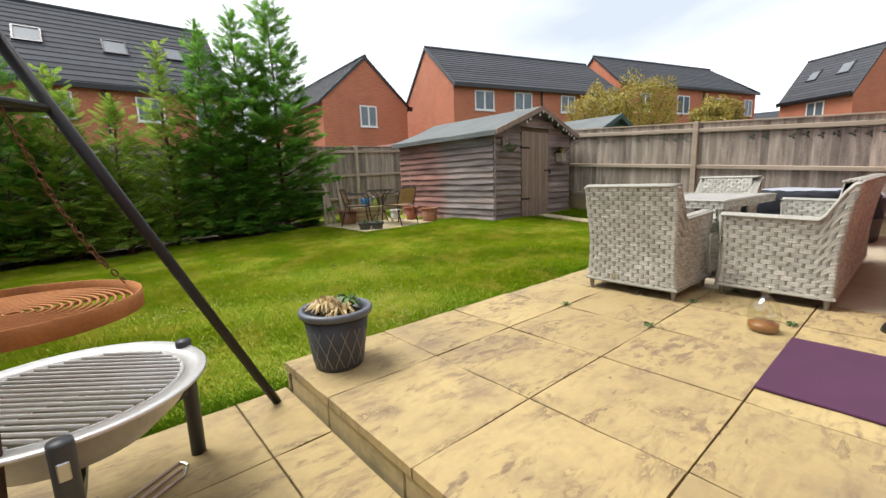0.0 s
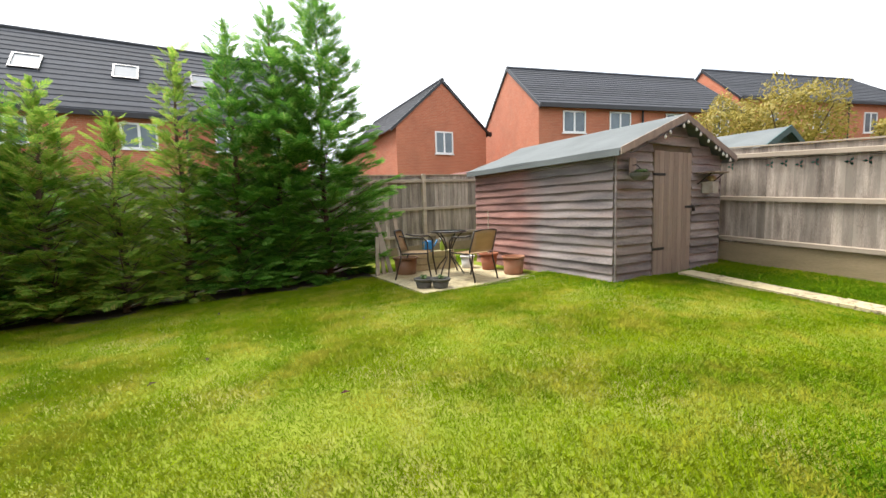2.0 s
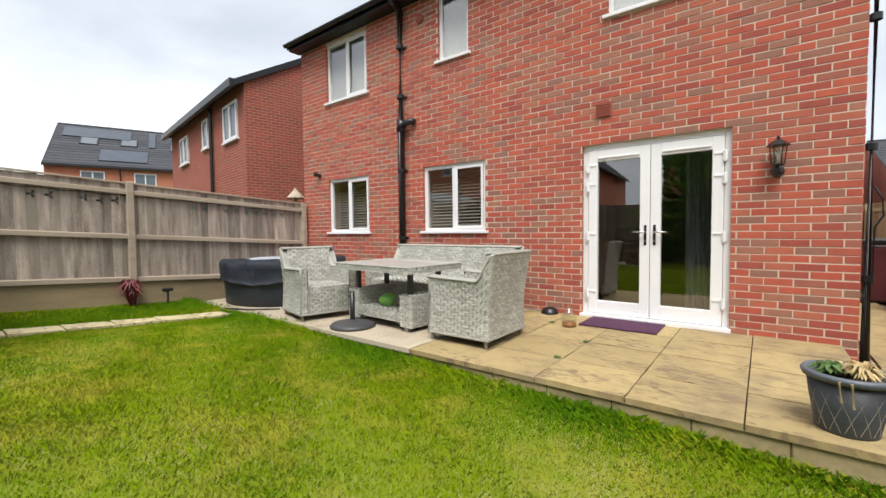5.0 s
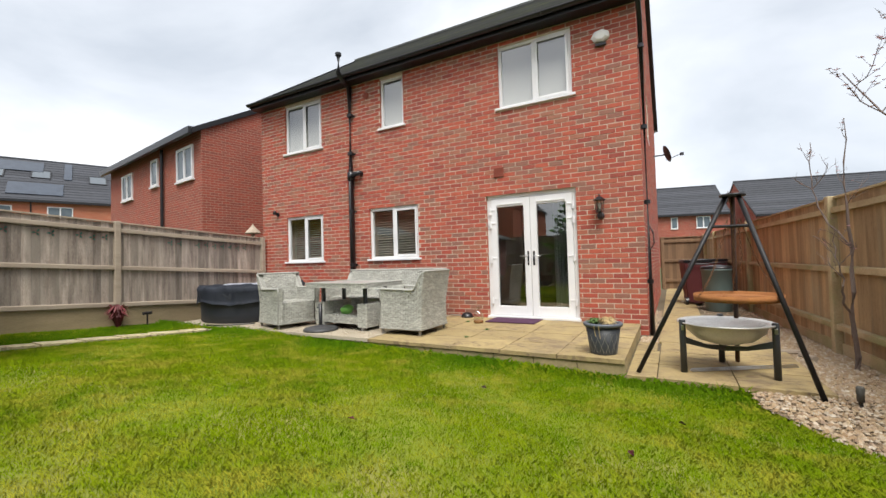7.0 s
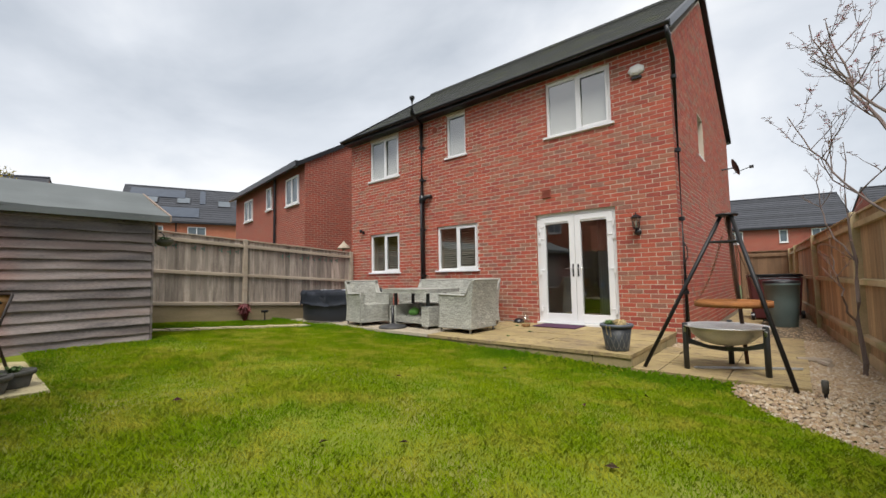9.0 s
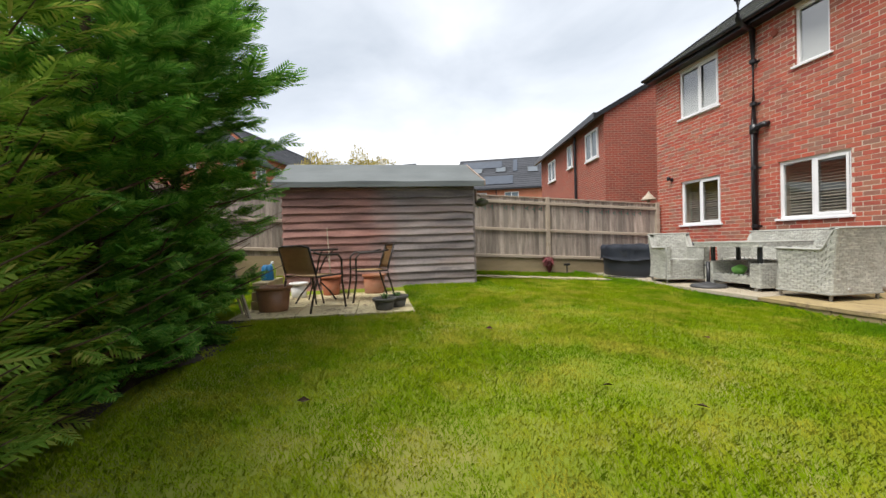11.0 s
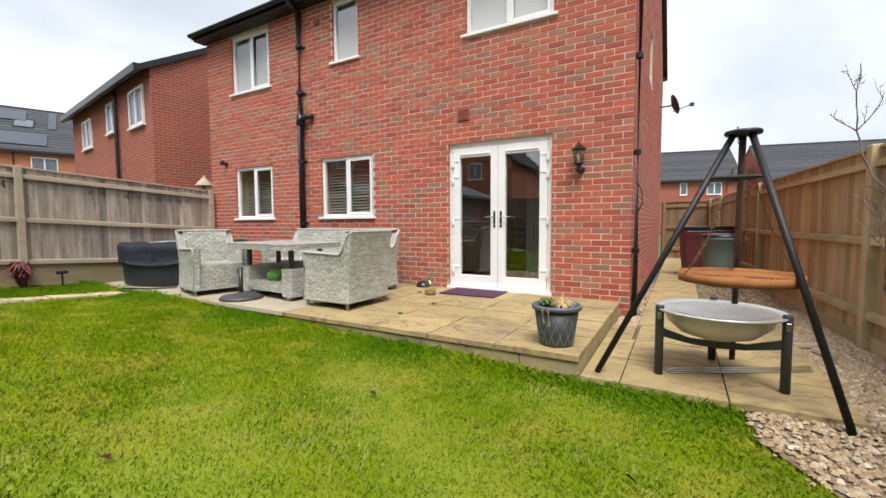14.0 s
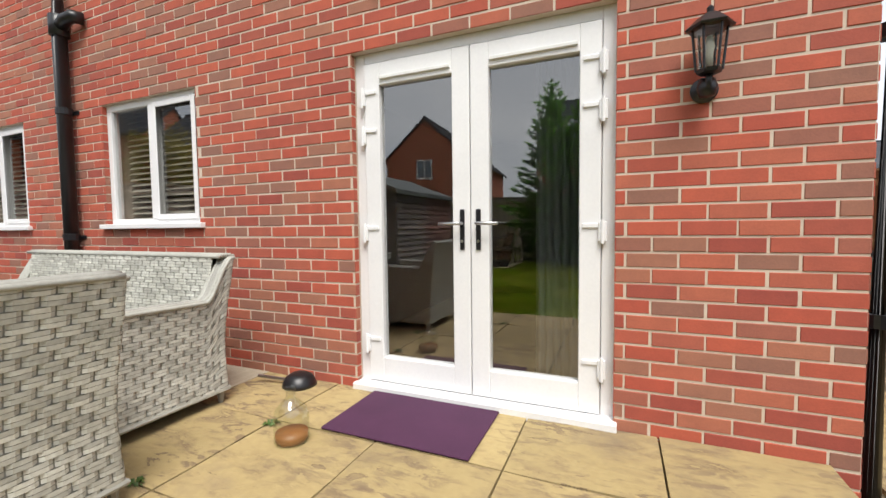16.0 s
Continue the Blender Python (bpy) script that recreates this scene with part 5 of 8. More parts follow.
for x_ in (-0.20, 0.14):
    tube(bm, ((x_, 0.09, 0.12), (x_, -0.10, 0.268)), 0.008, 6)
part("bracket", bm, IRON, box_house)
bm = blank()
leaf_tuft(bm, 34, (0.0, 0.0, 0.14), 0.10, 0.10, random.Random(5), 0.02)
part("dry_stems", bm, DRY_LEAF, box_house)

# slab patio beside the shed
corner_patio = tagged(new("corner_patio"), "small raised patio of pale slabs beside the shed", "patio", kind="structure")
bm = blank()
box(bm, 3.26, 5.33, 6.82, 8.75, -0.05, 0.165)
part("bed", bm, SLAB_SIDE, corner_patio)
for a in (3.22, 3.92, 4.62):
    for c in (6.78, 7.44, 8.1):
        lay_slab(a, a + 0.7, c, c + 0.66, 0.205, corner_patio, SLAB_CREAM, 0.04)

# ==== wicker garden furniture ====
WICKER = material("grey_white_rattan", (0.53, 0.53, 0.48), (0.37, 0.365, 0.32), 0.6, 7, 60, 0.25, vary=0.22, contrast=0.15)
WICKER_CORD = material("grey_rattan_cord", (0.40, 0.40, 0.36), (0.27, 0.265, 0.235), 0.65, 9, 70, 0.3, vary=0.15)
# the rattan colour darkened, to paint shade into the gaps of the weave
WICKER_GAP_SHADE = material("rattan_gap_shade", (0.27, 0.265, 0.235), (0.20, 0.196, 0.172), 0.85, 6, 60, 0.1)
TABLE_GLASS = material("frosted_table_top", (0.42, 0.41, 0.39), (0.36, 0.35, 0.33), 0.3, 4, 90, 0.05)
FOOT_METAL = material("pale_foot_sleeve", (0.3, 0.29, 0.27), (0.22, 0.21, 0.2), 0.5, 6, 60, 0.1, metal=0.5)


def woven(bm_, surf, width, height, row=0.034, cell=0.078, amp=0.006):
    """Flat strands woven over a surface; surf(u, v) gives the point for u along, v up, both 0 to 1."""
    nv, nu = max(2, int(height / row)), max(1, int(width / cell))

    def at_(u, v):
        u, v = min(max(u, 0), 1), min(max(v, 0), 1)
        p = Vector(surf(u, v))
        du = Vector(surf(min(u + 0.01, 1), v)) - Vector(surf(max(u - 0.01, 0), v))
        dv = Vector(surf(u, min(v + 0.01, 1))) - Vector(surf(u, max(v - 0.01, 0)))
        return p, du.cross(dv).normalized()
    for j in range(2 * nv):
        v0, v1 = (j / 2 + 0.02) / nv, (j / 2 + 0.46) / nv
        off = 0.5 if (j // 2) % 2 else 0.0
        k = -off
        while k < nu:
            a, b = max(k, 0) / nu, min(k + 1, nu) / nu
            k += 1
            if b - a < 0.15 / nu:
                continue
            cols = []
            for f, lift in ((0.03, -0.3), (0.2, 0.8), (0.5, 1.0), (0.8, 0.8), (0.97, -0.3)):
                u = a + (b - a) * f
                p0, n0 = at_(u, v0)
                p1, n1 = at_(u, v1)
                cols.append((bm_.verts.new(p0 + n0 * amp * lift), bm_.verts.new(p1 + n1 * amp * lift)))
            for c, d in zip(cols, cols[1:]):
                bm_.faces.new((c[0], d[0], d[1], c[1]))


def plain(bm_, surf, nu=10, nv=6, sink=-0.004):
    g = []
    for i in range(nu + 1):
        col = []
        for j in range(nv + 1):
            u, v = i / nu, j / nv
            p = Vector(surf(u, v))
            du = Vector(surf(min(u + 0.01, 1), v)) - Vector(surf(max(u - 0.01, 0), v))
            dv = Vector(surf(u, min(v + 0.01, 1))) - Vector(surf(u, max(v - 0.01, 0)))
            col.append(bm_.verts.new(p + du.cross(dv).normalized() * sink))
        g.append(col)
    for i in range(nu):
        for j in range(nv):
            bm_.faces.new((g[i][j], g[i + 1][j], g[i + 1][j + 1], g[i][j + 1]))


def panel(name, surf, w, h, parent):
    bm_ = blank()
    woven(bm_, surf, w, h)
    ob = tagged(arrays_from(name, bm_, WICKER, parent), kind="stuff")
    # backing sheet whose darker colour stands for the shade between the strands
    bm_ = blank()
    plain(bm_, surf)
    gap_sheet = arrays_from("core", bm_, WICKER_GAP_SHADE, ob)
    return ob


def arrays_from(name, bm_, mt, parent):
    me = bpy.data.meshes.new(name)
    bm_.to_mesh(me)
    bm_.free()
    me.materials.append(mt)
    ob = new(name, me)
    ob.parent = parent
    return ob


def armchair(name, w, label, category, at, group="wicker garden set"):
    """A woven seat with flared back and swept arms; it faces its own +y."""
    c = thing(name, label, category, at, group)
    hw, d0, d1 = w / 2, 0.35, -0.33
    foot, seat, arm, top = 0.07, 0.40, 0.60, 0.855

    def flare(z):
        return 0.07 * max(0.0, (z - 0.30) / 0.55) ** 1.5

    def rim(u):
        t_ = min(max((u - 0.80) / 0.18, 0), 1)
        return arm + 0.02 * (1 - u) + (top - arm - 0.01) * t_ * t_ * (3 - 2 * t_)

    def y_of(u, z):
        return d0 - 0.015 * math.sin(math.pi * min(z / arm, 1)) * (1 - u) + (d1 - d0) * u - flare(z) * u ** 2

    def bow(z):
        return 0.018 * math.sin(math.pi * min(max(z - foot, 0) / 0.62, 1))

    def outer(sgn):
        def f(u, v):
            z = foot + (rim(u) - foot) * v
            return (sgn * (hw - bow(z)), y_of(u, z), z)
        return f

    def inner(sgn):
        def f(u, v):
            z = seat - 0.02 + (rim(u) - seat + 0.02) * v
            return (sgn * (hw - 0.085), y_of(u, z), z)
        return f
    for sgn in (-1, 1):
        fo, fi = outer(sgn), inner(sgn)
        panel("side_panel", fo if sgn < 0 else (lambda u, v, g=fo: g(1 - u, v)), 0.68, 0.56, c)
        panel("inner_side", (lambda u, v, g=fi: g(1 - u, v)) if sgn < 0 else fi, 0.66, 0.24, c)
        bm_ = blank()
        for e in (0.0, 0.017, 0.034, 0.051, 0.068, 0.085):
            tube(bm_, [(sgn * (hw - e), y_of(u, rim(u)), rim(u) + (0.008 if 0 < e < 0.085 else 0.0)) for u in np.linspace(0, 1, 26)], 0.0115, 6)
        tube(bm_, [fo(0, v) for v in np.linspace(0, 1, 8)], 0.014, 6)
        tube(bm_, [fi(0, v) for v in np.linspace(0, 1, 8)], 0.014, 6)
        tagged(part("arm_rest", bm_, WICKER_CORD, c, smooth=True), kind="stuff")
        panel("arm_front", lambda u, v, s=sgn: (s * (hw - 0.085 * (u if s > 0 else 1 - u) - bow(foot + (rim(0) - foot) * v) * 0.8), y_of(0, foot + (rim(0) - foot) * v) + 0.003, foot + (rim(0) - foot) * v) if s > 0 else
              (-(hw - 0.085 * (1 - u)) , y_of(0, foot + (rim(0) - foot) * v) + 0.003, foot + (rim(0) - foot) * v), 0.085, 0.5, c)

    def back_out(u, v):
        z = foot + (top - foot) * v
        return (hw - bow(z) - (w - 2 * bow(z)) * (1 - u), d1 - flare(z), z)

    def back_in(u, v):
        z = seat - 0.02 + (top - seat + 0.02) * v
        return (hw - 0.07 - (w - 0.14) * u, d1 + 0.085 - flare(z) * 0.9, z)
    panel("back_panel", back_out, w, 0.78, c)
    panel("backrest", back_in, w - 0.14, 0.48, c)
    bm_ = blank()
    for e, r_ in ((0.0, 0.012), (0.02, 0.013), (0.042, 0.014), (0.064, 0.013), (0.085, 0.012)):
        tube(bm_, [(hw - 0.01 - (w - 0.02) * s, d1 - flare(top) * (1 - 0.1 * e / 0.085) + e, top + (0.006 if 0 < e < 0.085 else 0)) for s in np.linspace(0, 1, 12)], r_, 6)
    part("top_rail", bm_, WICKER_CORD, c, smooth=True)
    panel("front_panel", lambda u, v: (-hw + 0.085 + (w - 0.17) * (1 - u), d0 - 0.03, foot + (seat - foot) * v), w - 0.17, seat - foot, c)
    panel("seat", lambda u, v: (-hw + 0.085 + (w - 0.17) * u, d1 + 0.08 + (d0 - 0.03 - d1 - 0.08) * v, seat - 0.006 + 0.012 * math.sin(math.pi * v)), w - 0.17, 0.55, c)
    bm_ = blank()
    tube(bm_, ((-hw, d0, foot + 0.01), (hw, d0, foot + 0.01), (hw, d1, foot + 0.01), (-hw, d1, foot + 0.01), (-hw, d0, foot + 0.01)), 0.013, 6)
    part("base_rail", bm_, WICKER_CORD, c)
    for x_ in (-hw + 0.03, hw - 0.03):
        for y_ in (d0 - 0.035, d1 + 0.035):
            bm_ = blank()
            lathe(bm_, [(0.0, 0.0), (0.014, 0.0), (0.022, foot), (0.0, foot)], 8, (x_, y_, 0))
            part("foot", bm_, FOOT_METAL, c)
    return c


chair_a = armchair("armchair", 0.72, "pale grey woven rattan armchair on buff paving", "armchair", pose(2.93, 1.635, TZ, 0, 0, -90))
bm = blank()
lathe(bm, [(0.0, 0.004), (0.022, 0.004), (0.024, 0.0)], 14)
part("badge", bm, STEEL, chair_a, "small oval metal badge", at=pose(-0.12, -0.338, 0.13, 90, 0, 0))
copy_thing(chair_a, pose(5.24, 1.87, TZ, 0, 0, 90 - 14))
armchair("garden_sofa", 2.12, "pale grey woven rattan sofa against the brick wall", "sofa", pose(4.10, 0.80, TZ))

table = thing("garden_table", "woven rattan garden table with a frosted top and lower shelf", "table", pose(4.08, 1.60, TZ, 0, 0, -4), "wicker garden set")
tw, td, th = 0.63, 0.42, 0.69
bm = blank()
box(bm, -tw + 0.03, tw - 0.03, -td + 0.03, td - 0.03, th - 0.012, th + 0.006, 0.003)
part("tabletop", bm, TABLE_GLASS, table, "frosted grey top")
for nm, sf, ww in (("rim", lambda u, v: (-tw + 2 * tw * u, -td, th - 0.06 + 0.065 * v), 2 * tw), ("rim", lambda u, v: (tw - 2 * tw * u, td, th - 0.06 + 0.065 * v), 2 * tw),
                   ("rim", lambda u, v: (tw, -td + 2 * td * u, th - 0.06 + 0.065 * v), 2 * td), ("rim", lambda u, v: (-tw, td - 2 * td * u, th - 0.06 + 0.065 * v), 2 * td)):
    panel(nm, sf, ww, 0.065, table)
bm = blank()
for e in (0.0, 0.022):
    tube(bm, [(sx * (tw - e), sy * (td - e), th + 0.006) for sx, sy in ((-1, -1), (1, -1), (1, 1), (-1, 1), (-1, -1))], 0.012, 6)
part("edge_braid", bm, WICKER, table)
for sx in (-1, 1):
    x_in, x_out = sx * 0.36, sx * 0.54
    a, b = min(x_in, x_out), max(x_in, x_out)
    post = thing("pedestal", "", "", None)
    post.parent = table
    panel("pedestal_side", lambda u, v: (a + (b - a) * u, -0.30, 0.05 + 0.34 * v), b - a, 0.34, table)
    panel("pedestal_side", lambda u, v: (b - (b - a) * u, 0.30, 0.05 + 0.34 * v), b - a, 0.34, table)
    panel("pedestal_side", lambda u, v: (b, -0.30 + 0.6 * u, 0.05 + 0.34 * v), 0.6, 0.34, table)
    panel("pedestal_side", lambda u, v: (a, 0.30 - 0.6 * u, 0.05 + 0.34 * v), 0.6, 0.34, table)
    panel("pedestal_top", lambda u, v: (a + (b - a) * u, -0.30 + 0.6 * v, 0.39), b - a, 0.6, table)
    bpy.data.objects.remove(post)
    for sy in (-0.22, 0.22):
        bm = blank()
        box(bm, (a + b) / 2 - 0.025, (a + b) / 2 + 0.025, sy - 0.025, sy + 0.025, 0.385, th - 0.014, 0.004)
        part("upright", bm, LEG_GREY, table)
    for sy in (-0.26, 0.26):
        bm = blank()
        box(bm, (a + b) / 2 - 0.03, (a + b) / 2 + 0.03, sy - 0.03, sy + 0.03, 0.0, 0.05)
        part("foot", bm, FOOT_METAL, table)
panel("shelf", lambda u, v: (-0.36 + 0.72 * u, -0.29 + 0.58 * v, 0.20), 0.72, 0.58, table)
panel("shelf_edge", lambda u, v: (0.36 - 0.72 * u, 0.29, 0.09 + 0.11 * v), 0.72, 0.11, table)
panel("shelf_edge", lambda u, v: (-0.36 + 0.72 * u, -0.29, 0.09 + 0.11 * v), 0.72, 0.11, table)
BAG_GREEN = material("green_plastic_bag", (0.18, 0.42, 0.08), (0.10, 0.28, 0.05), 0.35, 14, 60, 0.4)
bm = blank()
bmesh.ops.create_icosphere(bm, subdivisions=3, radius=0.09)
for v in bm.verts:
    k = 1 + 0.25 * noise.noise(v.co * 14)
    v.co = Vector((v.co.x * k * 1.15, v.co.y * k, max(v.co.z * k * 0.85, -0.066)))
tagged(part("plastic_bag", bm, BAG_GREEN, smooth=True, at=pose(4.12, 1.72, TZ + 0.275)), "crumpled bright green plastic bag on the table shelf", "bag")

parasol = thing("parasol_base", "dark grey round parasol base with an empty tube", "parasol base", pose(4.32, 2.08, TZ))
PARASOL = material("dark_grey_resin", (0.06, 0.06, 0.063), (0.04, 0.04, 0.042), 0.5, 6, 60, 0.15)
bm = blank()
lathe(bm, [(0.0, 0.0), (0.25, 0.0), (0.255, 0.02), (0.23, 0.045), (0.14, 0.06), (0.06, 0.072), (0.035, 0.085), (0.0, 0.085)], 36)
part("disc", bm, PARASOL, parasol, smooth=True)
bm = blank()
lathe(bm, [(0.027, 0.08), (0.027, 0.40), (0.021, 0.40), (0.021, 0.1)], 14)
part("tube", bm, BLACK_PLASTIC, parasol, smooth=True)
bm = blank()
tube(bm, ((0.025, 0, 0.34), (0.065, 0, 0.34)), 0.012, 8)
part("knob", bm, BLACK_PLASTIC, parasol)

# covered hot tub
TUB = material("dark_navy_vinyl", (0.022, 0.027, 0.038), (0.014, 0.017, 0.024), 0.6, 3, 50, 0.3)
TUB_LID = material("pale_blue_grey_vinyl", (0.46, 0.50, 0.56), (0.34, 0.38, 0.45), 0.45, 2.5, 30, 0.3)
TUB_COVER = material("grey_blue_vinyl_cover", (0.045, 0.054, 0.075), (0.028, 0.034, 0.05), 0.68, 4, 40, 0.4)
tub = thing("hot_tub", "round inflatable hot tub in dark navy vinyl, covered", "hot tub", pose(6.85, 1.35, TZ) @ Matrix.Diagonal((1.12, 1.07, 0.93, 1)))
bm = blank()
lathe(bm, [(0.0, 0.0), (0.79, 0.0), (0.81, 0.02), (0.82, 0.18), (0.84, 0.38), (0.86, 0.56), (0.84, 0.61), (0.72, 0.64)], 56)
for v in bm.verts:
    v.co += Vector((v.co.x, v.co.y, 0)) * 0.02 * noise.noise(v.co * 3.5)
part("tub_wall", bm, TUB, tub, smooth=True)
bm = blank()
lathe(bm, [(0.84, 0.55), (0.85, 0.61), (0.78, 0.665), (0.5, 0.70), (0.0, 0.705)], 56)
for v in bm.verts:
    v.co.z += 0.016 * noise.noise(v.co * 4)
part("lid", bm, TUB_LID, tub, "pale blue-grey vinyl lid", True)
bm = blank()
n1, n2 = 48, 10
rows = []
for i in range(n1 + 1):
    a = radians(60 + 190 * i / n1)
    col = []
    for j in range(n2 + 1):
        f = j / n2
        r_ = 0.50 + 0.385 * min(f * 1.75, 1) + 0.012 * math.sin(a * 9)
        zz = 0.70 + 0.012 * math.sin(f * 4) - (0.32 + 0.10 * noise.noise(Vector((a * 1.7, 0, 9)))) * max(0.0, (f - 0.5) / 0.5) ** 1.15
        p = Vector((r_ * math.cos(a), r_ * math.sin(a), zz))
        k = noise.noise(Vector((a * 2.5, f * 2, 0))) * 0.03 + noise.noise(Vector((a * 7, f * 3, 4))) * 0.035 + noise.noise(Vector((a * 17, f * 5, 7))) * 0.014
        p += Vector((math.cos(a), math.sin(a), 0.8)) * k
        col.append(bm.verts.new(p))
    rows.append(col)
for a, b in zip(rows, rows[1:]):
    for j in range(n2):
        bm.faces.new((a[j], b[j], b[j + 1], a[j + 1]))
bmesh.ops.solidify(bm, geom=bm.faces[:], thickness=0.012)
part("bunched_cover", bm, TUB_COVER, tub, "bunched grey-blue vinyl cover", True)
bm = blank()
tube(bm, [(-0.82 + 0.02 * i, 0.62 + 0.05 * math.sin(i), 0.02) for i in range(3)] + [(-0.55, 0.85, 0.012), (-0.2, 1.0, 0.012)], 0.012, 6)
part("cable", bm, BLACK_PLASTIC, tub)

# ==== things on the terrace ====


def plant_pot(name, label, at, rim_r, base_r, h, mt, rim_mt=None, fill=SOIL_DARK):
    p = thing(name, label, "plant pot", at)
    bm_ = blank()
    lathe(bm_, [(0.0, 0.0), (base_r, 0.0), (base_r + 0.004, 0.012), (rim_r - 0.016, h - 0.035), (rim_r - 0.03, h - 0.035), (base_r - 0.02, 0.03), (0.0, 0.03)], 32)
    part("pot", bm_, mt, p, smooth=True)
    bm_ = blank()
    lathe(bm_, [(rim_r - 0.022, h - 0.036), (rim_r, h - 0.036), (rim_r + 0.008, h - 0.012), (rim_r, h), (rim_r - 0.018, h), (rim_r - 0.022, h - 0.036)], 32)
    part("rim", bm_, rim_mt or mt, p, smooth=True)
    bm_ = blank()
    lathe(bm_, [(rim_r - 0.03, h - 0.05), (rim_r * 0.6, h - 0.035), (0.0, h - 0.03)], 24)
    for v in bm_.verts:
        v.co.z += 0.012 * noise.noise(v.co * 20)
    part("soil", bm_, fill, p)
    return p


planter = plant_pot("plant_pot", "dark lattice-patterned planter with dried and green plants", pose(0.315, 2.13, TZ), 0.185, 0.125, 0.315, DARK_POT, POT_RIM)
bm = blank()
n = 14
for i in range(n):
    for sgn in (-1, 1):
        pts = []
        for f in np.linspace(0.08, 0.80, 7):
            r_ = 0.127 + (0.167 - 0.127) * f
            a = 2 * math.pi * (i / n + sgn * f * 1.6 / n)
            pts.append((r_ * math.cos(a), r_ * math.sin(a), 0.275 * f))
        tube(bm, pts, 0.0022, 4, caps=False)
lat = part("lattice", bm, material("lattice_highlight", (0.30, 0.28, 0.25), (0.2, 0.19, 0.165), 0.6, 6, 60, 0.1), planter)
bm = blank()
rng = random.Random(8)
leaf_tuft(bm, 150, (-0.05, 0.02, 0.27), 0.10, 0.10, rng, 0.012, 0.4)
leaf_tuft(bm, 60, (0.0, -0.06, 0.27), 0.12, 0.07, rng, 0.01, 0.6)
part("dried_plant", bm, DRY_LEAF, planter)
bm = blank()
leaf_tuft(bm, 60, (0.08, 0.03, 0.27), 0.09, 0.09, rng, 0.018, 0.3)
part("green_leaves", bm, LEAF_GREEN, planter)
bm = blank()
for k in range(2):
    a = 1.3 + 0.22 * k
    tube(bm, [(0.15 * math.cos(a), 0.15 * math.sin(a), 0.29), (0.21 * math.cos(a), 0.21 * math.sin(a), 0.30), (0.20 * math.cos(a + 0.05), 0.20 * math.sin(a + 0.05), 0.2 - 0.02 * k)], 0.006, 5)
part("trailing_stem", bm, DRY_LEAF, planter)

MAT_PURPLE = material("plum_door_mat", (0.075, 0.022, 0.06), (0.05, 0.014, 0.042), 0.95, 5, 220, 0.6, depth=0.004)
bm = blank()
box(bm, 1.51, 2.30, 0.055, 0.555, TZ + 0.002, TZ + 0.014, 0.004)
tagged(part("door_mat", bm, MAT_PURPLE), "plum purple door mat before the french doors", "door mat")

demijohn = thing("glass_jar", "clear glass demijohn with amber dregs on the paving", "glass jar", pose(2.35, 0.70, TZ))
AMBER = material("amber_dregs", (0.30, 0.11, 0.025), (0.2, 0.07, 0.02), 0.4, 12, 60, 0.2)
bm = blank()
lathe(bm, [(0.0, 0.0), (0.072, 0.0), (0.08, 0.012), (0.082, 0.12), (0.07, 0.165), (0.035, 0.20), (0.022, 0.215), (0.022, 0.255), (0.027, 0.262)], 28)
part("bottle", bm, CLEAR_GLASS, demijohn, smooth=True)
bm = blank()
lathe(bm, [(0.0, 0.008), (0.068, 0.008), (0.074, 0.02), (0.075, 0.05), (0.0, 0.052)], 24)
part("dregs", bm, AMBER, demijohn, "amber liquid", True)
broom = thing("dustpan_brush", "black rubber boot scraper with a pale stick by the wall", "scraper", pose(2.82, 0.13, TZ))
bm = blank()
lathe(bm, [(0.0, 0.085), (0.05, 0.08), (0.085, 0.06), (0.105, 0.02), (0.11, 0.0), (0.0, 0.0)], 18)
part("dome", bm, BLACK_PLASTIC, broom, smooth=True)
bm = blank()
tube(bm, ((0.10, 0.02, 0.03), (0.30, 0.05, 0.04)), 0.012, 8)
part("stick", bm, STEEL, broom)
# tufts of weed between the slabs
for x, y in ((2.02, 1.83), (2.7, 1.19), (2.58, 0.60), (1.99, 1.21), (3.2, 1.05)):
    bm = blank()
    leaf_tuft(bm, 30, (0, 0, 0), 0.035, 0.02, random.Random(int(x * 100)), 0.007, 0.6)
    tagged(part("weed_tuft", bm, LEAF_GREEN, at=pose(x, y, TZ - 0.004)), "small green weed growing in a paving joint", "weed")

# ==== fire pit and tripod ====
fx, fy = -0.745, 1.89
pit = thing("fire_pit", "steel fire bowl with a grill on three grey legs", "fire pit", pose(fx, fy, 0))
bm = blank()
lathe(bm, [(0.0, 0.28), (0.12, 0.29), (0.23, 0.325), (0.31, 0.40), (0.33, 0.466), (0.392, 0.478), (0.398, 0.471), (0.39, 0.462), (0.335, 0.450), (0.315, 0.385), (0.23, 0.31), (0.12, 0.275), (0.0, 0.265)], 64)
bowl = part("bowl", bm, BOWL_STEEL, pit, "stainless bowl with a wide rim", True)
bm = blank()
lathe(bm, [(0.0, 0.285), (0.12, 0.295), (0.24, 0.335), (0.31, 0.395)], 40)
part("ash_lining", bm, SOOT_STEEL, pit, "sooty inside", True)
grill = new("grill")
grill.parent = pit
bm = blank()
tube(bm, [(0.318 * math.cos(a), 0.318 * math.sin(a), 0.461) for a in np.linspace(0, 2 * math.pi, 41)], 0.006, 6, caps=False)
part("ring", bm, BOWL_STEEL, grill)
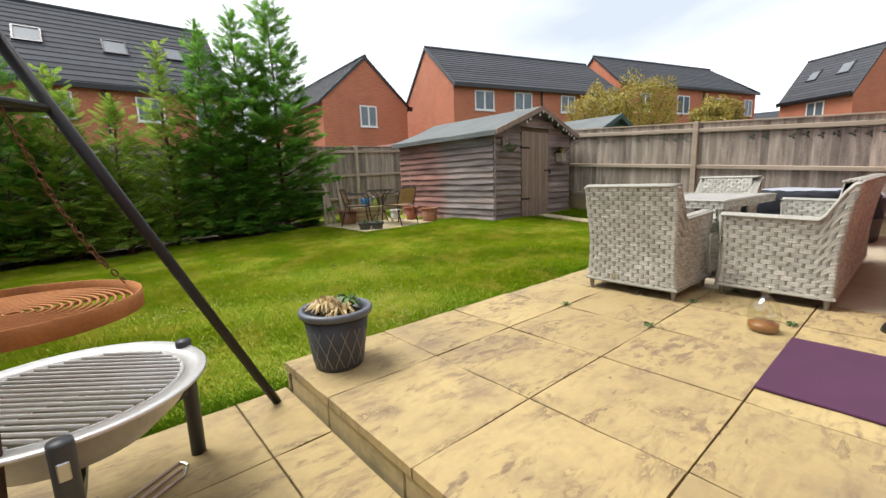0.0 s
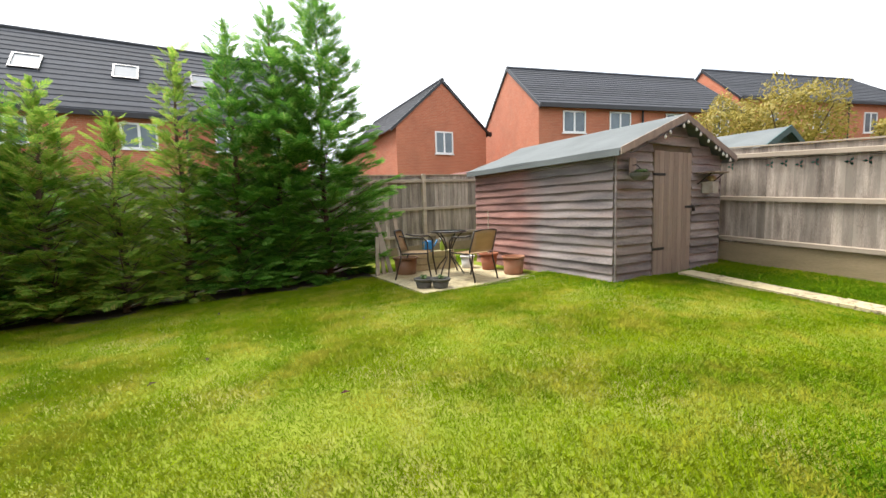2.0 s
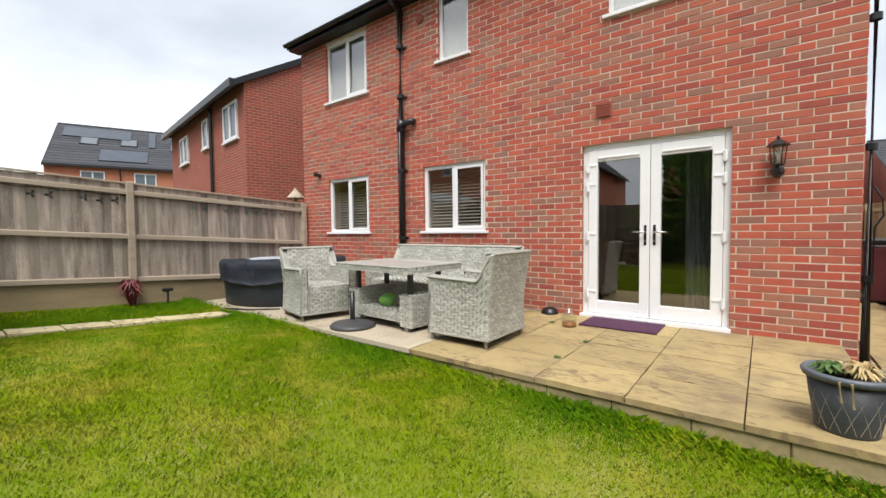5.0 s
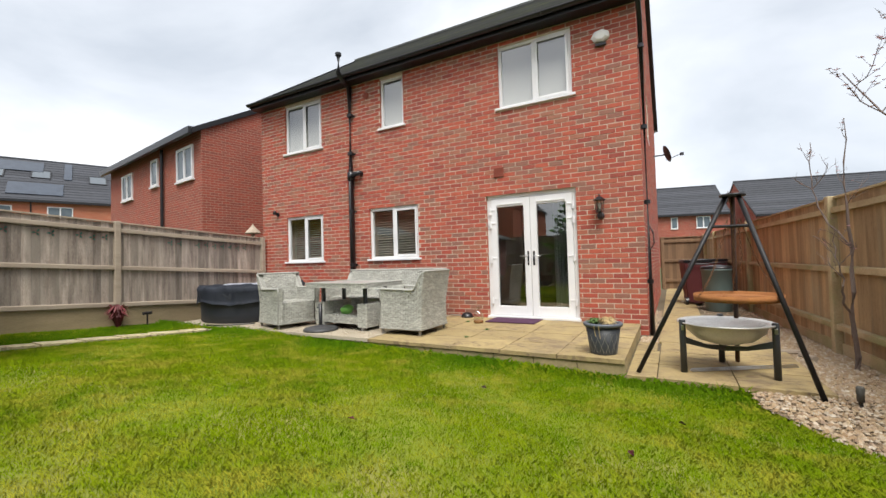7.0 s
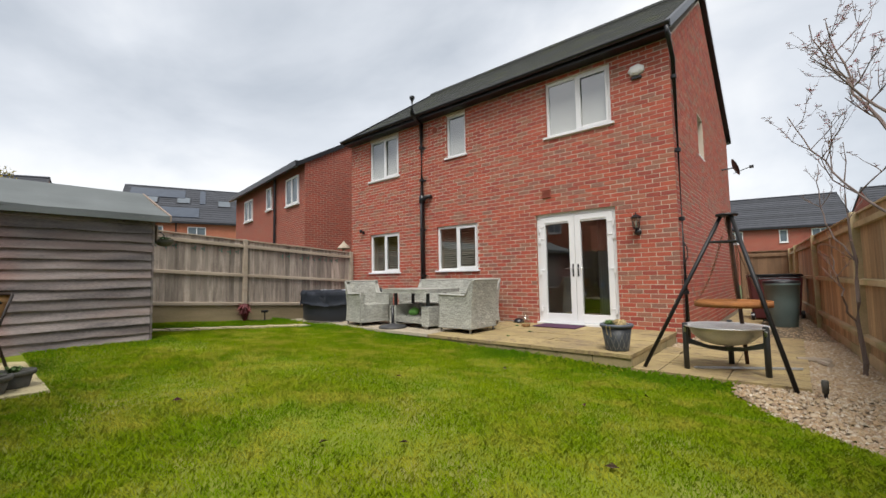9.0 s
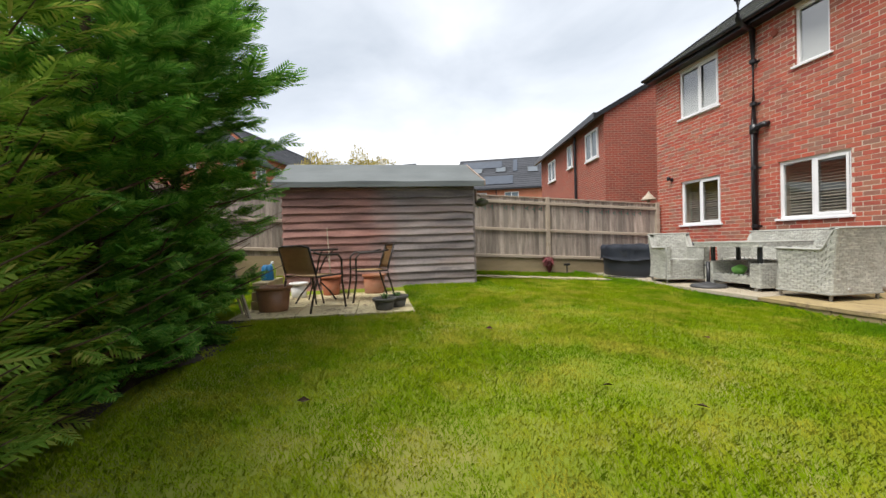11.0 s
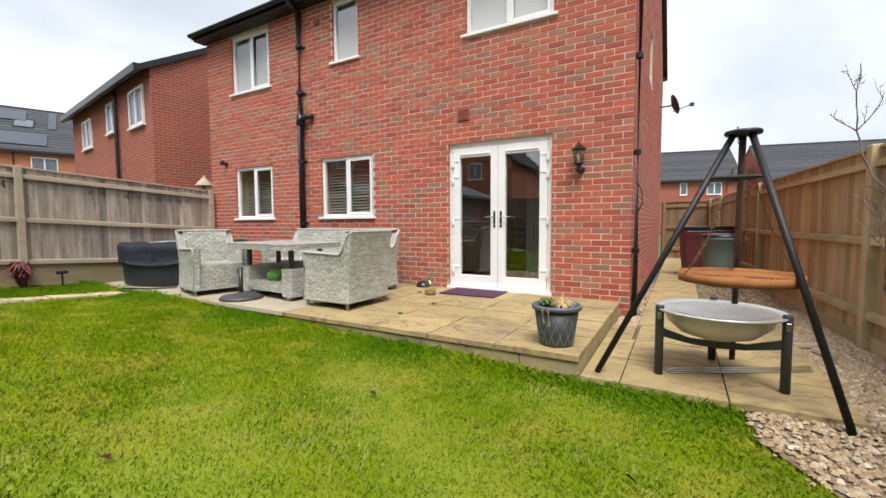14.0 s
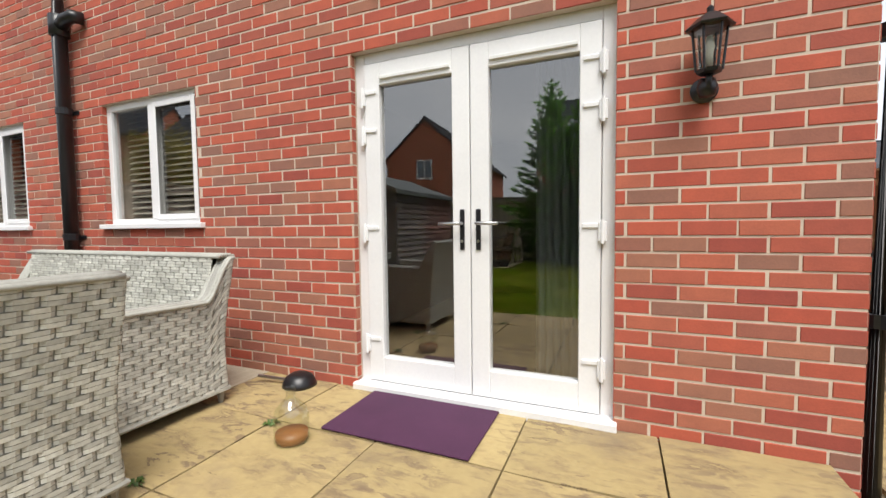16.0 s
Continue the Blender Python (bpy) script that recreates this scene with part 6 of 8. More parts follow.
for i in range(20):
    s = -0.295 + 0.59 * i / 19
    h_ = math.sqrt(0.315 ** 2 - s ** 2)
    bm = blank()
    tube(bm, ((-h_ * 0.76 + s * 0.65, h_ * 0.65 + s * 0.76, 0.467), (h_ * 0.76 + s * 0.65, -h_ * 0.65 + s * 0.76, 0.467)), 0.006, 6)
    part("grill_bar", bm, BOWL_STEEL, grill)
for lx, ly in ((0.352, 0.15), (-0.36, 0.145), (0.0, -0.41)):
    bm = blank()
    lathe(bm, [(0.0, 0.0), (0.028, 0.0), (0.028, 0.49), (0.026, 0.497), (0.0, 0.5)], 16, (lx, ly, 0))
    leg = part("leg", bm, LEG_GREY, pit, smooth=True)
    bm = blank()
    box(bm, lx - 0.013, lx + 0.013, ly - 0.031, ly + 0.031, 0.40, 0.45, 0.003)
    part("label_plate", bm, STEEL, leg)
    bm = blank()
    d_ = Vector((-lx, -ly, 0)).normalized()
    n_ = Vector((-d_.y, d_.x, 0)) * 0.02
    r_ = math.hypot(lx, ly)
    v = []
    for q, za, zb in ((0.02, 0.275, 0.335), (r_ * 0.55, 0.225, 0.262), (r_ - 0.005, 0.20, 0.245)):
        p_ = Vector((lx, ly, 0)) + d_ * q
        v.append([bm.verts.new(p_ + o_ + Vector((0, 0, z_))) for o_, z_ in ((n_, za), (-n_, za), (-n_, zb), (n_, zb))])
    for a, b in zip(v, v[1:]):
        for k in range(4):
            bm.faces.new((a[k], a[(k + 1) % 4], b[(k + 1) % 4], b[k]))
    bm.faces.new(v[0][::-1]), bm.faces.new(v[-1])
    part("brace", bm, LEG_GREY, pit)
rods = thing("grill_tool", "loose thin steel grill rods lying under the fire pit", "grill rods", pose(fx, fy, 0))
bm = blank()
for s in (0.0, 0.05, 0.1):
    tube(bm, ((-0.62, -0.52 + s, 0.006), (0.28, 0.02 + s, 0.006)), 0.005, 5)
tube(bm, ((0.28, 0.02, 0.006), (0.30, 0.08, 0.006), (0.28, 0.12, 0.006)), 0.005, 5)
part("rod_frame", bm, STEEL, rods)

tripod = thing("cooking_tripod", "tall black iron tripod over the fire pit", "tripod")
apex = Vector((-0.84, 2.02, 1.655))
feet = [Vector((-0.005, 2.215, 0.0)), Vector((-1.32, 2.44, -0.045)), Vector((-0.885, 1.40, 0.0))]
ring_pts = []
for f in feet:
    d = (f - apex).normalized()
    side = apex + (Vector((f.x, f.y, apex.z)) - apex).normalized() * 0.05
    bm = blank()
    tube(bm, (f, side), 0.0205, 10)
    part("leg", bm, RUSTY_IRON if f is feet[2] else IRON, tripod, smooth=True)
    ring_pts.append(side + (f - side) * 0.17)
for a, b in zip(ring_pts, ring_pts[1:] + ring_pts[:1]):
    bm = blank()
    tube(bm, (a, b), 0.013, 8)
    part("cross_bar", bm, IRON, tripod)
bm = blank()
lathe(bm, [(0.0, -0.012), (0.10, -0.012), (0.105, 0.0), (0.10, 0.012), (0.0, 0.012)], 20, tuple(apex))
part("top_plate", bm, IRON, tripod)
GZ = 0.72
grate = thing("hanging_grill", "round rusty grill hung on chains from the tripod", "hanging grill", pose(apex.x, apex.y, GZ))
bm = blank()
lathe(bm, [(0.338, -0.028), (0.343, -0.028), (0.343, 0.03), (0.338, 0.03), (0.338, -0.028)], 56)
part("hoop", bm, RUST, grate, smooth=True)
for i in range(1, 14):
    r_ = 0.335 * i / 14
    bm = blank()
    tube(bm, [(r_ * math.cos(a), r_ * math.sin(a), 0.0) for a in np.linspace(0, 2 * math.pi, 37)], 0.0052, 5, caps=False)
    part("grill_ring", bm, RUST, grate, smooth=True)
for a in (0.4, 0.4 + math.pi / 2):
    bm = blank()
    tube(bm, ((0.338 * math.cos(a), 0.338 * math.sin(a), -0.010), (-0.338 * math.cos(a), -0.338 * math.sin(a), -0.010)), 0.006, 6)
    part("cross_rod", bm, RUST, grate)
CHAIN = material("rusted_chain", (0.22, 0.11, 0.05), (0.10, 0.055, 0.03), 0.7, 9, 80, 0.2, metal=0.5)


def chain_line(pts, parent, link=0.034):
    """Links along a slack line, each turned a quarter from the last."""
    bm_ = blank()
    pts = [Vector(p) for p in pts]
    seg = []
    for a, b in zip(pts, pts[1:]):
        k_ = max(1, int((b - a).length / (link * 0.72)))
        seg += [(a.lerp(b, i / k_), (b - a).normalized()) for i in range(k_)]
    for i, (p, d) in enumerate(seg):
        s_ = d.cross(Vector((0.3, 0.2, 1) if i % 2 else (1, -0.4, 0.1))).normalized()
        if i % 2:
            s_ = d.cross(s_).normalized()
        loop = [p + d * (link / 2) * math.cos(a) + s_ * link * 0.27 * math.sin(a) for a in np.linspace(0, 2 * math.pi, 9)]
        tube(bm_, loop, 0.0032, 4, caps=False)
    return part("chain", bm_, CHAIN, parent)


for k, a in enumerate((0.5, 0.5 + 2.09, 0.5 + 4.19)):
    e = Vector((0.34 * math.cos(a), 0.34 * math.sin(a), 0.03))
    hook = Vector((0.0, 0.0, 1.45 - GZ)) + Vector((math.cos(a), math.sin(a), 0)) * 0.05
    pts = [e.lerp(hook, f) - Vector((0, 0, 0.10 * math.sin(math.pi * f))) for f in np.linspace(0, 1, 12)]
    chain_line(pts, grate)
chain_line([(-0.05, -0.10, 1.42 - GZ), (-0.06, -0.12, 1.1 - GZ), (-0.05, -0.13, 0.93 - GZ)], grate)
chain_line([(0.03, 0.0, 1.68 - GZ), (0.0, -0.02, 1.45 - GZ)], grate)

# ==== on the house wall ====
lampo = thing("wall_lantern", "black coach lantern with clear glass on the brick wall", "wall lamp", pose(0.585, 0.0, 1.86))
bm = blank()
lathe(bm, [(0.0, 0.0), (0.055, 0.0), (0.055, 0.012), (0.03, 0.03), (0.0, 0.03)], 18)
part("back_plate", bm, BLACK_PLASTIC, lampo, at=pose(0, 0.007, -0.12, -90, 0, 0))
bm = blank()
tube(bm, [(0, 0.02, -0.12), (0, 0.07, -0.15), (0, 0.115, -0.13), (0, 0.12, -0.075)], 0.013, 8)
lathe(bm, [(0.0, -0.17), (0.03, -0.165), (0.04, -0.13), (0.03, -0.095), (0.0, -0.09)], 14, (0, 0.085, 0))
part("arm_and_sensor", bm, BLACK_PLASTIC, lampo, smooth=True)
bm = blank()
lathe(bm, [(0.0, -0.085), (0.045, -0.08), (0.05, -0.065), (0.0, -0.065)], 6, (0, 0.12, 0))
part("lantern_foot", bm, BLACK_PLASTIC, lampo)
bm = blank()
lathe(bm, [(0.088, 0.10), (0.092, 0.108), (0.045, 0.15), (0.02, 0.165), (0.0, 0.17)], 6, (0, 0.12, 0))
lathe(bm, [(0.0, 0.10), (0.088, 0.10)], 6, (0, 0.12, 0))
part("cap", bm, BLACK_PLASTIC, lampo)
bm = blank()
lathe(bm, [(0.0, 0.165), (0.012, 0.168), (0.014, 0.185), (0.0, 0.2)], 10, (0, 0.12, 0))
part("finial", bm, BLACK_PLASTIC, lampo)
for i in range(6):
    a = 2 * math.pi * i / 6
    bm = blank()
    tube(bm, ((0.048 * math.cos(a), 0.12 + 0.048 * math.sin(a), -0.07), (0.064 * math.cos(a), 0.12 + 0.064 * math.sin(a), 0.10)), 0.0055, 6)
    part("glazing_bar", bm, BLACK_PLASTIC, lampo)
bm = blank()
lathe(bm, [(0.046, -0.065), (0.062, 0.10)], 6, (0, 0.12, 0))
part("lantern_glass", bm, CLEAR_GLASS, lampo)
bm = blank()
lathe(bm, [(0.0, -0.06), (0.014, -0.06), (0.014, 0.0), (0.02, 0.03), (0.012, 0.07), (0.0, 0.075)], 12, (0, 0.12, 0))
part("bulb", bm, LIGHT_BULB, lampo, smooth=True)


def pipe_run(name, label, pts, r_, clips, extra=()):
    p = thing(name, label, "drainpipe")
    bm_ = blank()
    tube(bm_, pts, r_, 14)
    part("pipe", bm_, BLACK_PLASTIC, p, smooth=True)
    for c in clips:
        bm_ = blank()
        lathe(bm_, [(r_, -0.03), (r_ + 0.007, -0.028), (r_ + 0.007, 0.028), (r_, 0.03)], 14, (c[0], c[1], c[2]))
        if c[1] > 0:
            box(bm_, c[0] - r_ - 0.025, c[0] + r_ + 0.025, 0.006, 0.014, c[2] - 0.015, c[2] + 0.015)
        else:
            box(bm_, c[0] + r_ * 0.8, 0.004, c[1] - 0.02, c[1] + 0.02, c[2] - 0.015, c[2] + 0.015)
        part("clip", bm_, BLACK_PLASTIC, p)
    return p


soil = pipe_run("soil_pipe", "black plastic soil pipe with a side branch", ((5.42, 0.08, -0.05), (5.42, 0.08, 2.85), (5.42, 0.08, 4.78), (5.42, 0.30, 4.90), (5.42, 0.38, 4.98), (5.42, 0.38, 5.38)), 0.055,
                [(5.42, 0.08, z) for z in (1.1, 2.2, 3.4, 4.2)])
bm = blank()
lathe(bm, [(0.055, -0.09), (0.072, -0.085), (0.072, 0.085), (0.055, 0.09)], 16, (5.42, 0.08, 2.93))
part("collar", bm, BLACK_PLASTIC, soil, smooth=True)
bm = blank()
tube(bm, ((5.42, 0.08, 2.90), (5.30, 0.09, 2.96), (5.20, 0.085, 2.97), (5.18, 0.02, 2.97)), 0.052, 12)
part("branch", bm, BLACK_PLASTIC, soil, smooth=True)
bm = blank()
lathe(bm, [(0.05, 0.0), (0.062, 0.01), (0.062, 0.06), (0.05, 0.07)], 14, (5.42, 0.38, 5.33))
part("vent_cowl", bm, BLACK_PLASTIC, soil)
down = pipe_run("downpipe", "black rainwater downpipe at the house corner", ((-0.05, 0.30, 4.9), (-0.05, 0.27, 4.78), (-0.05, -0.045, 4.5), (-0.05, -0.045, -0.06)), 0.036, [(-0.05, -0.045, z) for z in (0.75, 1.9, 3.0, 4.2)])
bm = blank()
tube(bm, ((-0.06, 0.05, 1.55), (-0.11, 0.06, 1.45), (-0.12, 0.06, 1.3), (-0.07, 0.06, 1.2), (-0.065, 0.05, 0.7)), 0.009, 6)
part("cable", bm, BLACK_PLASTIC, down)
alarm = thing("alarm_box", "white and black burglar alarm box under the eaves", "alarm box", pose(0.49, 0.008, 4.47))
bm = blank()
lathe(bm, [(0.0, 0.07), (0.08, 0.065), (0.13, 0.035), (0.14, 0.0), (0.0, 0.0)], 7)
part("cover", bm, WHITE_PAINT, alarm, at=pose(0, 0, 0.0, -90, 0, 0) @ Matrix.Diagonal((1, 0.75, 1, 1)))
bm = blank()
box(bm, -0.08, 0.08, 0.0, 0.035, -0.15, -0.105, 0.006)
part("base_strip", bm, BLACK_PLASTIC, alarm)
VENT_RED = material("red_clay_vent", (0.30, 0.075, 0.045), (0.22, 0.055, 0.035), 0.85, 5, 60, 0.2)
airb = thing("air_vent", "square red clay air vent above the french doors", "air vent", pose(2.20, 0.008, 2.615))
bm = blank()
box(bm, -0.09, 0.09, 0.0, 0.016, -0.085, 0.085, 0.004)
part("plate", bm, VENT_RED, airb)
for k in range(5):
    bm = blank()
    box(bm, -0.075, 0.075, 0.016, 0.022, -0.07 + k * 0.031, -0.055 + k * 0.031)
    part("slat", bm, VENT_RED, airb)
rv = thing("extractor_vent", "small round terracotta extractor vent near the eaves", "extractor vent", pose(5.04, 0.008, 4.56))
bm = blank()
lathe(bm, [(0.0, 0.03), (0.04, 0.03), (0.065, 0.018), (0.07, 0.0)], 16)
part("cowl", bm, VENT_RED, rv, at=pose(0, 0, 0, -90, 0, 0))
flood = thing("security_light", "small black security lamp on the brick wall", "security lamp", pose(7.73, 0.008, 2.33))
bm = blank()
box(bm, -0.045, 0.045, 0.0, 0.02, -0.04, 0.04, 0.004)
part("plate", bm, BLACK_PLASTIC, flood)
bm = blank()
tube(bm, ((0, 0.02, 0.0), (0, 0.07, 0.02)), 0.014, 8)
lathe(bm, [(0.0, -0.05), (0.035, -0.04), (0.045, 0.02), (0.03, 0.05), (0.0, 0.055)], 12, (0, 0.1, 0.02))
part("head", bm, BLACK_PLASTIC, flood, smooth=True)
dish = thing("satellite_dish", "grey satellite dish on the side wall", "satellite dish", pose(0.0, -5.7, 3.75))
bm = blank()
lathe(bm, [(0.0, 0.0), (0.12, 0.012), (0.22, 0.045), (0.225, 0.05), (0.12, 0.02), (0.0, 0.008)], 24)
part("reflector", bm, LEG_GREY, dish, at=pose(-0.28, 0.05, 0.0, 0, -70, 15), smooth=True)
bm = blank()
tube(bm, ((-0.005, 0, 0), (-0.2, 0, 0), (-0.28, 0.05, 0.0)), 0.018, 8)
tube(bm, ((-0.28, 0.05, -0.15), (-0.62, 0.1, -0.05)), 0.009, 6)
box(bm, -0.70, -0.61, 0.06, 0.13, -0.08, -0.01, 0.006)
part("mount_arm", bm, LEG_GREY, dish)

# ==== down the side path ====
BIN_GREEN = material("grey_green_bin_plastic", (0.14, 0.20, 0.195), (0.11, 0.16, 0.155), 0.5, 4, 60, 0.1)
BIN_RED = material("maroon_bin_plastic", (0.12, 0.03, 0.032), (0.08, 0.02, 0.022), 0.45, 4, 60, 0.1)
butt = thing("water_butt", "grey-green tapered plastic water butt with a black lid", "water butt", pose(-1.12, -3.3, -0.03))
bm = blank()
lathe(bm, [(0.0, 0.0), (0.215, 0.0), (0.225, 0.02), (0.262, 0.42), (0.268, 0.45), (0.285, 0.80), (0.298, 0.81), (0.298, 0.85), (0.27, 0.85), (0.26, 0.8)], 36)
part("barrel", bm, BIN_GREEN, butt, smooth=True)
bm = blank()
lathe(bm, [(0.30, 0.845), (0.305, 0.86), (0.28, 0.895), (0.10, 0.915), (0.0, 0.915)], 36)
part("lid", bm, BLACK_PLASTIC, butt, "black lid", True)


def wheelie(at, label, mt):
    b = thing("wheelie_bin", label, "wheelie bin", at)
    bm_ = blank()
    lo = [bm_.verts.new(p) for p in ((-0.2, -0.22, 0.05), (0.2, -0.22, 0.05), (0.2, 0.22, 0.05), (-0.2, 0.22, 0.05))]
    hi = [bm_.verts.new(p) for p in ((-0.27, -0.30, 0.95), (0.27, -0.30, 0.95), (0.27, 0.34, 0.95), (-0.27, 0.34, 0.95))]
    bm_.faces.new(lo[::-1]), bm_.faces.new(hi)
    for i in range(4):
        bm_.faces.new((lo[i], lo[(i + 1) % 4], hi[(i + 1) % 4], hi[i]))
    bmesh.ops.bevel(bm_, geom=bm_.edges[:], offset=0.025, segments=2, affect="EDGES")
    part("body", bm_, mt, b)
    bm_ = blank()
    v = box(bm_, -0.285, 0.285, -0.30, 0.36, 0.952, 0.99)
    for q in v:
        if q.co.z > 0.97:
            q.co.x *= 0.9
            q.co.z += 0.02
    bmesh.ops.bevel(bm_, geom=bm_.edges[:], offset=0.012, segments=2, affect="EDGES")
    part("lid", bm_, BLACK_PLASTIC if mt is BIN_RED else mt, b, "dark lid")
    for sx in (-1, 1):
        bm_ = blank()
        tube(bm_, ((sx * 0.2, -0.22, 0.09), (sx * 0.26, -0.22, 0.09)), 0.09, 16)
        part("wheel", bm_, BLACK_PLASTIC, b)
    bm_ = blank()
    tube(bm_, ((-0.2, -0.36, 0.92), (0.2, -0.36, 0.92)), 0.014, 8)
    part("handle", bm_, BLACK_PLASTIC, b)
    return b


wheelie(pose(-0.78, -4.35, -0.02, 0, 0, 188), "maroon wheelie bin with a dark lid beside the path", BIN_RED)
wheelie(pose(-1.16, -5.3, -0.02, 0, 0, 190), "dark maroon wheelie bin further down the path", BIN_RED)
for x, y, ln, a in ((-1.62, 0.62, 0.32, 0.3), (-1.52, 0.78, 0.2, 2.0)):
    bm = blank()
    tube(bm, ((0, 0, 0.035), (ln * math.cos(a), ln * math.sin(a), 0.035)), 0.032, 8)
    tagged(part("log", bm, FENCE_RAIL, at=pose(x, y, -0.045)), "short weathered log lying on the gravel", "log")
for x, y in ((-1.50, 2.50),):
    st = thing("path_light", "small dark garden stake light at the paving edge", "stake light", pose(x, y, -0.05))
    bm = blank()
    tube(bm, ((0, 0, 0.0), (0, 0, 0.06)), 0.014, 8)
    part("stake", bm, BLACK_PLASTIC, st)
    bm = blank()
    lathe(bm, [(0.0, 0.06), (0.022, 0.06), (0.026, 0.16), (0.02, 0.17), (0.0, 0.172)], 12)
    part("head", bm, GREY_POT, st, smooth=True)

# ==== by the fence ====
LEAF_RED = material("dark_red_leaf", (0.17, 0.03, 0.035), (0.09, 0.018, 0.022), 0.6, 8, 60, 0.1, vary=0.3)
cord = thing("red_plant", "dark red spiky plant at the foot of the fence", "plant", pose(7.98, 3.13, ground_z(7.98, 3.13)))
bm = blank()
leaf_tuft(bm, 80, (0, 0, 0), 0.26, 0.42, random.Random(4), 0.018, 0.25)
part("leaves", bm, LEAF_RED, cord)
tap = thing("garden_spike_light", "small black twin spike light by the fence", "spike light", pose(8.02, 2.66, ground_z(8.0, 2.66)))
bm = blank()
tube(bm, ((0, 0, -0.02), (0, 0, 0.26)), 0.014, 8)
tube(bm, ((0, -0.07, 0.24), (0, 0.07, 0.24)), 0.028, 10)
part("stem", bm, BLACK_PLASTIC, tap)
LEAF_TEAL = material("teal_plastic_leaf", (0.04, 0.34, 0.22), (0.03, 0.24, 0.16), 0.5, 9, 60, 0.1)
deco = thing("string_lights", "string of small teal leaf lights along the grey fence", "string lights")
bm = blank()
pts = []
for i in range(60):
    y = 0.5 + 5.2 * i / 59
    pts.append((8.168, y, 1.595 + 0.058 * y + 0.012 * math.sin(i * 1.3)))
tube(bm, pts, 0.004, 4)
part("cable", bm, BLACK_PLASTIC, deco)
for i in range(1, 60, 2):
    if random.random() < 0.62:
        x, y, z = pts[i]
        bm = blank()
        for a in (0, 2.1, 4.2):
            v = [bm.verts.new((x - 0.006, y + r_ * math.cos(a + o), z - 0.09 + r_ * math.sin(a + o))) for r_, o in ((0.0, 0), (0.034, -0.5), (0.062, 0), (0.034, 0.5))]
            bm.faces.new(v)
        bmesh.ops.solidify(bm, geom=bm.faces[:], thickness=0.004)
        part("leaf_light", bm, LEAF_TEAL, deco)
birdt = thing("bird_table", "neighbour's small wooden bird table roof beyond the fence", "bird table", pose(9.0, -0.25, 0))
bm = blank()
lathe(bm, [(0.0, 2.22), (0.05, 2.14), (0.2, 1.98), (0.19, 1.96), (0.0, 1.98)], 8)
part("roof", bm, FENCE_RAIL, birdt)
bm = blank()
tube(bm, ((0, 0, -0.14), (0, 0, 1.97)), 0.04, 8)
part("pole", bm, FENCE_RAIL, birdt)

# stepping slabs to the shed door
stepping = tagged(new("stepping_path"), "line of pale paving slabs sunk in the lawn", "path", kind="structure")
for i in range(7):
    f = i / 7
    x, y = 6.40 + 0.20 * f, 2.40 + 3.03 * f
    ob = lay_slab(0, 0.34, 0, 0.43, 0.0, stepping, SLAB_CREAM, 0.04)
    ob.matrix_basis = Matrix.Translation((x, y, ground_z(x, y) + 0.006)) @ Matrix.Rotation(radians(1.3), 4, "X") @ Matrix.Rotation(math.atan(0.066), 4, "X")

# ==== corner patio furniture ====
SLING = material("tan_woven_sling", (0.44, 0.29, 0.14), (0.32, 0.20, 0.095), 0.75, 6, 140, 0.4, stretch=(1, 1, 3))
FRAME_BROWN = material("dark_bronze_frame", (0.05, 0.04, 0.034), (0.035, 0.028, 0.024), 0.4, 5, 60, 0.05, metal=0.5)
cz = 0.205


def bistro_chair(at):
    c = thing("bistro_chair", "tan woven bistro chair with a dark metal frame", "chair", at, "bistro set")
    for sx in (-0.25, 0.25):
        bm_ = blank()
        tube(bm_, [(sx, 0.27, 0.0), (sx, 0.22, 0.30), (sx, 0.22, 0.58), (sx, 0.16, 0.645), (sx, -0.10, 0.65), (sx * 0.98, -0.22, 0.68)], 0.0125, 8)
        part("front_leg", bm_, FRAME_BROWN, c, smooth=True)
        bm_ = blank()
        tube(bm_, [(sx, -0.30, 0.0), (sx, -0.20, 0.34), (sx, -0.20, 0.44), (sx * 0.96, -0.29, 0.74)], 0.0125, 8)
        part("rear_leg", bm_, FRAME_BROWN, c, smooth=True)
        bm_ = blank()
        tube(bm_, [(sx, 0.22, 0.41), (sx, -0.20, 0.40)], 0.0115, 8)
        part("seat_rail", bm_, FRAME_BROWN, c)
    bm_ = blank()
    tube(bm_, [(0.24, -0.29, 0.74), (0.15, -0.31, 0.755), (-0.15, -0.31, 0.755), (-0.24, -0.29, 0.74)], 0.0125, 8)
    part("top_bar", bm_, FRAME_BROWN, c, smooth=True)
    bm_ = blank()
    g = [[bm_.verts.new((-0.24 + 0.48 * i / 6, 0.22 - 0.42 * j / 6, 0.412 - 0.03 * math.sin(math.pi * i / 6) * math.sin(math.pi * j / 6))) for j in range(7)] for i in range(7)]
    for i in range(6):
        for j in range(6):
            bm_.faces.new((g[i][j], g[i + 1][j], g[i + 1][j + 1], g[i][j + 1]))
    bmesh.ops.solidify(bm_, geom=bm_.faces[:], thickness=0.008)
    part("seat", bm_, SLING, c, smooth=True)
    bm_ = blank()
    g = [[bm_.verts.new((-0.235 + 0.47 * i / 6, -0.20 - 0.10 * j / 6 - 0.03 * math.sin(math.pi * i / 6), 0.43 + 0.32 * j / 6)) for j in range(7)] for i in range(7)]
    for i in range(6):
        for j in range(6):
            bm_.faces.new((g[i][j], g[i + 1][j], g[i + 1][j + 1], g[i][j + 1]))
    bmesh.ops.solidify(bm_, geom=bm_.faces[:], thickness=0.008)
    part("backrest", bm_, SLING, c, smooth=True)
    return c


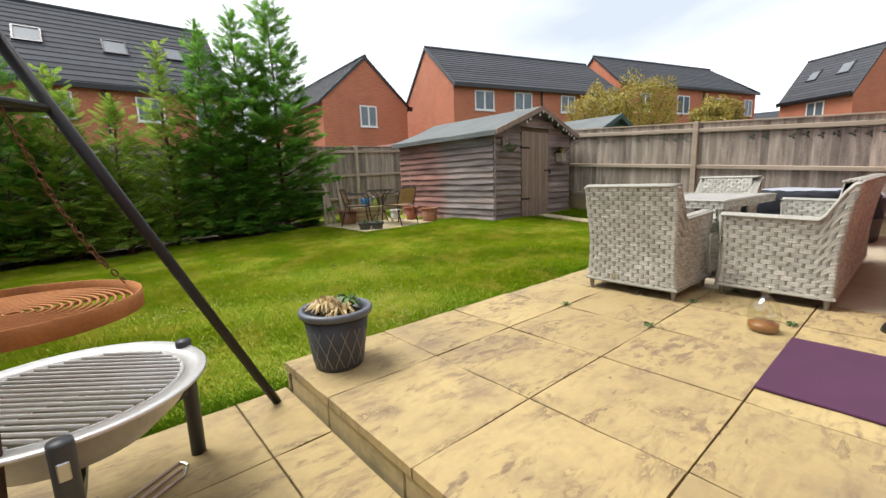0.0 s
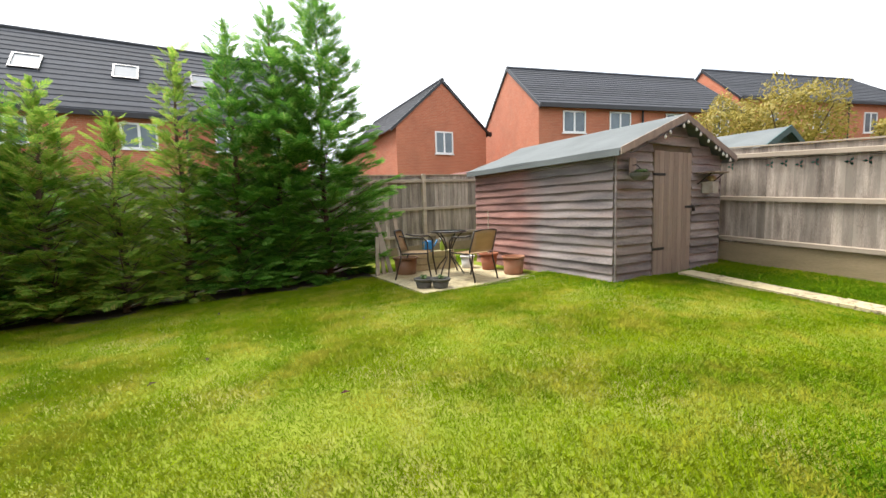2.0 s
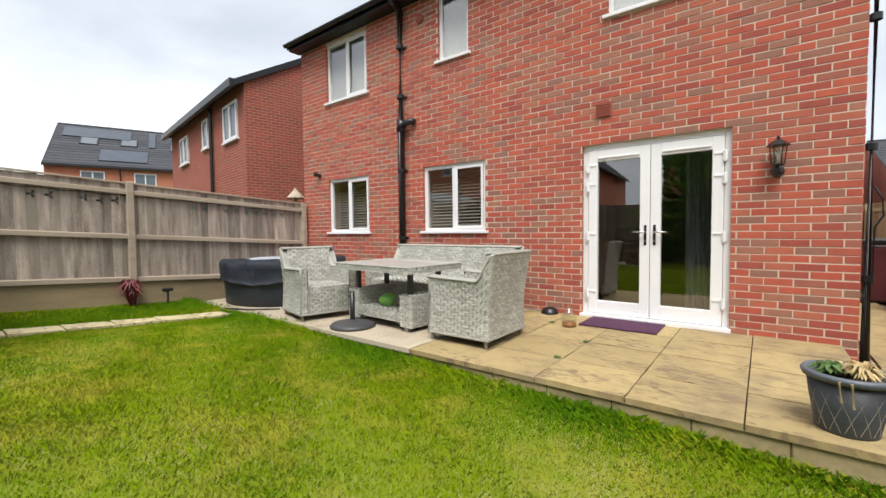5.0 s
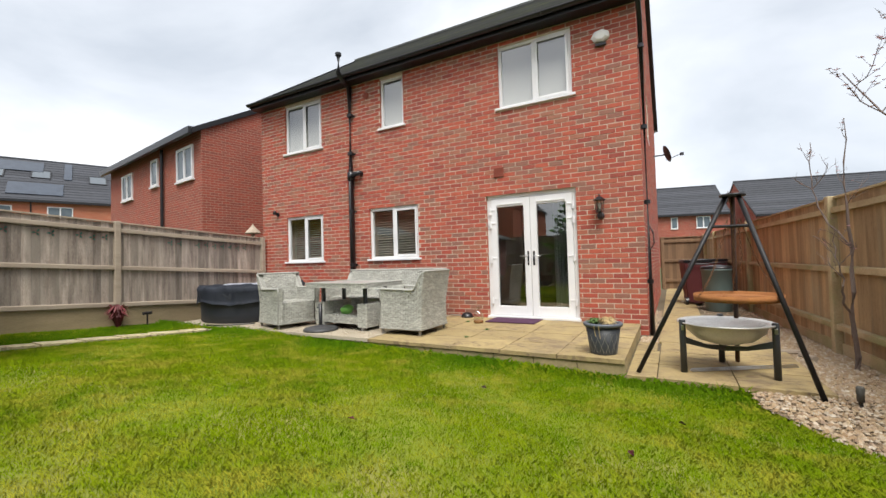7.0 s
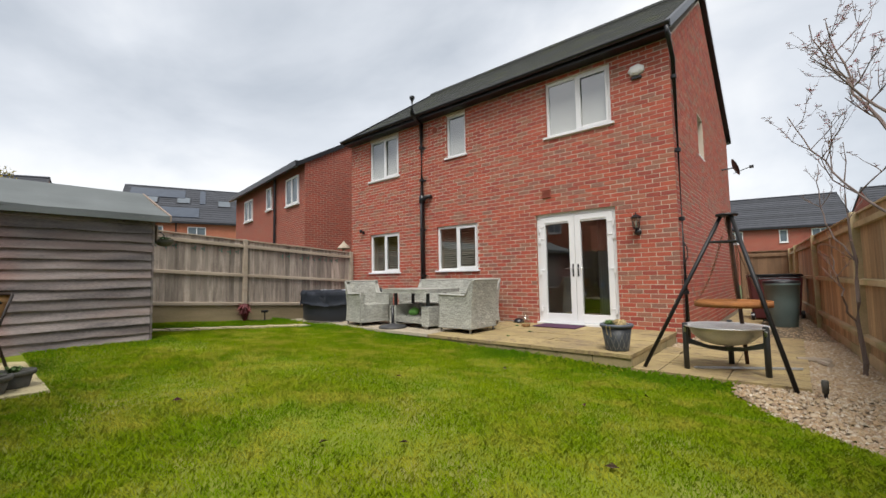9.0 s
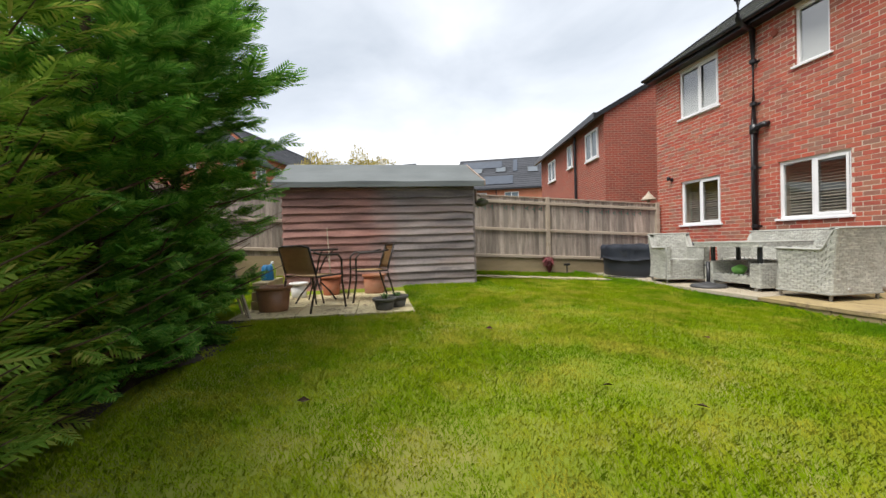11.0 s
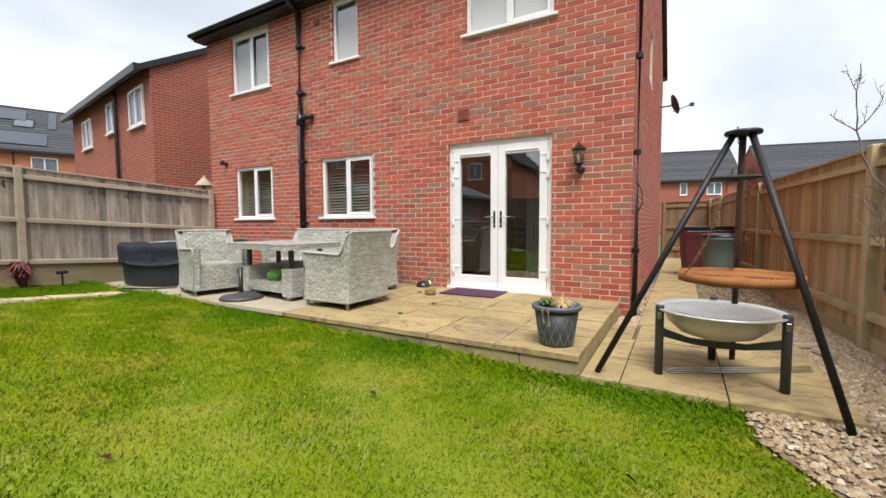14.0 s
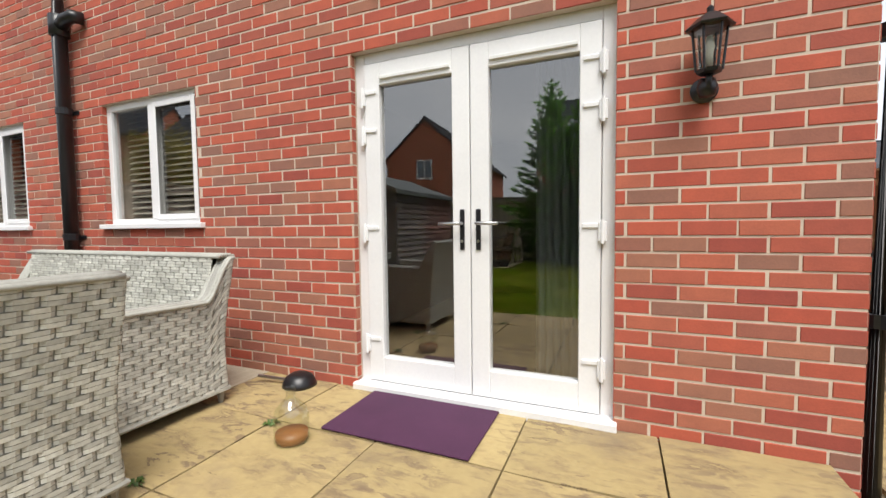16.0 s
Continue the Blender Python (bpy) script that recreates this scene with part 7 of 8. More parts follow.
ch = bistro_chair(pose(3.72, 7.95, cz, 0, 0, -128))
copy_thing(ch, pose(4.33, 7.30, cz, 0, 0, 12))
bt = thing("bistro_table", "round glass bistro table on curved dark legs", "table", pose(4.36, 8.02, cz), "bistro set")
bm = blank()
lathe(bm, [(0.0, 0.695), (0.295, 0.695), (0.302, 0.70), (0.295, 0.706), (0.0, 0.706)], 36)
part("tabletop", bm, material("dark_glass_top", (0.10, 0.11, 0.11), (0.07, 0.08, 0.08), 0.08, 4, 30, 0.0), bt, "dark glass top", True)
bm = blank()
lathe(bm, [(0.293, 0.685), (0.307, 0.69), (0.307, 0.71), (0.293, 0.712)], 36)
part("hoop", bm, FRAME_BROWN, bt, smooth=True)
for k in range(4):
    a = 0.5 + k * math.pi / 2
    bm = blank()
    tube(bm, [(r_ * math.cos(a), r_ * math.sin(a), z) for r_, z in ((0.28, 0.0), (0.20, 0.12), (0.07, 0.26), (0.06, 0.42), (0.14, 0.58), (0.26, 0.688))], 0.0115, 8)
    part("leg", bm, FRAME_BROWN, bt, smooth=True)
BLUE = material("blue_plastic", (0.02, 0.22, 0.48), (0.015, 0.16, 0.36), 0.35, 4, 40, 0.05)
YGREEN = material("yellow_green_plastic", (0.36, 0.50, 0.06), (0.28, 0.4, 0.05), 0.4, 4, 40, 0.05)
crate = thing("timber_stack", "low stack of weathered timber behind the bistro table", "timber stack", pose(4.35, 8.62, cz))
for k in range(3):
    bm = blank()
    box(bm, -0.5 + 0.04 * k, 0.5 - 0.03 * k, -0.09, 0.09, 0.11 * k, 0.11 * k + 0.1, 0.006)
    part("timber", bm, FENCE_BROWN_RAIL, crate)
jug = thing("watering_can", "bright blue plastic watering can on stacked timber", "watering can", pose(4.30, 8.62, cz + 0.321))
bm = blank()
lathe(bm, [(0.0, 0.0), (0.075, 0.0), (0.08, 0.02), (0.07, 0.17), (0.05, 0.2), (0.045, 0.2), (0.06, 0.16), (0.0, 0.02)], 18)
part("body", bm, BLUE, jug, smooth=True)
bm = blank()
tube(bm, ((0.07, 0, 0.05), (0.14, 0, 0.13), (0.18, 0, 0.2)), 0.014, 8)
part("spout", bm, BLUE, jug, smooth=True)
bm = blank()
tube(bm, [(-0.05, 0, 0.19), (-0.12, 0, 0.17), (-0.12, 0, 0.06), (-0.075, 0, 0.04)], 0.009, 6)
part("handle", bm, BLUE, jug, smooth=True)
spray = thing("spray_bottle", "yellow-green spray bottle on stacked timber", "spray bottle", pose(4.58, 8.62, cz + 0.321))
bm = blank()
lathe(bm, [(0.0, 0.0), (0.04, 0.0), (0.042, 0.12), (0.015, 0.17), (0.015, 0.2), (0.0, 0.2)], 14)
part("bottle", bm, YGREEN, spray, smooth=True)
bm = blank()
box(bm, -0.05, 0.03, -0.015, 0.015, 0.2, 0.235, 0.005)
part("trigger_head", bm, WHITE_PAINT, spray)
for x, y, seed in ((3.40, 7.12, 1), (3.58, 6.97, 2)):
    p = plant_pot("plant_pot", "low grey bowl of small succulents on the corner patio", pose(x, y, cz), 0.135, 0.095, 0.135, GREY_POT)
    bm = blank()
    leaf_tuft(bm, 24, (0, 0, 0.1), 0.08, 0.08, random.Random(seed), 0.02, 0.2)
    part("plants", bm, LEAF_GREEN, p)
BROWN_POT = material("brown_glazed_pot", (0.26, 0.13, 0.06), (0.16, 0.08, 0.04), 0.5, 6, 60, 0.15)
plant_pot("plant_pot", "brown clay pot under the bistro chair", pose(3.74, 8.42, cz), 0.21, 0.16, 0.29, BROWN_POT)
cane = plant_pot("plant_pot", "terracotta pot with bare canes against the shed", pose(5.10, 7.90, cz), 0.165, 0.115, 0.29, TERRACOTTA)
bm = blank()
tube(bm, ((0.0, 0, 0.2), (0.03, 0.04, 1.02)), 0.008, 6)
tube(bm, ((0.02, 0.02, 0.2), (-0.05, 0.0, 0.7)), 0.005, 5)
tube(bm, ((0.02, -0.02, 0.2), (0.09, 0.05, 0.6)), 0.005, 5)
part("cane", bm, FENCE_RAIL, cane)
plant_pot("plant_pot", "wide terracotta pot against the shed", pose(5.11, 7.25, cz), 0.18, 0.145, 0.29, TERRACOTTA)
plant_pot("bucket", "pale grey bucket beside the shed", pose(4.95, 8.35, cz), 0.13, 0.10, 0.22, WHITE_PAINT)
for k, (x, y, h_, lean) in enumerate(((3.42, 8.62, 0.85, 8), (3.60, 8.72, 0.95, -6), (3.82, 8.74, 1.05, 5), (3.28, 8.55, 0.7, 14))):
    bm = blank()
    box(bm, -0.04, 0.04, -0.012, 0.012, 0, h_, 0.004)
    tagged(part("plank", bm, FENCE_RAIL, at=pose(x, y, cz - 0.03, -14, lean, 20)), "weathered grey plank leaning on end beside the patio", "plank")
bm = blank()
tube(bm, ((2.95, 8.5, 0.11), (3.22, 8.0, 0.11)), 0.06, 8)
tagged(part("log", bm, FENCE_RAIL), "grey weathered log at the edge of the corner patio", "log")

# neighbours' outbuildings beyond the fence
TEAL = material("teal_painted_wood", (0.055, 0.115, 0.11), (0.04, 0.085, 0.08), 0.7, 4, 60, 0.1)
teal = thing("garden_shed", "teal painted shed with a grey-green roof beyond the fence", "shed", pose(10.27, 5.55, 0))
bm = blank()
pr = [(-1.05, -0.14), (1.05, -0.14), (1.05, 2.1), (0.0, 2.52), (-1.05, 2.1)]
fa = [bm.verts.new((x_, 0.12, z_)) for x_, z_ in pr]
fb = [bm.verts.new((x_, 2.9, z_)) for x_, z_ in pr]
bm.faces.new(fa), bm.faces.new(fb[::-1])
for i in range(5):
    bm.faces.new((fa[i], fa[(i + 1) % 5], fb[(i + 1) % 5], fb[i]))
part("wall", bm, TEAL, teal)
for sgn in (-1, 1):
    bm = blank()
    v = [bm.verts.new((x_, y_, z_)) for y_ in (0.0, 3.0) for x_, z_ in ((sgn * 1.25, 2.08), (0.0, 2.61), (0.0, 2.55), (sgn * 1.25, 2.02))]
    for q in ((0, 1, 2, 3), (7, 6, 5, 4), (0, 4, 5, 1), (1, 5, 6, 2), (2, 6, 7, 3), (3, 7, 4, 0)):
        bm.faces.new([v[k] for k in q])
    part("roof_slope", bm, ROOF_FELT, teal)
    bm = blank()
    v = [bm.verts.new((x_, y_, z_)) for y_ in (-0.03, -0.004) for x_, z_ in ((sgn * 1.26, 1.98), (sgn * 1.26, 2.09), (0.0, 2.63), (0.0, 2.50))]
    for q in ((0, 1, 2, 3), (7, 6, 5, 4), (0, 4, 5, 1), (1, 5, 6, 2), (2, 6, 7, 3), (3, 7, 4, 0)):
        bm.faces.new([v[k] for k in q])
    part("barge_board", bm, TEAL, teal)
conserv = thing("garden_room", "low brown gabled garden room behind the end fence", "garden room", pose(8.6, 13.2, 0))
bm = blank()
box(bm, -1.1, 1.1, 0, 2.4, -0.14, 1.95)
part("wall", bm, FENCE_BROWN, conserv)
bm = blank()
v = []
for y_ in (-0.15, 2.5):
    v += [bm.verts.new((x_, y_, z_)) for x_, z_ in ((-1.25, 1.93), (0, 2.5), (1.25, 1.93), (1.2, 1.86), (0, 2.42), (-1.2, 1.86))]
for i in range(6):
    k = (i + 1) % 6
    bm.faces.new((v[i], v[k], v[k + 6], v[i + 6]))
bm.faces.new(v[:6][::-1]), bm.faces.new(v[6:])
part("roof", bm, material("brown_red_roof", (0.16, 0.055, 0.04), (0.11, 0.04, 0.03), 0.8, 4, 50, 0.2), conserv)
# ==== planting ====
BARK = material("conifer_bark", (0.13, 0.085, 0.05), (0.07, 0.045, 0.028), 0.95, 8, 60, 0.6)
FOLIAGE = palette(material("conifer_foliage", (1.4, 1.36, 1.15), (0.9, 1.0, 0.85), 0.6, 1.6, 20, 0.0),
                  [(0, (0.06, 0.175, 0.026)), (0.4, (0.10, 0.25, 0.038)), (0.75, (0.16, 0.32, 0.055)), (1, (0.25, 0.38, 0.09))])
FOLIAGE_YELLOW = palette(material("yellowing_foliage", (1.25, 1.25, 1.1), (0.85, 0.9, 0.75), 0.6, 1.6, 20, 0.0),
                         [(0, (0.14, 0.27, 0.04)), (0.4, (0.22, 0.36, 0.055)), (0.75, (0.31, 0.42, 0.075)), (1, (0.44, 0.40, 0.11))])

let_light_through(FOLIAGE, 0.58), let_light_through(FOLIAGE_YELLOW, 0.58)


def spray_template(pairs=8):
    """A flat feathery spray along +x, one metre long: pointed side shoots on a thin stem."""
    vs, fs = [], []

    def leaf(p, q, w, lift):
        p, q = np.array(p), np.array(q)
        d = (q - p) / np.linalg.norm(q - p)
        s_ = np.array((-d[1], d[0], 0.0)) * w
        m_ = p + (q - p) * 0.45 + np.array((0, 0, lift))
        b = len(vs)
        vs.extend((p, m_ - s_, q, m_ + s_))
        fs.append((b, b + 1, b + 2, b + 3))
    leaf((0, 0, 0), (1.0, 0, -0.03), 0.045, 0.01)
    for i in range(pairs):
        f = 0.08 + 0.82 * i / pairs
        ln = 0.40 * (1 - f) ** 0.6 + 0.07
        for sgn in (-1, 1):
            leaf((f, 0, 0), (f + ln * 0.74, sgn * ln * 0.75, -0.05), 0.038, 0.012 * (1 if i % 2 else -1))
    return np.array(vs), np.array(fs)


TV, TF = spray_template()


def conifer(x, y, h, r, seed, label, mt, sprays=2600, bare=0.3):
    rng_ = np.random.default_rng(seed)
    z0 = ground_z(x, y)
    tree = thing("conifer", label, "tree", pose(x, y, z0), "conifers along the fence")
    bm_ = blank()
    tr = [(0.03 * math.sin(k * 1.1 + seed), 0.03 * math.cos(k * 0.8 + seed), h * k / 9 - 0.1) for k in range(10)]
    tube(bm_, tr, 0.055, 8, r_end=0.006)
    part("trunk", bm_, BARK, tree, smooth=True)
    bm_ = blank()
    places, dirs, sizes = [], [], []
    nb = 230
    for b in range(nb):
        f = (b + rng_.random()) / nb
        f = f ** 1.25
        zb = 0.06 + (h - 0.15) * f
        ang = b * 2.399 + rng_.normal(0, 0.3)
        reach = r * (1 - f) ** 0.9 * rng_.uniform(0.6, 1.15) * min(1, 0.6 + 1.6 * f) + 0.12
        up = 0.38 + 0.6 * f + rng_.normal(0, 0.1)
        d = np.array((math.cos(ang), math.sin(ang), up))
        d /= np.linalg.norm(d)
        base = np.array((0, 0, zb))
        if b % 2 == 0:
            tip = base + d * reach * 0.8
            tube(bm_, (tuple(base), tuple(base + d * reach * 0.4 + np.array((0, 0, -0.02))), tuple(tip)), 0.012 * (1 - f) + 0.003, 4, False, 0.002)
        cnt = max(1 if f > 0.72 else 3, int(sprays / nb * (0.06 + 1.5 * (1 - f) ** 1.1)))
        for s in range(cnt):
            g = bare + (1 - bare) * min(1.0, (s + rng_.random()) / cnt)
            p = base + d * reach * g
            p[2] -= 0.16 * g * g * reach * (1 - f)
            turn = (1 if s % 2 else -1) * (0.75 - 0.35 * g) + rng_.normal(0, 0.22)
            a2 = ang + turn
            dd = np.array((math.cos(a2), math.sin(a2), up * 0.75 - 0.25 * g * (1 - f) + rng_.normal(0, 0.12)))
            dd /= np.linalg.norm(dd)
            places.append(p + rng_.normal(0, 0.022, 3))
            dirs.append(dd)
            sizes.append(rng_.uniform(0.16, 0.34) * (1.0 - 0.4 * f))
    tagged(part("branchwood", bm_, BARK, tree), kind="stuff")
    for k in range(34):
        f = rng_.random()
        a = rng_.random() * 6.28
        places.append(np.array((0, 0, h * (0.80 + 0.20 * f))))
        dd = np.array((math.cos(a) * (1.0 - f * 0.7), math.sin(a) * (1.0 - f * 0.7), 0.9))
        dirs.append(dd / np.linalg.norm(dd))
        sizes.append(0.10 + 0.14 * (1 - f))
    P_, D_, S_ = np.array(places), np.array(dirs), np.array(sizes)
    n_ = len(P_)
    ref = rng_.normal(0, 1, (n_, 3)) * 0.28 + np.array((0, 0, 1))
    side = np.cross(ref, D_)
    side /= np.linalg.norm(side, axis=1)[:, None]
    nrm = np.cross(D_, side)
    V = P_[:, None] + S_[:, None, None] * (TV[None, :, :1] * D_[:, None] + TV[None, :, 1:2] * side[:, None] + TV[None, :, 2:] * nrm[:, None])
    front = V[..., 1] < 0
    V[..., 1] *= np.where(front, 0.52 + 0.5 * np.clip((V[..., 2] - 1.0) / 1.2, 0, 1), 1.0)
    low = V[..., 2] < 0.02
    V[..., 2][low] = 0.02
    F = (np.arange(n_)[:, None, None] * len(TV) + TF).reshape(-1, 4)
    crown = arrays("crown", V.reshape(-1, 3), F, mt, tree)
    tagged(crown, kind="stuff")
    return tree


TALL = "tall dark green conifer with a feathery pointed top"
THIN = "thin yellowing conifer beside the fence"
conifer(2.58, 8.95, 4.75, 1.5, 1, TALL, FOLIAGE, 6200)
conifer(1.88, 8.85, 4.2, 1.1, 2, TALL, FOLIAGE, 4200)
conifer(1.27, 8.8, 3.85, 0.85, 3, TALL, FOLIAGE, 2800)
conifer(0.62, 8.85, 3.4, 0.75, 4, THIN, FOLIAGE_YELLOW, 1500, 0.2)
conifer(-0.10, 8.7, 2.5, 0.75, 5, THIN, FOLIAGE_YELLOW, 1400, 0.2)
conifer(-0.80, 8.7, 2.85, 0.9, 6, "bushy green conifer beside the fence", FOLIAGE_YELLOW, 2600)
conifer(-1.45, 8.95, 3.3, 1.15, 7, "bushy green conifer beside the fence", FOLIAGE, 3400)
conifer(-2.1, 9.1, 3.4, 1.0, 8, "bushy green conifer beside the fence", FOLIAGE, 2200)

# dark earth under the conifers
bm = blank()
nx, ny = 30, 6
g = [[None] * (ny + 1) for _ in range(nx + 1)]
for i in range(nx + 1):
    x = -2.6 + (3.25 + 2.6) * i / nx
    edge = 8.6 + 0.12 * math.sin(x * 2.1) + 0.08 * math.sin(x * 5.3) + (0.25 if x < -1 else 0)
    for j in range(ny + 1):
        y = edge + (10.9 - edge) * j / ny
        g[i][j] = bm.verts.new((x, y, ground_z(x, y) + 0.012 + 0.02 * (0 if j == 0 else noise.noise(Vector((x * 3, y * 3, 0))) + 0.3)))
for i in range(nx):
    for j in range(ny):
        bm.faces.new((g[i][j], g[i + 1][j], g[i + 1][j + 1], g[i][j + 1]))
tagged(part("soil_bed", bm, EARTH, smooth=True), "dark bare earth under the conifers", "soil", kind="structure")

# shrub with yellow-green leaves in the next garden
YLEAF = palette(material("yellow_green_leaf", (1.1, 1.1, 1.0), (0.7, 0.75, 0.7), 0.6, 3, 20, 0.0),
                [(0, (0.25, 0.21, 0.035)), (0.5, (0.37, 0.30, 0.055)), (1, (0.50, 0.37, 0.09))])
let_light_through(YLEAF, 0.35)


def leafy_crown(centre, radii, n_, seed, size, hollow=0.55):
    rng_ = np.random.default_rng(seed)
    d = rng_.normal(0, 1, (n_, 3))
    d /= np.linalg.norm(d, axis=1)[:, None]
    lump = np.array([0.8 + 0.45 * noise.noise(Vector(v) * 2.3 + Vector((seed, 0, 0))) for v in d])
    rr = (hollow + (1 - hollow) * rng_.random(n_) ** 0.5) * lump
    p = np.array(centre) + d * rr[:, None] * np.array(radii)
    t_ = rng_.normal(0, 1, (n_, 3))
    t_ /= np.linalg.norm(t_, axis=1)[:, None]
    s_ = np.cross(t_, d)
    s_ /= np.linalg.norm(s_, axis=1)[:, None] + 1e-6
    sz = size * rng_.uniform(0.6, 1.3, n_)[:, None]
    V = np.stack((p - t_ * sz, p - s_ * sz * 0.4, p + t_ * sz, p + s_ * sz * 0.4), 1)
    F = np.arange(n_ * 4).reshape(-1, 4)
    return V.reshape(-1, 3), F


for (x, y, z, rx, rz, s_) in ((16.2, 9.5, 3.5, 1.55, 1.5, 1), (15.8, 7.55, 3.4, 1.6, 1.5, 2), (16.0, 5.05, 2.7, 1.0, 0.95, 3)):
    tr = thing("shrub_tree", "round yellow-green leafy tree beyond the fence", "tree", pose(x, y, 0))
    bm = blank()
    tube(bm, ((0, 0, -0.15), (0.05, 0, 1.4), (0, 0.05, z)), 0.10, 8, r_end=0.03)
    for k in range(6):
        a = k * 1.05
        tube(bm, ((0, 0, 1.6), (0.5 * math.cos(a), 0.5 * math.sin(a), 2.5), (0.8 * rx * math.cos(a), 0.8 * rx * math.sin(a), z + 0.3)), 0.045, 6, r_end=0.01)
    part("trunk", bm, BARK, tr)
    V, F = leafy_crown((0, 0, z), (rx, rx, rz), 6500, s_, 0.06)
    tagged(arrays("crown", V, F, YLEAF, tr), kind="stuff")

# bare saplings along the brown fence
TWIG = material("grey_brown_twig", (0.22, 0.165, 0.14), (0.12, 0.088, 0.08), 0.85, 8, 60, 0.3)
BLOSSOM = material("pale_pink_blossom", (0.72, 0.45, 0.5), (0.6, 0.32, 0.38), 0.7, 9, 60, 0.05, vary=0.2)


def sapling(x, y, h, seed, label, leaders, buds=60, reach=0.5, limbs=9, low=0.42):
    """Slim stems from one base; leaders: (height it forks at, top x, top y, top z, thickness)."""
    rng_ = random.Random(seed)
    t_ = thing("sapling", label, "tree", pose(x, y, ground_z(x, y) + 0.01))
    bm_ = blank()
    tips = []

    def twig(p, d, ln, r_, depth):
        pts = [p]
        for _ in range(4):
            d = (d + Vector((rng_.gauss(0, 0.16), rng_.gauss(0, 0.16), rng_.gauss(0.08, 0.08)))).normalized()
            pts.append(pts[-1] + d * ln / 4)
        tube(bm_, pts, r_, 5 if depth == 0 else 4, False, r_ * 0.45)
        tips.extend(pts[1:])
        if depth < 2:
            for k in range(4 if depth == 0 else 2):
                nd = (d + Vector((rng_.gauss(0, 0.55), rng_.gauss(0, 0.55), rng_.gauss(0.2, 0.3)))).normalized()
                twig(pts[rng_.randrange(1, 5)], nd, ln * rng_.uniform(0.35, 0.65), max(r_ * 0.55, 0.0016), depth + 1)
    trunk = None
    for fork, tx, ty, tz, r_ in leaders:
        if trunk is None:
            p0, r0 = Vector((0, 0, -0.05)), r_
        else:
            i = min(range(len(trunk)), key=lambda k: abs(trunk[k].z - fork))
            p0, r0 = trunk[i], r_
        p1 = Vector((tx, ty, tz))
        pts = []
        for k in range(13):
            f = k / 12
            q = p0.lerp(p1, f)
            if trunk is not None:
                q += (p1 - p0).cross(Vector((0, 0, 1))).cross(p1 - p0).normalized() * -0.12 * math.sin(f * math.pi)
            if 0 < k:
                q += Vector((rng_.gauss(0, 0.014), rng_.gauss(0, 0.014), 0))
            pts.append(q)
        tube(bm_, pts, r0, 7, True, 0.0035)
        if trunk is None:
            trunk = pts
        for k in range(limbs):
            f = low + (0.97 - low) * (k + rng_.random()) / limbs
            i = min(12, int(f * 12))
            a = k * 2.4 + rng_.gauss(0, 0.4)
            d = Vector((math.cos(a), math.sin(a), rng_.uniform(0.5, 1.1))).normalized()
            twig(pts[i], d, reach * rng_.uniform(0.6, 1.2) * (1.25 - 0.75 * f), 0.007 * (1.2 - 0.8 * f), 0)
    part("stem", bm_, TWIG, t_)
    bm_ = blank()
    for _ in range(buds):
        p = tips[rng_.randrange(len(tips))]
        s_ = rng_.uniform(0.006, 0.012)
        for k in range(4):
            a = k * 1.57
            v = [bm_.verts.new(p + Vector(q)) for q in ((0, 0, 0), (s_ * math.cos(a - 0.5), s_ * math.sin(a - 0.5), s_ * 0.6), (s_ * 1.7 * math.cos(a), s_ * 1.7 * math.sin(a), s_ * 0.3), (s_ * math.cos(a + 0.5), s_ * math.sin(a + 0.5), s_ * 0.6))]
            bm_.faces.new(v)
    part("blossom", bm_, BLOSSOM, t_)
    return t_


sapling(-1.84, 1.22, 2.4, 12, "slim bare sapling with a few pale buds on gravel", [(0, 0.02, 0.12, 2.45, 0.027), (0.62, 0.16, 0.30, 1.35, 0.012), (1.3, 0.22, -0.1, 2.3, 0.009)], 30, 0.3, 4, 0.55)
sapling(-2.05, 3.75, 3.9, 5, "bare blossom tree with pink buds by the brown fence", [(0, 0.0, 0.1, 3.7, 0.028), (1.5, 0.40, -0.85, 3.05, 0.016), (1.3, 0.66, -0.85, 2.35, 0.010), (1.9, 0.5, -0.5, 2.9, 0.011)], 520, 0.42, 7, 0.4)
longleaf = thing("shrub", "shrub with long arching green leaves by the fence", "shrub", pose(-2.08, 5.35, ground_z(-2.08, 5.35)))
bm = blank()
rng = random.Random(31)
for k in range(5):
    a = rng.uniform(-0.5, 0.9)
    tube(bm, ((0, 0, 0), (0.08 * math.cos(a), 0.08 * math.sin(a), 0.8), (0.2 * math.cos(a), 0.2 * math.sin(a), 1.5 + 0.08 * k)), 0.011, 6, r_end=0.004)
part("stems", bm, TWIG, longleaf)
bm = blank()
for k in range(46):
    a, z = rng.uniform(-0.9, 1.6), rng.uniform(0.9, 1.62)
    d = Vector((math.cos(a), math.sin(a), 0))
    s_ = Vector((-d.y, d.x, 0)) * 0.018
    p = d * rng.uniform(0.1, 0.22) + Vector((0, 0, z))
    ln = rng.uniform(0.16, 0.3)
    q = [p + d * ln * f + Vector((0, 0, 0.22 * ln * math.sin(f * 3) - 0.25 * ln * f * f)) for f in (0, 0.35, 0.7, 1)]
    v = [bm.verts.new(c) for c in (q[0], q[1] - s_, q[1] + s_, q[2] - s_ * 0.8, q[2] + s_ * 0.8, q[3])]
    bm.faces.new((v[0], v[1], v[2])), bm.faces.new((v[1], v[3], v[4], v[2])), bm.faces.new((v[3], v[5], v[4]))
part("leaves", bm, LEAF_GREEN, longleaf)

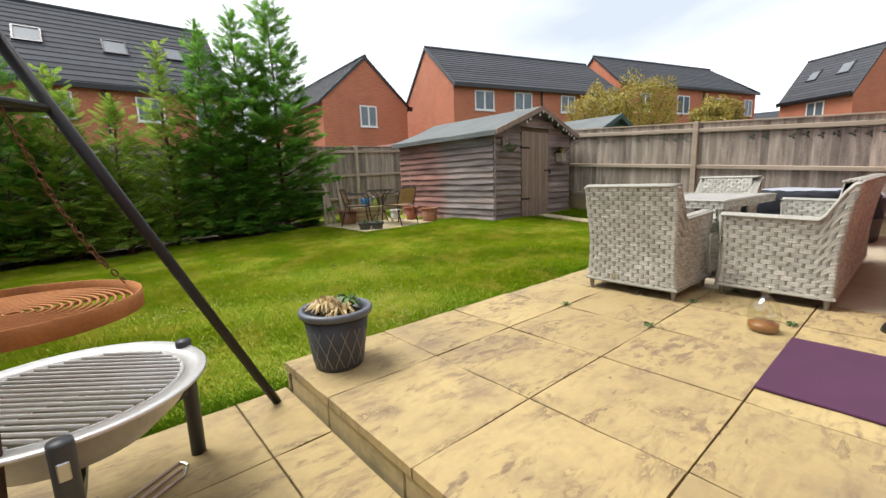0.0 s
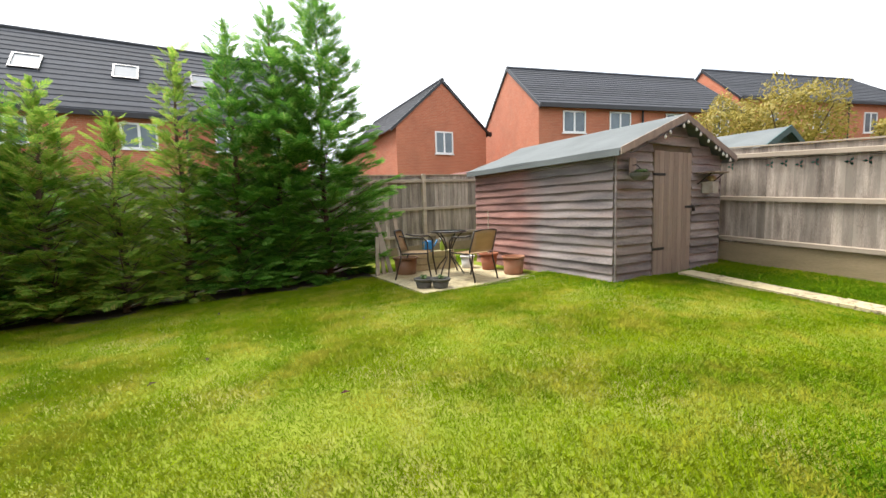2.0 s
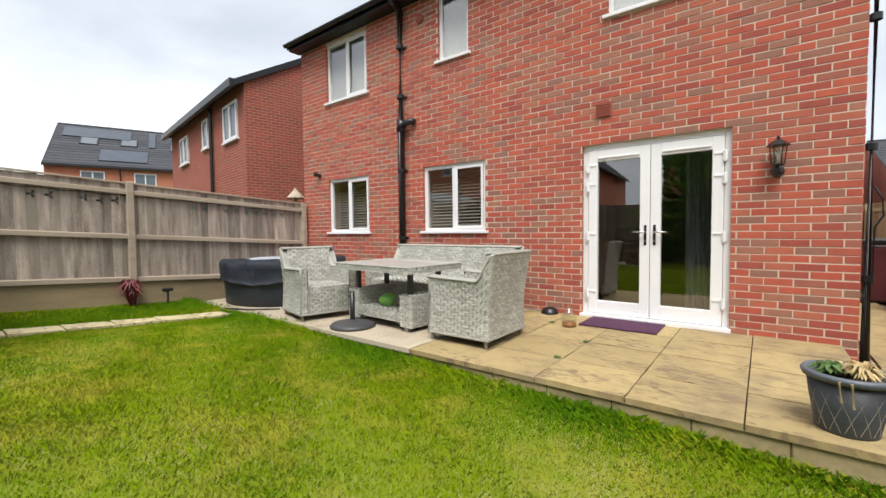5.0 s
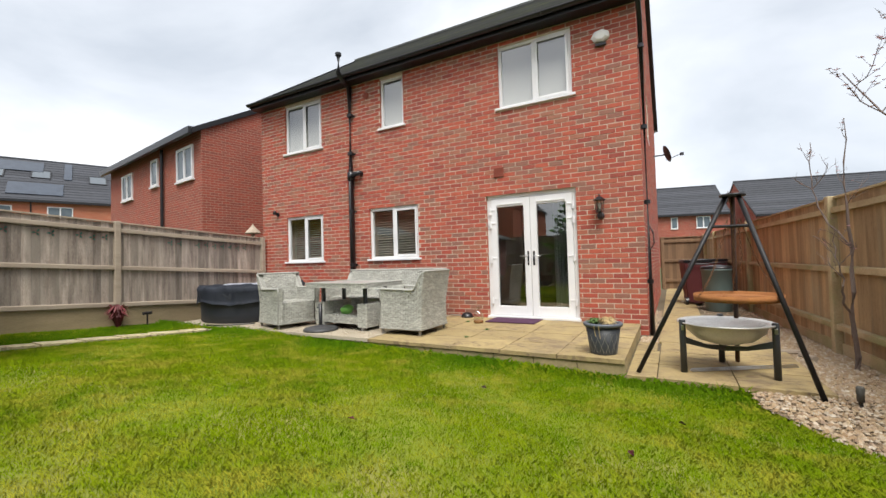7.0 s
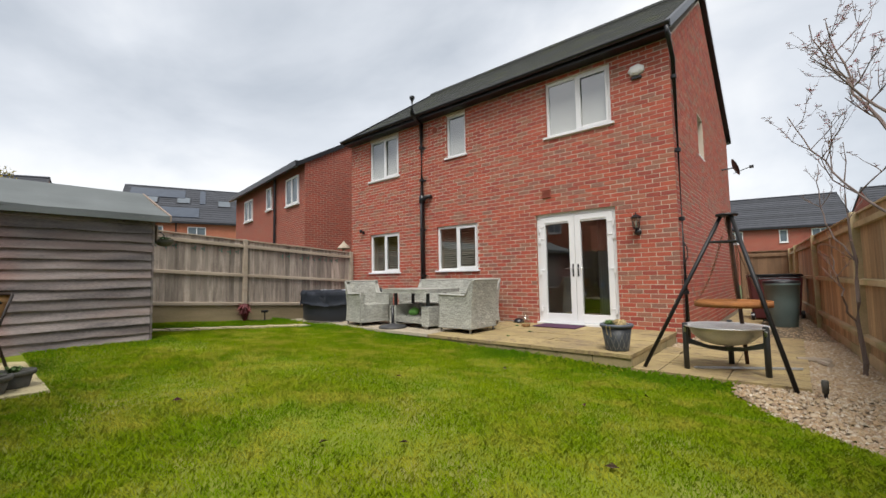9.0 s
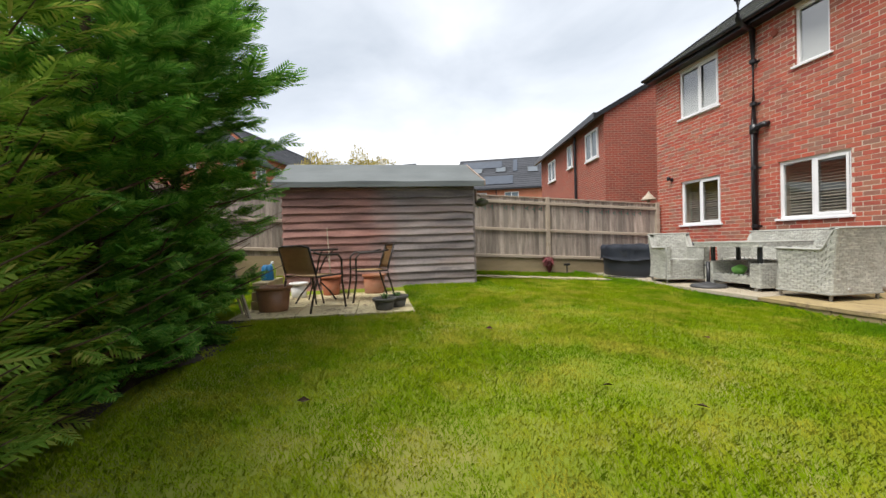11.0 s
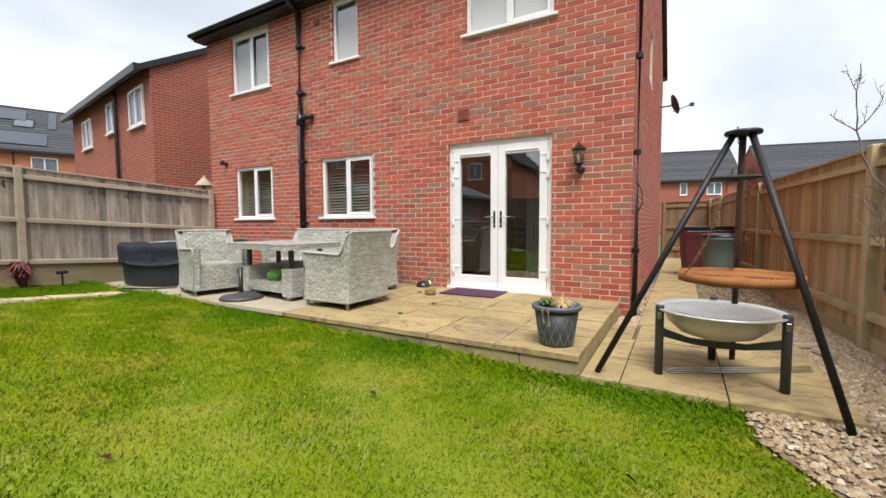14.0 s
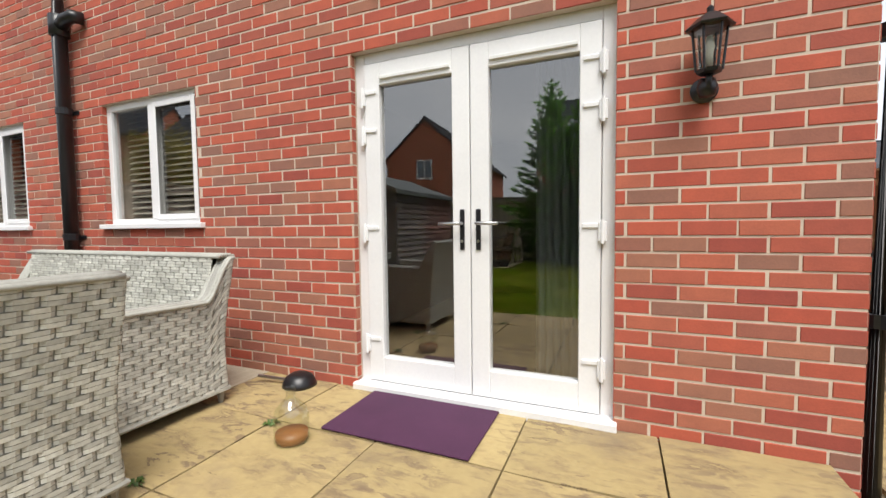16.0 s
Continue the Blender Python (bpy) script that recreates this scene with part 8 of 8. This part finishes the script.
# ==== gravel ====
GRAVEL_SHEET = material("gravel_bed", (0.30, 0.22, 0.13), (0.14, 0.10, 0.065), 0.9, 30, 120, 1.0, depth=0.02, contrast=0.15)
PEBBLE = palette(material("mixed_pebble", (1.1, 1.1, 1.1), (0.8, 0.8, 0.8), 0.7, 20, 120, 0.2),
                 [(0, (0.44, 0.34, 0.21)), (0.3, (0.36, 0.24, 0.13)), (0.5, (0.52, 0.44, 0.33)), (0.7, (0.28, 0.19, 0.12)), (0.85, (0.40, 0.28, 0.16)), (1, (0.60, 0.53, 0.43))])


def fence_x(y):
    return -2.72 + (10.9 - y) * 1.45 / 19.85


def lawn_edge(y):
    """Where the gravel beside the brown fence gives way to the lawn."""
    pts = ((2.33, -0.86), (2.75, -0.90), (3.3, -1.2), (3.7, -1.58), (4.1, -2.0), (4.6, -2.3))
    if y <= pts[0][0]:
        return -1.41
    for (ya, xa), (yb, xb) in zip(pts, pts[1:]):
        if y <= yb:
            return xa + (xb - xa) * (y - ya) / (yb - ya)
    return -9.0


gravel = tagged(new("gravel"), "mixed buff and brown pebble gravel beside the paving", "gravel", kind="structure")
bm = blank()
yy = np.linspace(-8.9, 4.55, 70)
rows = [(bm.verts.new((fence_x(y) + 0.02, y, -0.045)), bm.verts.new((max(lawn_edge(y), fence_x(y) + 0.021), y, -0.045))) for y in yy]
for a, b in zip(rows, rows[1:]):
    bm.faces.new((a[0], a[1], b[1], b[0]))
for q in (((-0.14, -6.0), (0.0, -6.0), (0.0, 0.0), (-0.14, 0.0)), ((-0.14, 0.0), (0.09, 0.0), (0.09, 0.62), (-0.14, 0.62)), ((-1.42, -8.9), (-0.77, -8.9), (-0.77, -1.25), (-1.42, -1.25))):
    bm.faces.new([bm.verts.new((x, y, -0.035)) for x, y in q])
part("gravel_bed", bm, GRAVEL_SHEET, gravel)
rng = np.random.default_rng(12)
spots = []
while len(spots) < 13000:
    y = rng.uniform(-1.2, 4.5) if rng.random() < 0.72 else rng.uniform(-6.5, 4.5)
    x0, x1 = fence_x(y) + 0.03, lawn_edge(y) + rng.normal(0, 0.03)
    if y < -1.25:
        x1 = -0.78
    if x1 > x0:
        spots.append((rng.uniform(x0, x1), y))
for _ in range(900):
    spots.append((rng.uniform(-0.13, 0.082), rng.uniform(0.08, 0.61)))
for _ in range(500):
    spots.append((rng.uniform(-0.13, -0.01), rng.uniform(-3.0, 0.08)))
spots = np.array(spots)
n = len(spots)
oct_v = np.array(((1, 0, 0), (0, 1, 0), (-1, 0, 0), (0, -1, 0), (0.3, 0.2, 0.8), (-0.2, -0.3, 0.75)))
oct_f = np.array(((0, 1, 4), (1, 2, 4), (2, 5, 4), (2, 3, 5), (3, 0, 5), (0, 4, 5)))
size = rng.uniform(0.010, 0.026, n)
ang = rng.uniform(0, 6.28, n)
asp = rng.uniform(0.55, 1.0, n)
ca, sa = np.cos(ang), np.sin(ang)
lx = oct_v[None, :, 0] * size[:, None]
ly = oct_v[None, :, 1] * (size * asp)[:, None]
V = np.stack((spots[:, :1] + lx * ca[:, None] - ly * sa[:, None], spots[:, 1:] + lx * sa[:, None] + ly * ca[:, None], -0.042 + rng.uniform(0, 0.012, n)[:, None] + oct_v[None, :, 2] * (size * 0.8)[:, None]), 2)
F = (np.arange(n)[:, None, None] * 6 + oct_f).reshape(-1, 3)
tagged(arrays("pebbles", V.reshape(-1, 3), F, PEBBLE, gravel), kind="stuff")

# ==== grass ====
GRASS = let_light_through(material("grass_blade", (0.235, 0.315, 0.006), (0.135, 0.235, 0.004), 0.6, 1.3, 7, 0.0, vary=0.07, dirt=(0.37, 0.36, 0.035), dirt_scale=2.4, dirt_band=(0.47, 0.66), contrast=0.12), 0.3)



def lean_normals_up(m, share):
    """Blades shade as the sward does, with only a share of their own tilt."""
    t = m.node_tree
    geo = next(n for n in t.nodes if n.type == "NEW_GEOMETRY")
    mad = t.nodes.new("ShaderNodeVectorMath")
    mad.operation = "MULTIPLY_ADD"
    mad.inputs[1].default_value, mad.inputs[2].default_value = (share,) * 3, (0, 0, 1)
    t.links.new(geo.outputs["Normal"], mad.inputs[0])
    nz = t.nodes.new("ShaderNodeVectorMath")
    nz.operation = "NORMALIZE"
    t.links.new(mad.outputs[0], nz.inputs[0])
    t.links.new(nz.outputs[0], t.nodes["Principled BSDF"].inputs["Normal"])


GRASS_DEEP = let_light_through(material("deep_green_grass", (0.135, 0.245, 0.006), (0.075, 0.175, 0.004), 0.6, 1.6, 7, 0.0, vary=0.08, contrast=0.12), 0.3)
lean_normals_up(GRASS, 0.35), lean_normals_up(GRASS_DEEP, 0.35)
GRASS_DEEP.node_tree.nodes["Principled BSDF"].inputs["Specular IOR Level"].default_value = 0.02
SOIL.node_tree.nodes["Principled BSDF"].inputs["Specular IOR Level"].default_value = 0.05
GRASS.node_tree.nodes["Principled BSDF"].inputs["Specular IOR Level"].default_value = 0.02
for m_ in (FOLIAGE, FOLIAGE_YELLOW):
    m_.node_tree.nodes["Principled BSDF"].inputs["Specular IOR Level"].default_value = 0.2


def no_grass(x, y):
    bad = (x > SX0 - 0.0) & (x < SX1) & (y > SY0 - 0.02) & (y < SY1)
    bad |= (x > 3.22) & (x < 5.36) & (y > 6.79) & (y < 8.8)
    bad |= (y > 8.68 + 0.12 * np.sin(x * 2.1) + 0.1 * np.sin(x * 5.3) + 0.1 * np.sin(x * 13)) & (x < 3.3)
    bad |= (np.abs(x - 6.58 - 0.068 * (y - 2.48)) < 0.145) & (y > 2.4) & (y < 5.45)
    edge = np.array([lawn_edge(v) for v in np.linspace(2.3, 5.2, 60)])
    bad |= (x < np.interp(y, np.linspace(2.3, 5.2, 60), edge)) & (y < 4.65)
    bad |= x < fence_x(y) + 0.05
    bad |= (x < 0.12) & (x > -1.43) & (y < 2.37)
    return bad


rng = np.random.default_rng(77)
n = 700000
x = rng.uniform(-2.5, 8.14, n)
y = 2.34 + (9.6 - 2.34) * rng.random(n) ** 1.12
keep = ~no_grass(x, y)
x, y = x[keep], y[keep]
n = len(x)
z = np.maximum(-0.075, np.minimum(-0.235 + 0.027 * x + 0.066 * y, 0.06 + 0.036 * x) - 0.06 * np.clip((x - 5.9) / 0.7, 0, 1))
edge_boost = np.exp(-np.abs(y - 2.36) / 0.10) * 0.085 + np.where((x > 6.4) | ((x > 5.2) & (y > 5.2)), 0.015, 0)
hgt = rng.uniform(0.014, 0.036, n) * (0.85 + 0.35 * np.sin(x * 2.3 + np.sin(y * 1.7) * 2) * np.sin(y * 2.9 + x)) + edge_boost * rng.random(n)
ang = rng.uniform(0, 2 * np.pi, n)
wid = rng.uniform(0.0016, 0.003, n)
ln = hgt * rng.uniform(0.3, 1.1, n)
dx, dy = np.cos(ang), np.sin(ang)
b0 = np.stack((x - dy * wid, y + dx * wid, z), 1)
b1 = np.stack((x + dy * wid, y - dx * wid, z), 1)
m0 = np.stack((x + dx * ln * 0.4 - dy * wid * 0.8, y + dy * ln * 0.4 + dx * wid * 0.8, z + hgt * 0.7), 1)
m1 = np.stack((x + dx * ln * 0.4 + dy * wid * 0.8, y + dy * ln * 0.4 - dx * wid * 0.8, z + hgt * 0.7), 1)
tp = np.stack((x + dx * ln, y + dy * ln, z + hgt), 1)
deep = np.exp(-((y - 2.36) / 0.38) ** 2) * (x > -0.9) + np.where((x > 5.9) & (y < 5.6), 0.75, 0) + np.exp(-((x - 5.3) / 0.3) ** 2) * (y > 5.3) * 0.8
deep += np.exp(-((y - 6.7) / 0.25) ** 2) * (x > 3.1) * (x < 5.4) * 0.6
deep = rng.random(n) < deep * (0.75 + 0.5 * np.sin(x * 3.1 + y))
quad = np.stack((b0, b1, m1, tp), 1)
for nm, pick, mt, lab in (("grass", ~deep, GRASS, "short green grass blades with straw-yellow patches"), ("long_grass", deep, GRASS_DEEP, "longer deep green grass along the paving and the path")):
    V = quad[pick].reshape(-1, 3)
    i4 = np.arange(pick.sum())[:, None] * 4
    F = np.concatenate((i4 + np.array(((0, 1, 2),)), i4 + np.array(((0, 2, 3),))), 0)
    tagged(arrays(nm, V, F, mt), lab, "grass", kind="stuff")
for k, (x_, y_) in enumerate(((1.5, 4.6), (0.4, 5.6), (0.75, 5.9), (-0.1, 4.2), (1.1, 3.4), (-0.6, 5.1), (2.2, 6.2), (0.9, 7.6), (-0.35, 3.5))):
    bm = blank()
    s_ = 0.035
    v = [bm.verts.new(p) for p in ((-s_, 0, 0), (0, -s_ * 0.5, 0.012), (s_, 0, 0.004), (0, s_ * 0.5, 0.014))]
    bm.faces.new(v)
    bmesh.ops.solidify(bm, geom=bm.faces[:], thickness=0.0015)
    tagged(part("fallen_leaf", bm, LEAF_RED if k % 3 == 0 else BARK, at=pose(x_, y_, ground_z(x_, y_) + 0.028, 5 * k, 4, 40 * k)), "curled brown fallen leaf lying on the lawn", "leaf")
# ==== bricks of the house ====
rects = brick_rects(0.0, W, BASE + 0.02, TOP, holes)
near = [r for r in rects if (r[1] <= DOOR[0] + 0.02 and r[3] < 2.45) or (r[0] >= DOOR[1] - 0.02 and r[1] < 3.9 and r[3] < 1.75)][:300]
chosen = set(near)
brick_meshes = {}
for a, b, c, d in near:
    key = (round(b - a, 3), round(d - c, 3))
    if key not in brick_meshes:
        bm = blank()
        e = 0.003
        w2, h2 = key[0] / 2, key[1] / 2
        vs = [bm.verts.new(p) for p in ((-w2, 0, -h2), (w2, 0, -h2), (w2, 0, h2), (-w2, 0, h2), (-w2 + e, 0.0045, -h2 + e), (w2 - e, 0.0045, -h2 + e), (w2 - e, 0.0045, h2 - e), (-w2 + e, 0.0045, h2 - e))]
        for q in ((4, 5, 6, 7), (0, 1, 5, 4), (1, 2, 6, 5), (2, 3, 7, 6), (3, 0, 4, 7)):
            bm.faces.new([vs[k] for k in q])
        brick_meshes[key] = mesh_of("brick", bm, BRICK)
    ob = new("brick", brick_meshes[key])
    ob.parent = wall_north
    ob.location = ((a + b) / 2 + random.uniform(-0.002, 0.002), random.uniform(-0.002, 0.001), (c + d) / 2 + random.uniform(-0.0015, 0.0015))
tagged(brick_heap("brickwork", [r for r in rects if r not in chosen], on_north, wall_north), kind="stuff")

# brick edges that line the openings
reveal = []
for u0, u1, z0, z1 in holes:
    z = BASE + 0.02
    while z < z1 - 0.02:
        if z > z0 - 0.03:
            for u in (u0, u1):
                reveal.append((u, max(z, z0), min(z + 0.065, z1)))
        z += 0.075
n = len(reveal)
V, F = [], []
for u, c, d in reveal:
    k = len(V)
    V += [(u + s * 0.003, y, z) for s in (-1, 1) for y, z in ((-0.034, c), (0.003, c), (0.003, d), (-0.034, d))]
    F += [(k, k + 1, k + 2, k + 3), (k + 4, k + 5, k + 6, k + 7), (k, k + 1, k + 5, k + 4), (k + 3, k + 2, k + 6, k + 7), (k + 1, k + 2, k + 6, k + 5)]
tagged(arrays("reveal_bricks", V, F, BRICK, wall_north), kind="stuff")


def west_limits(z):
    if z < TOP:
        return (0.0, D)
    k = (z - TOP) / SLOPE + 0.05
    return (k, D - k)


def west_place(u, inn, z):
    return (inn, -u, z)


tagged(brick_heap("brickwork", brick_rects(0.0, D, BASE + 0.02, TOP + SLOPE * D / 2 - 0.1, side_holes, west_limits), west_place, wall_west), kind="stuff")
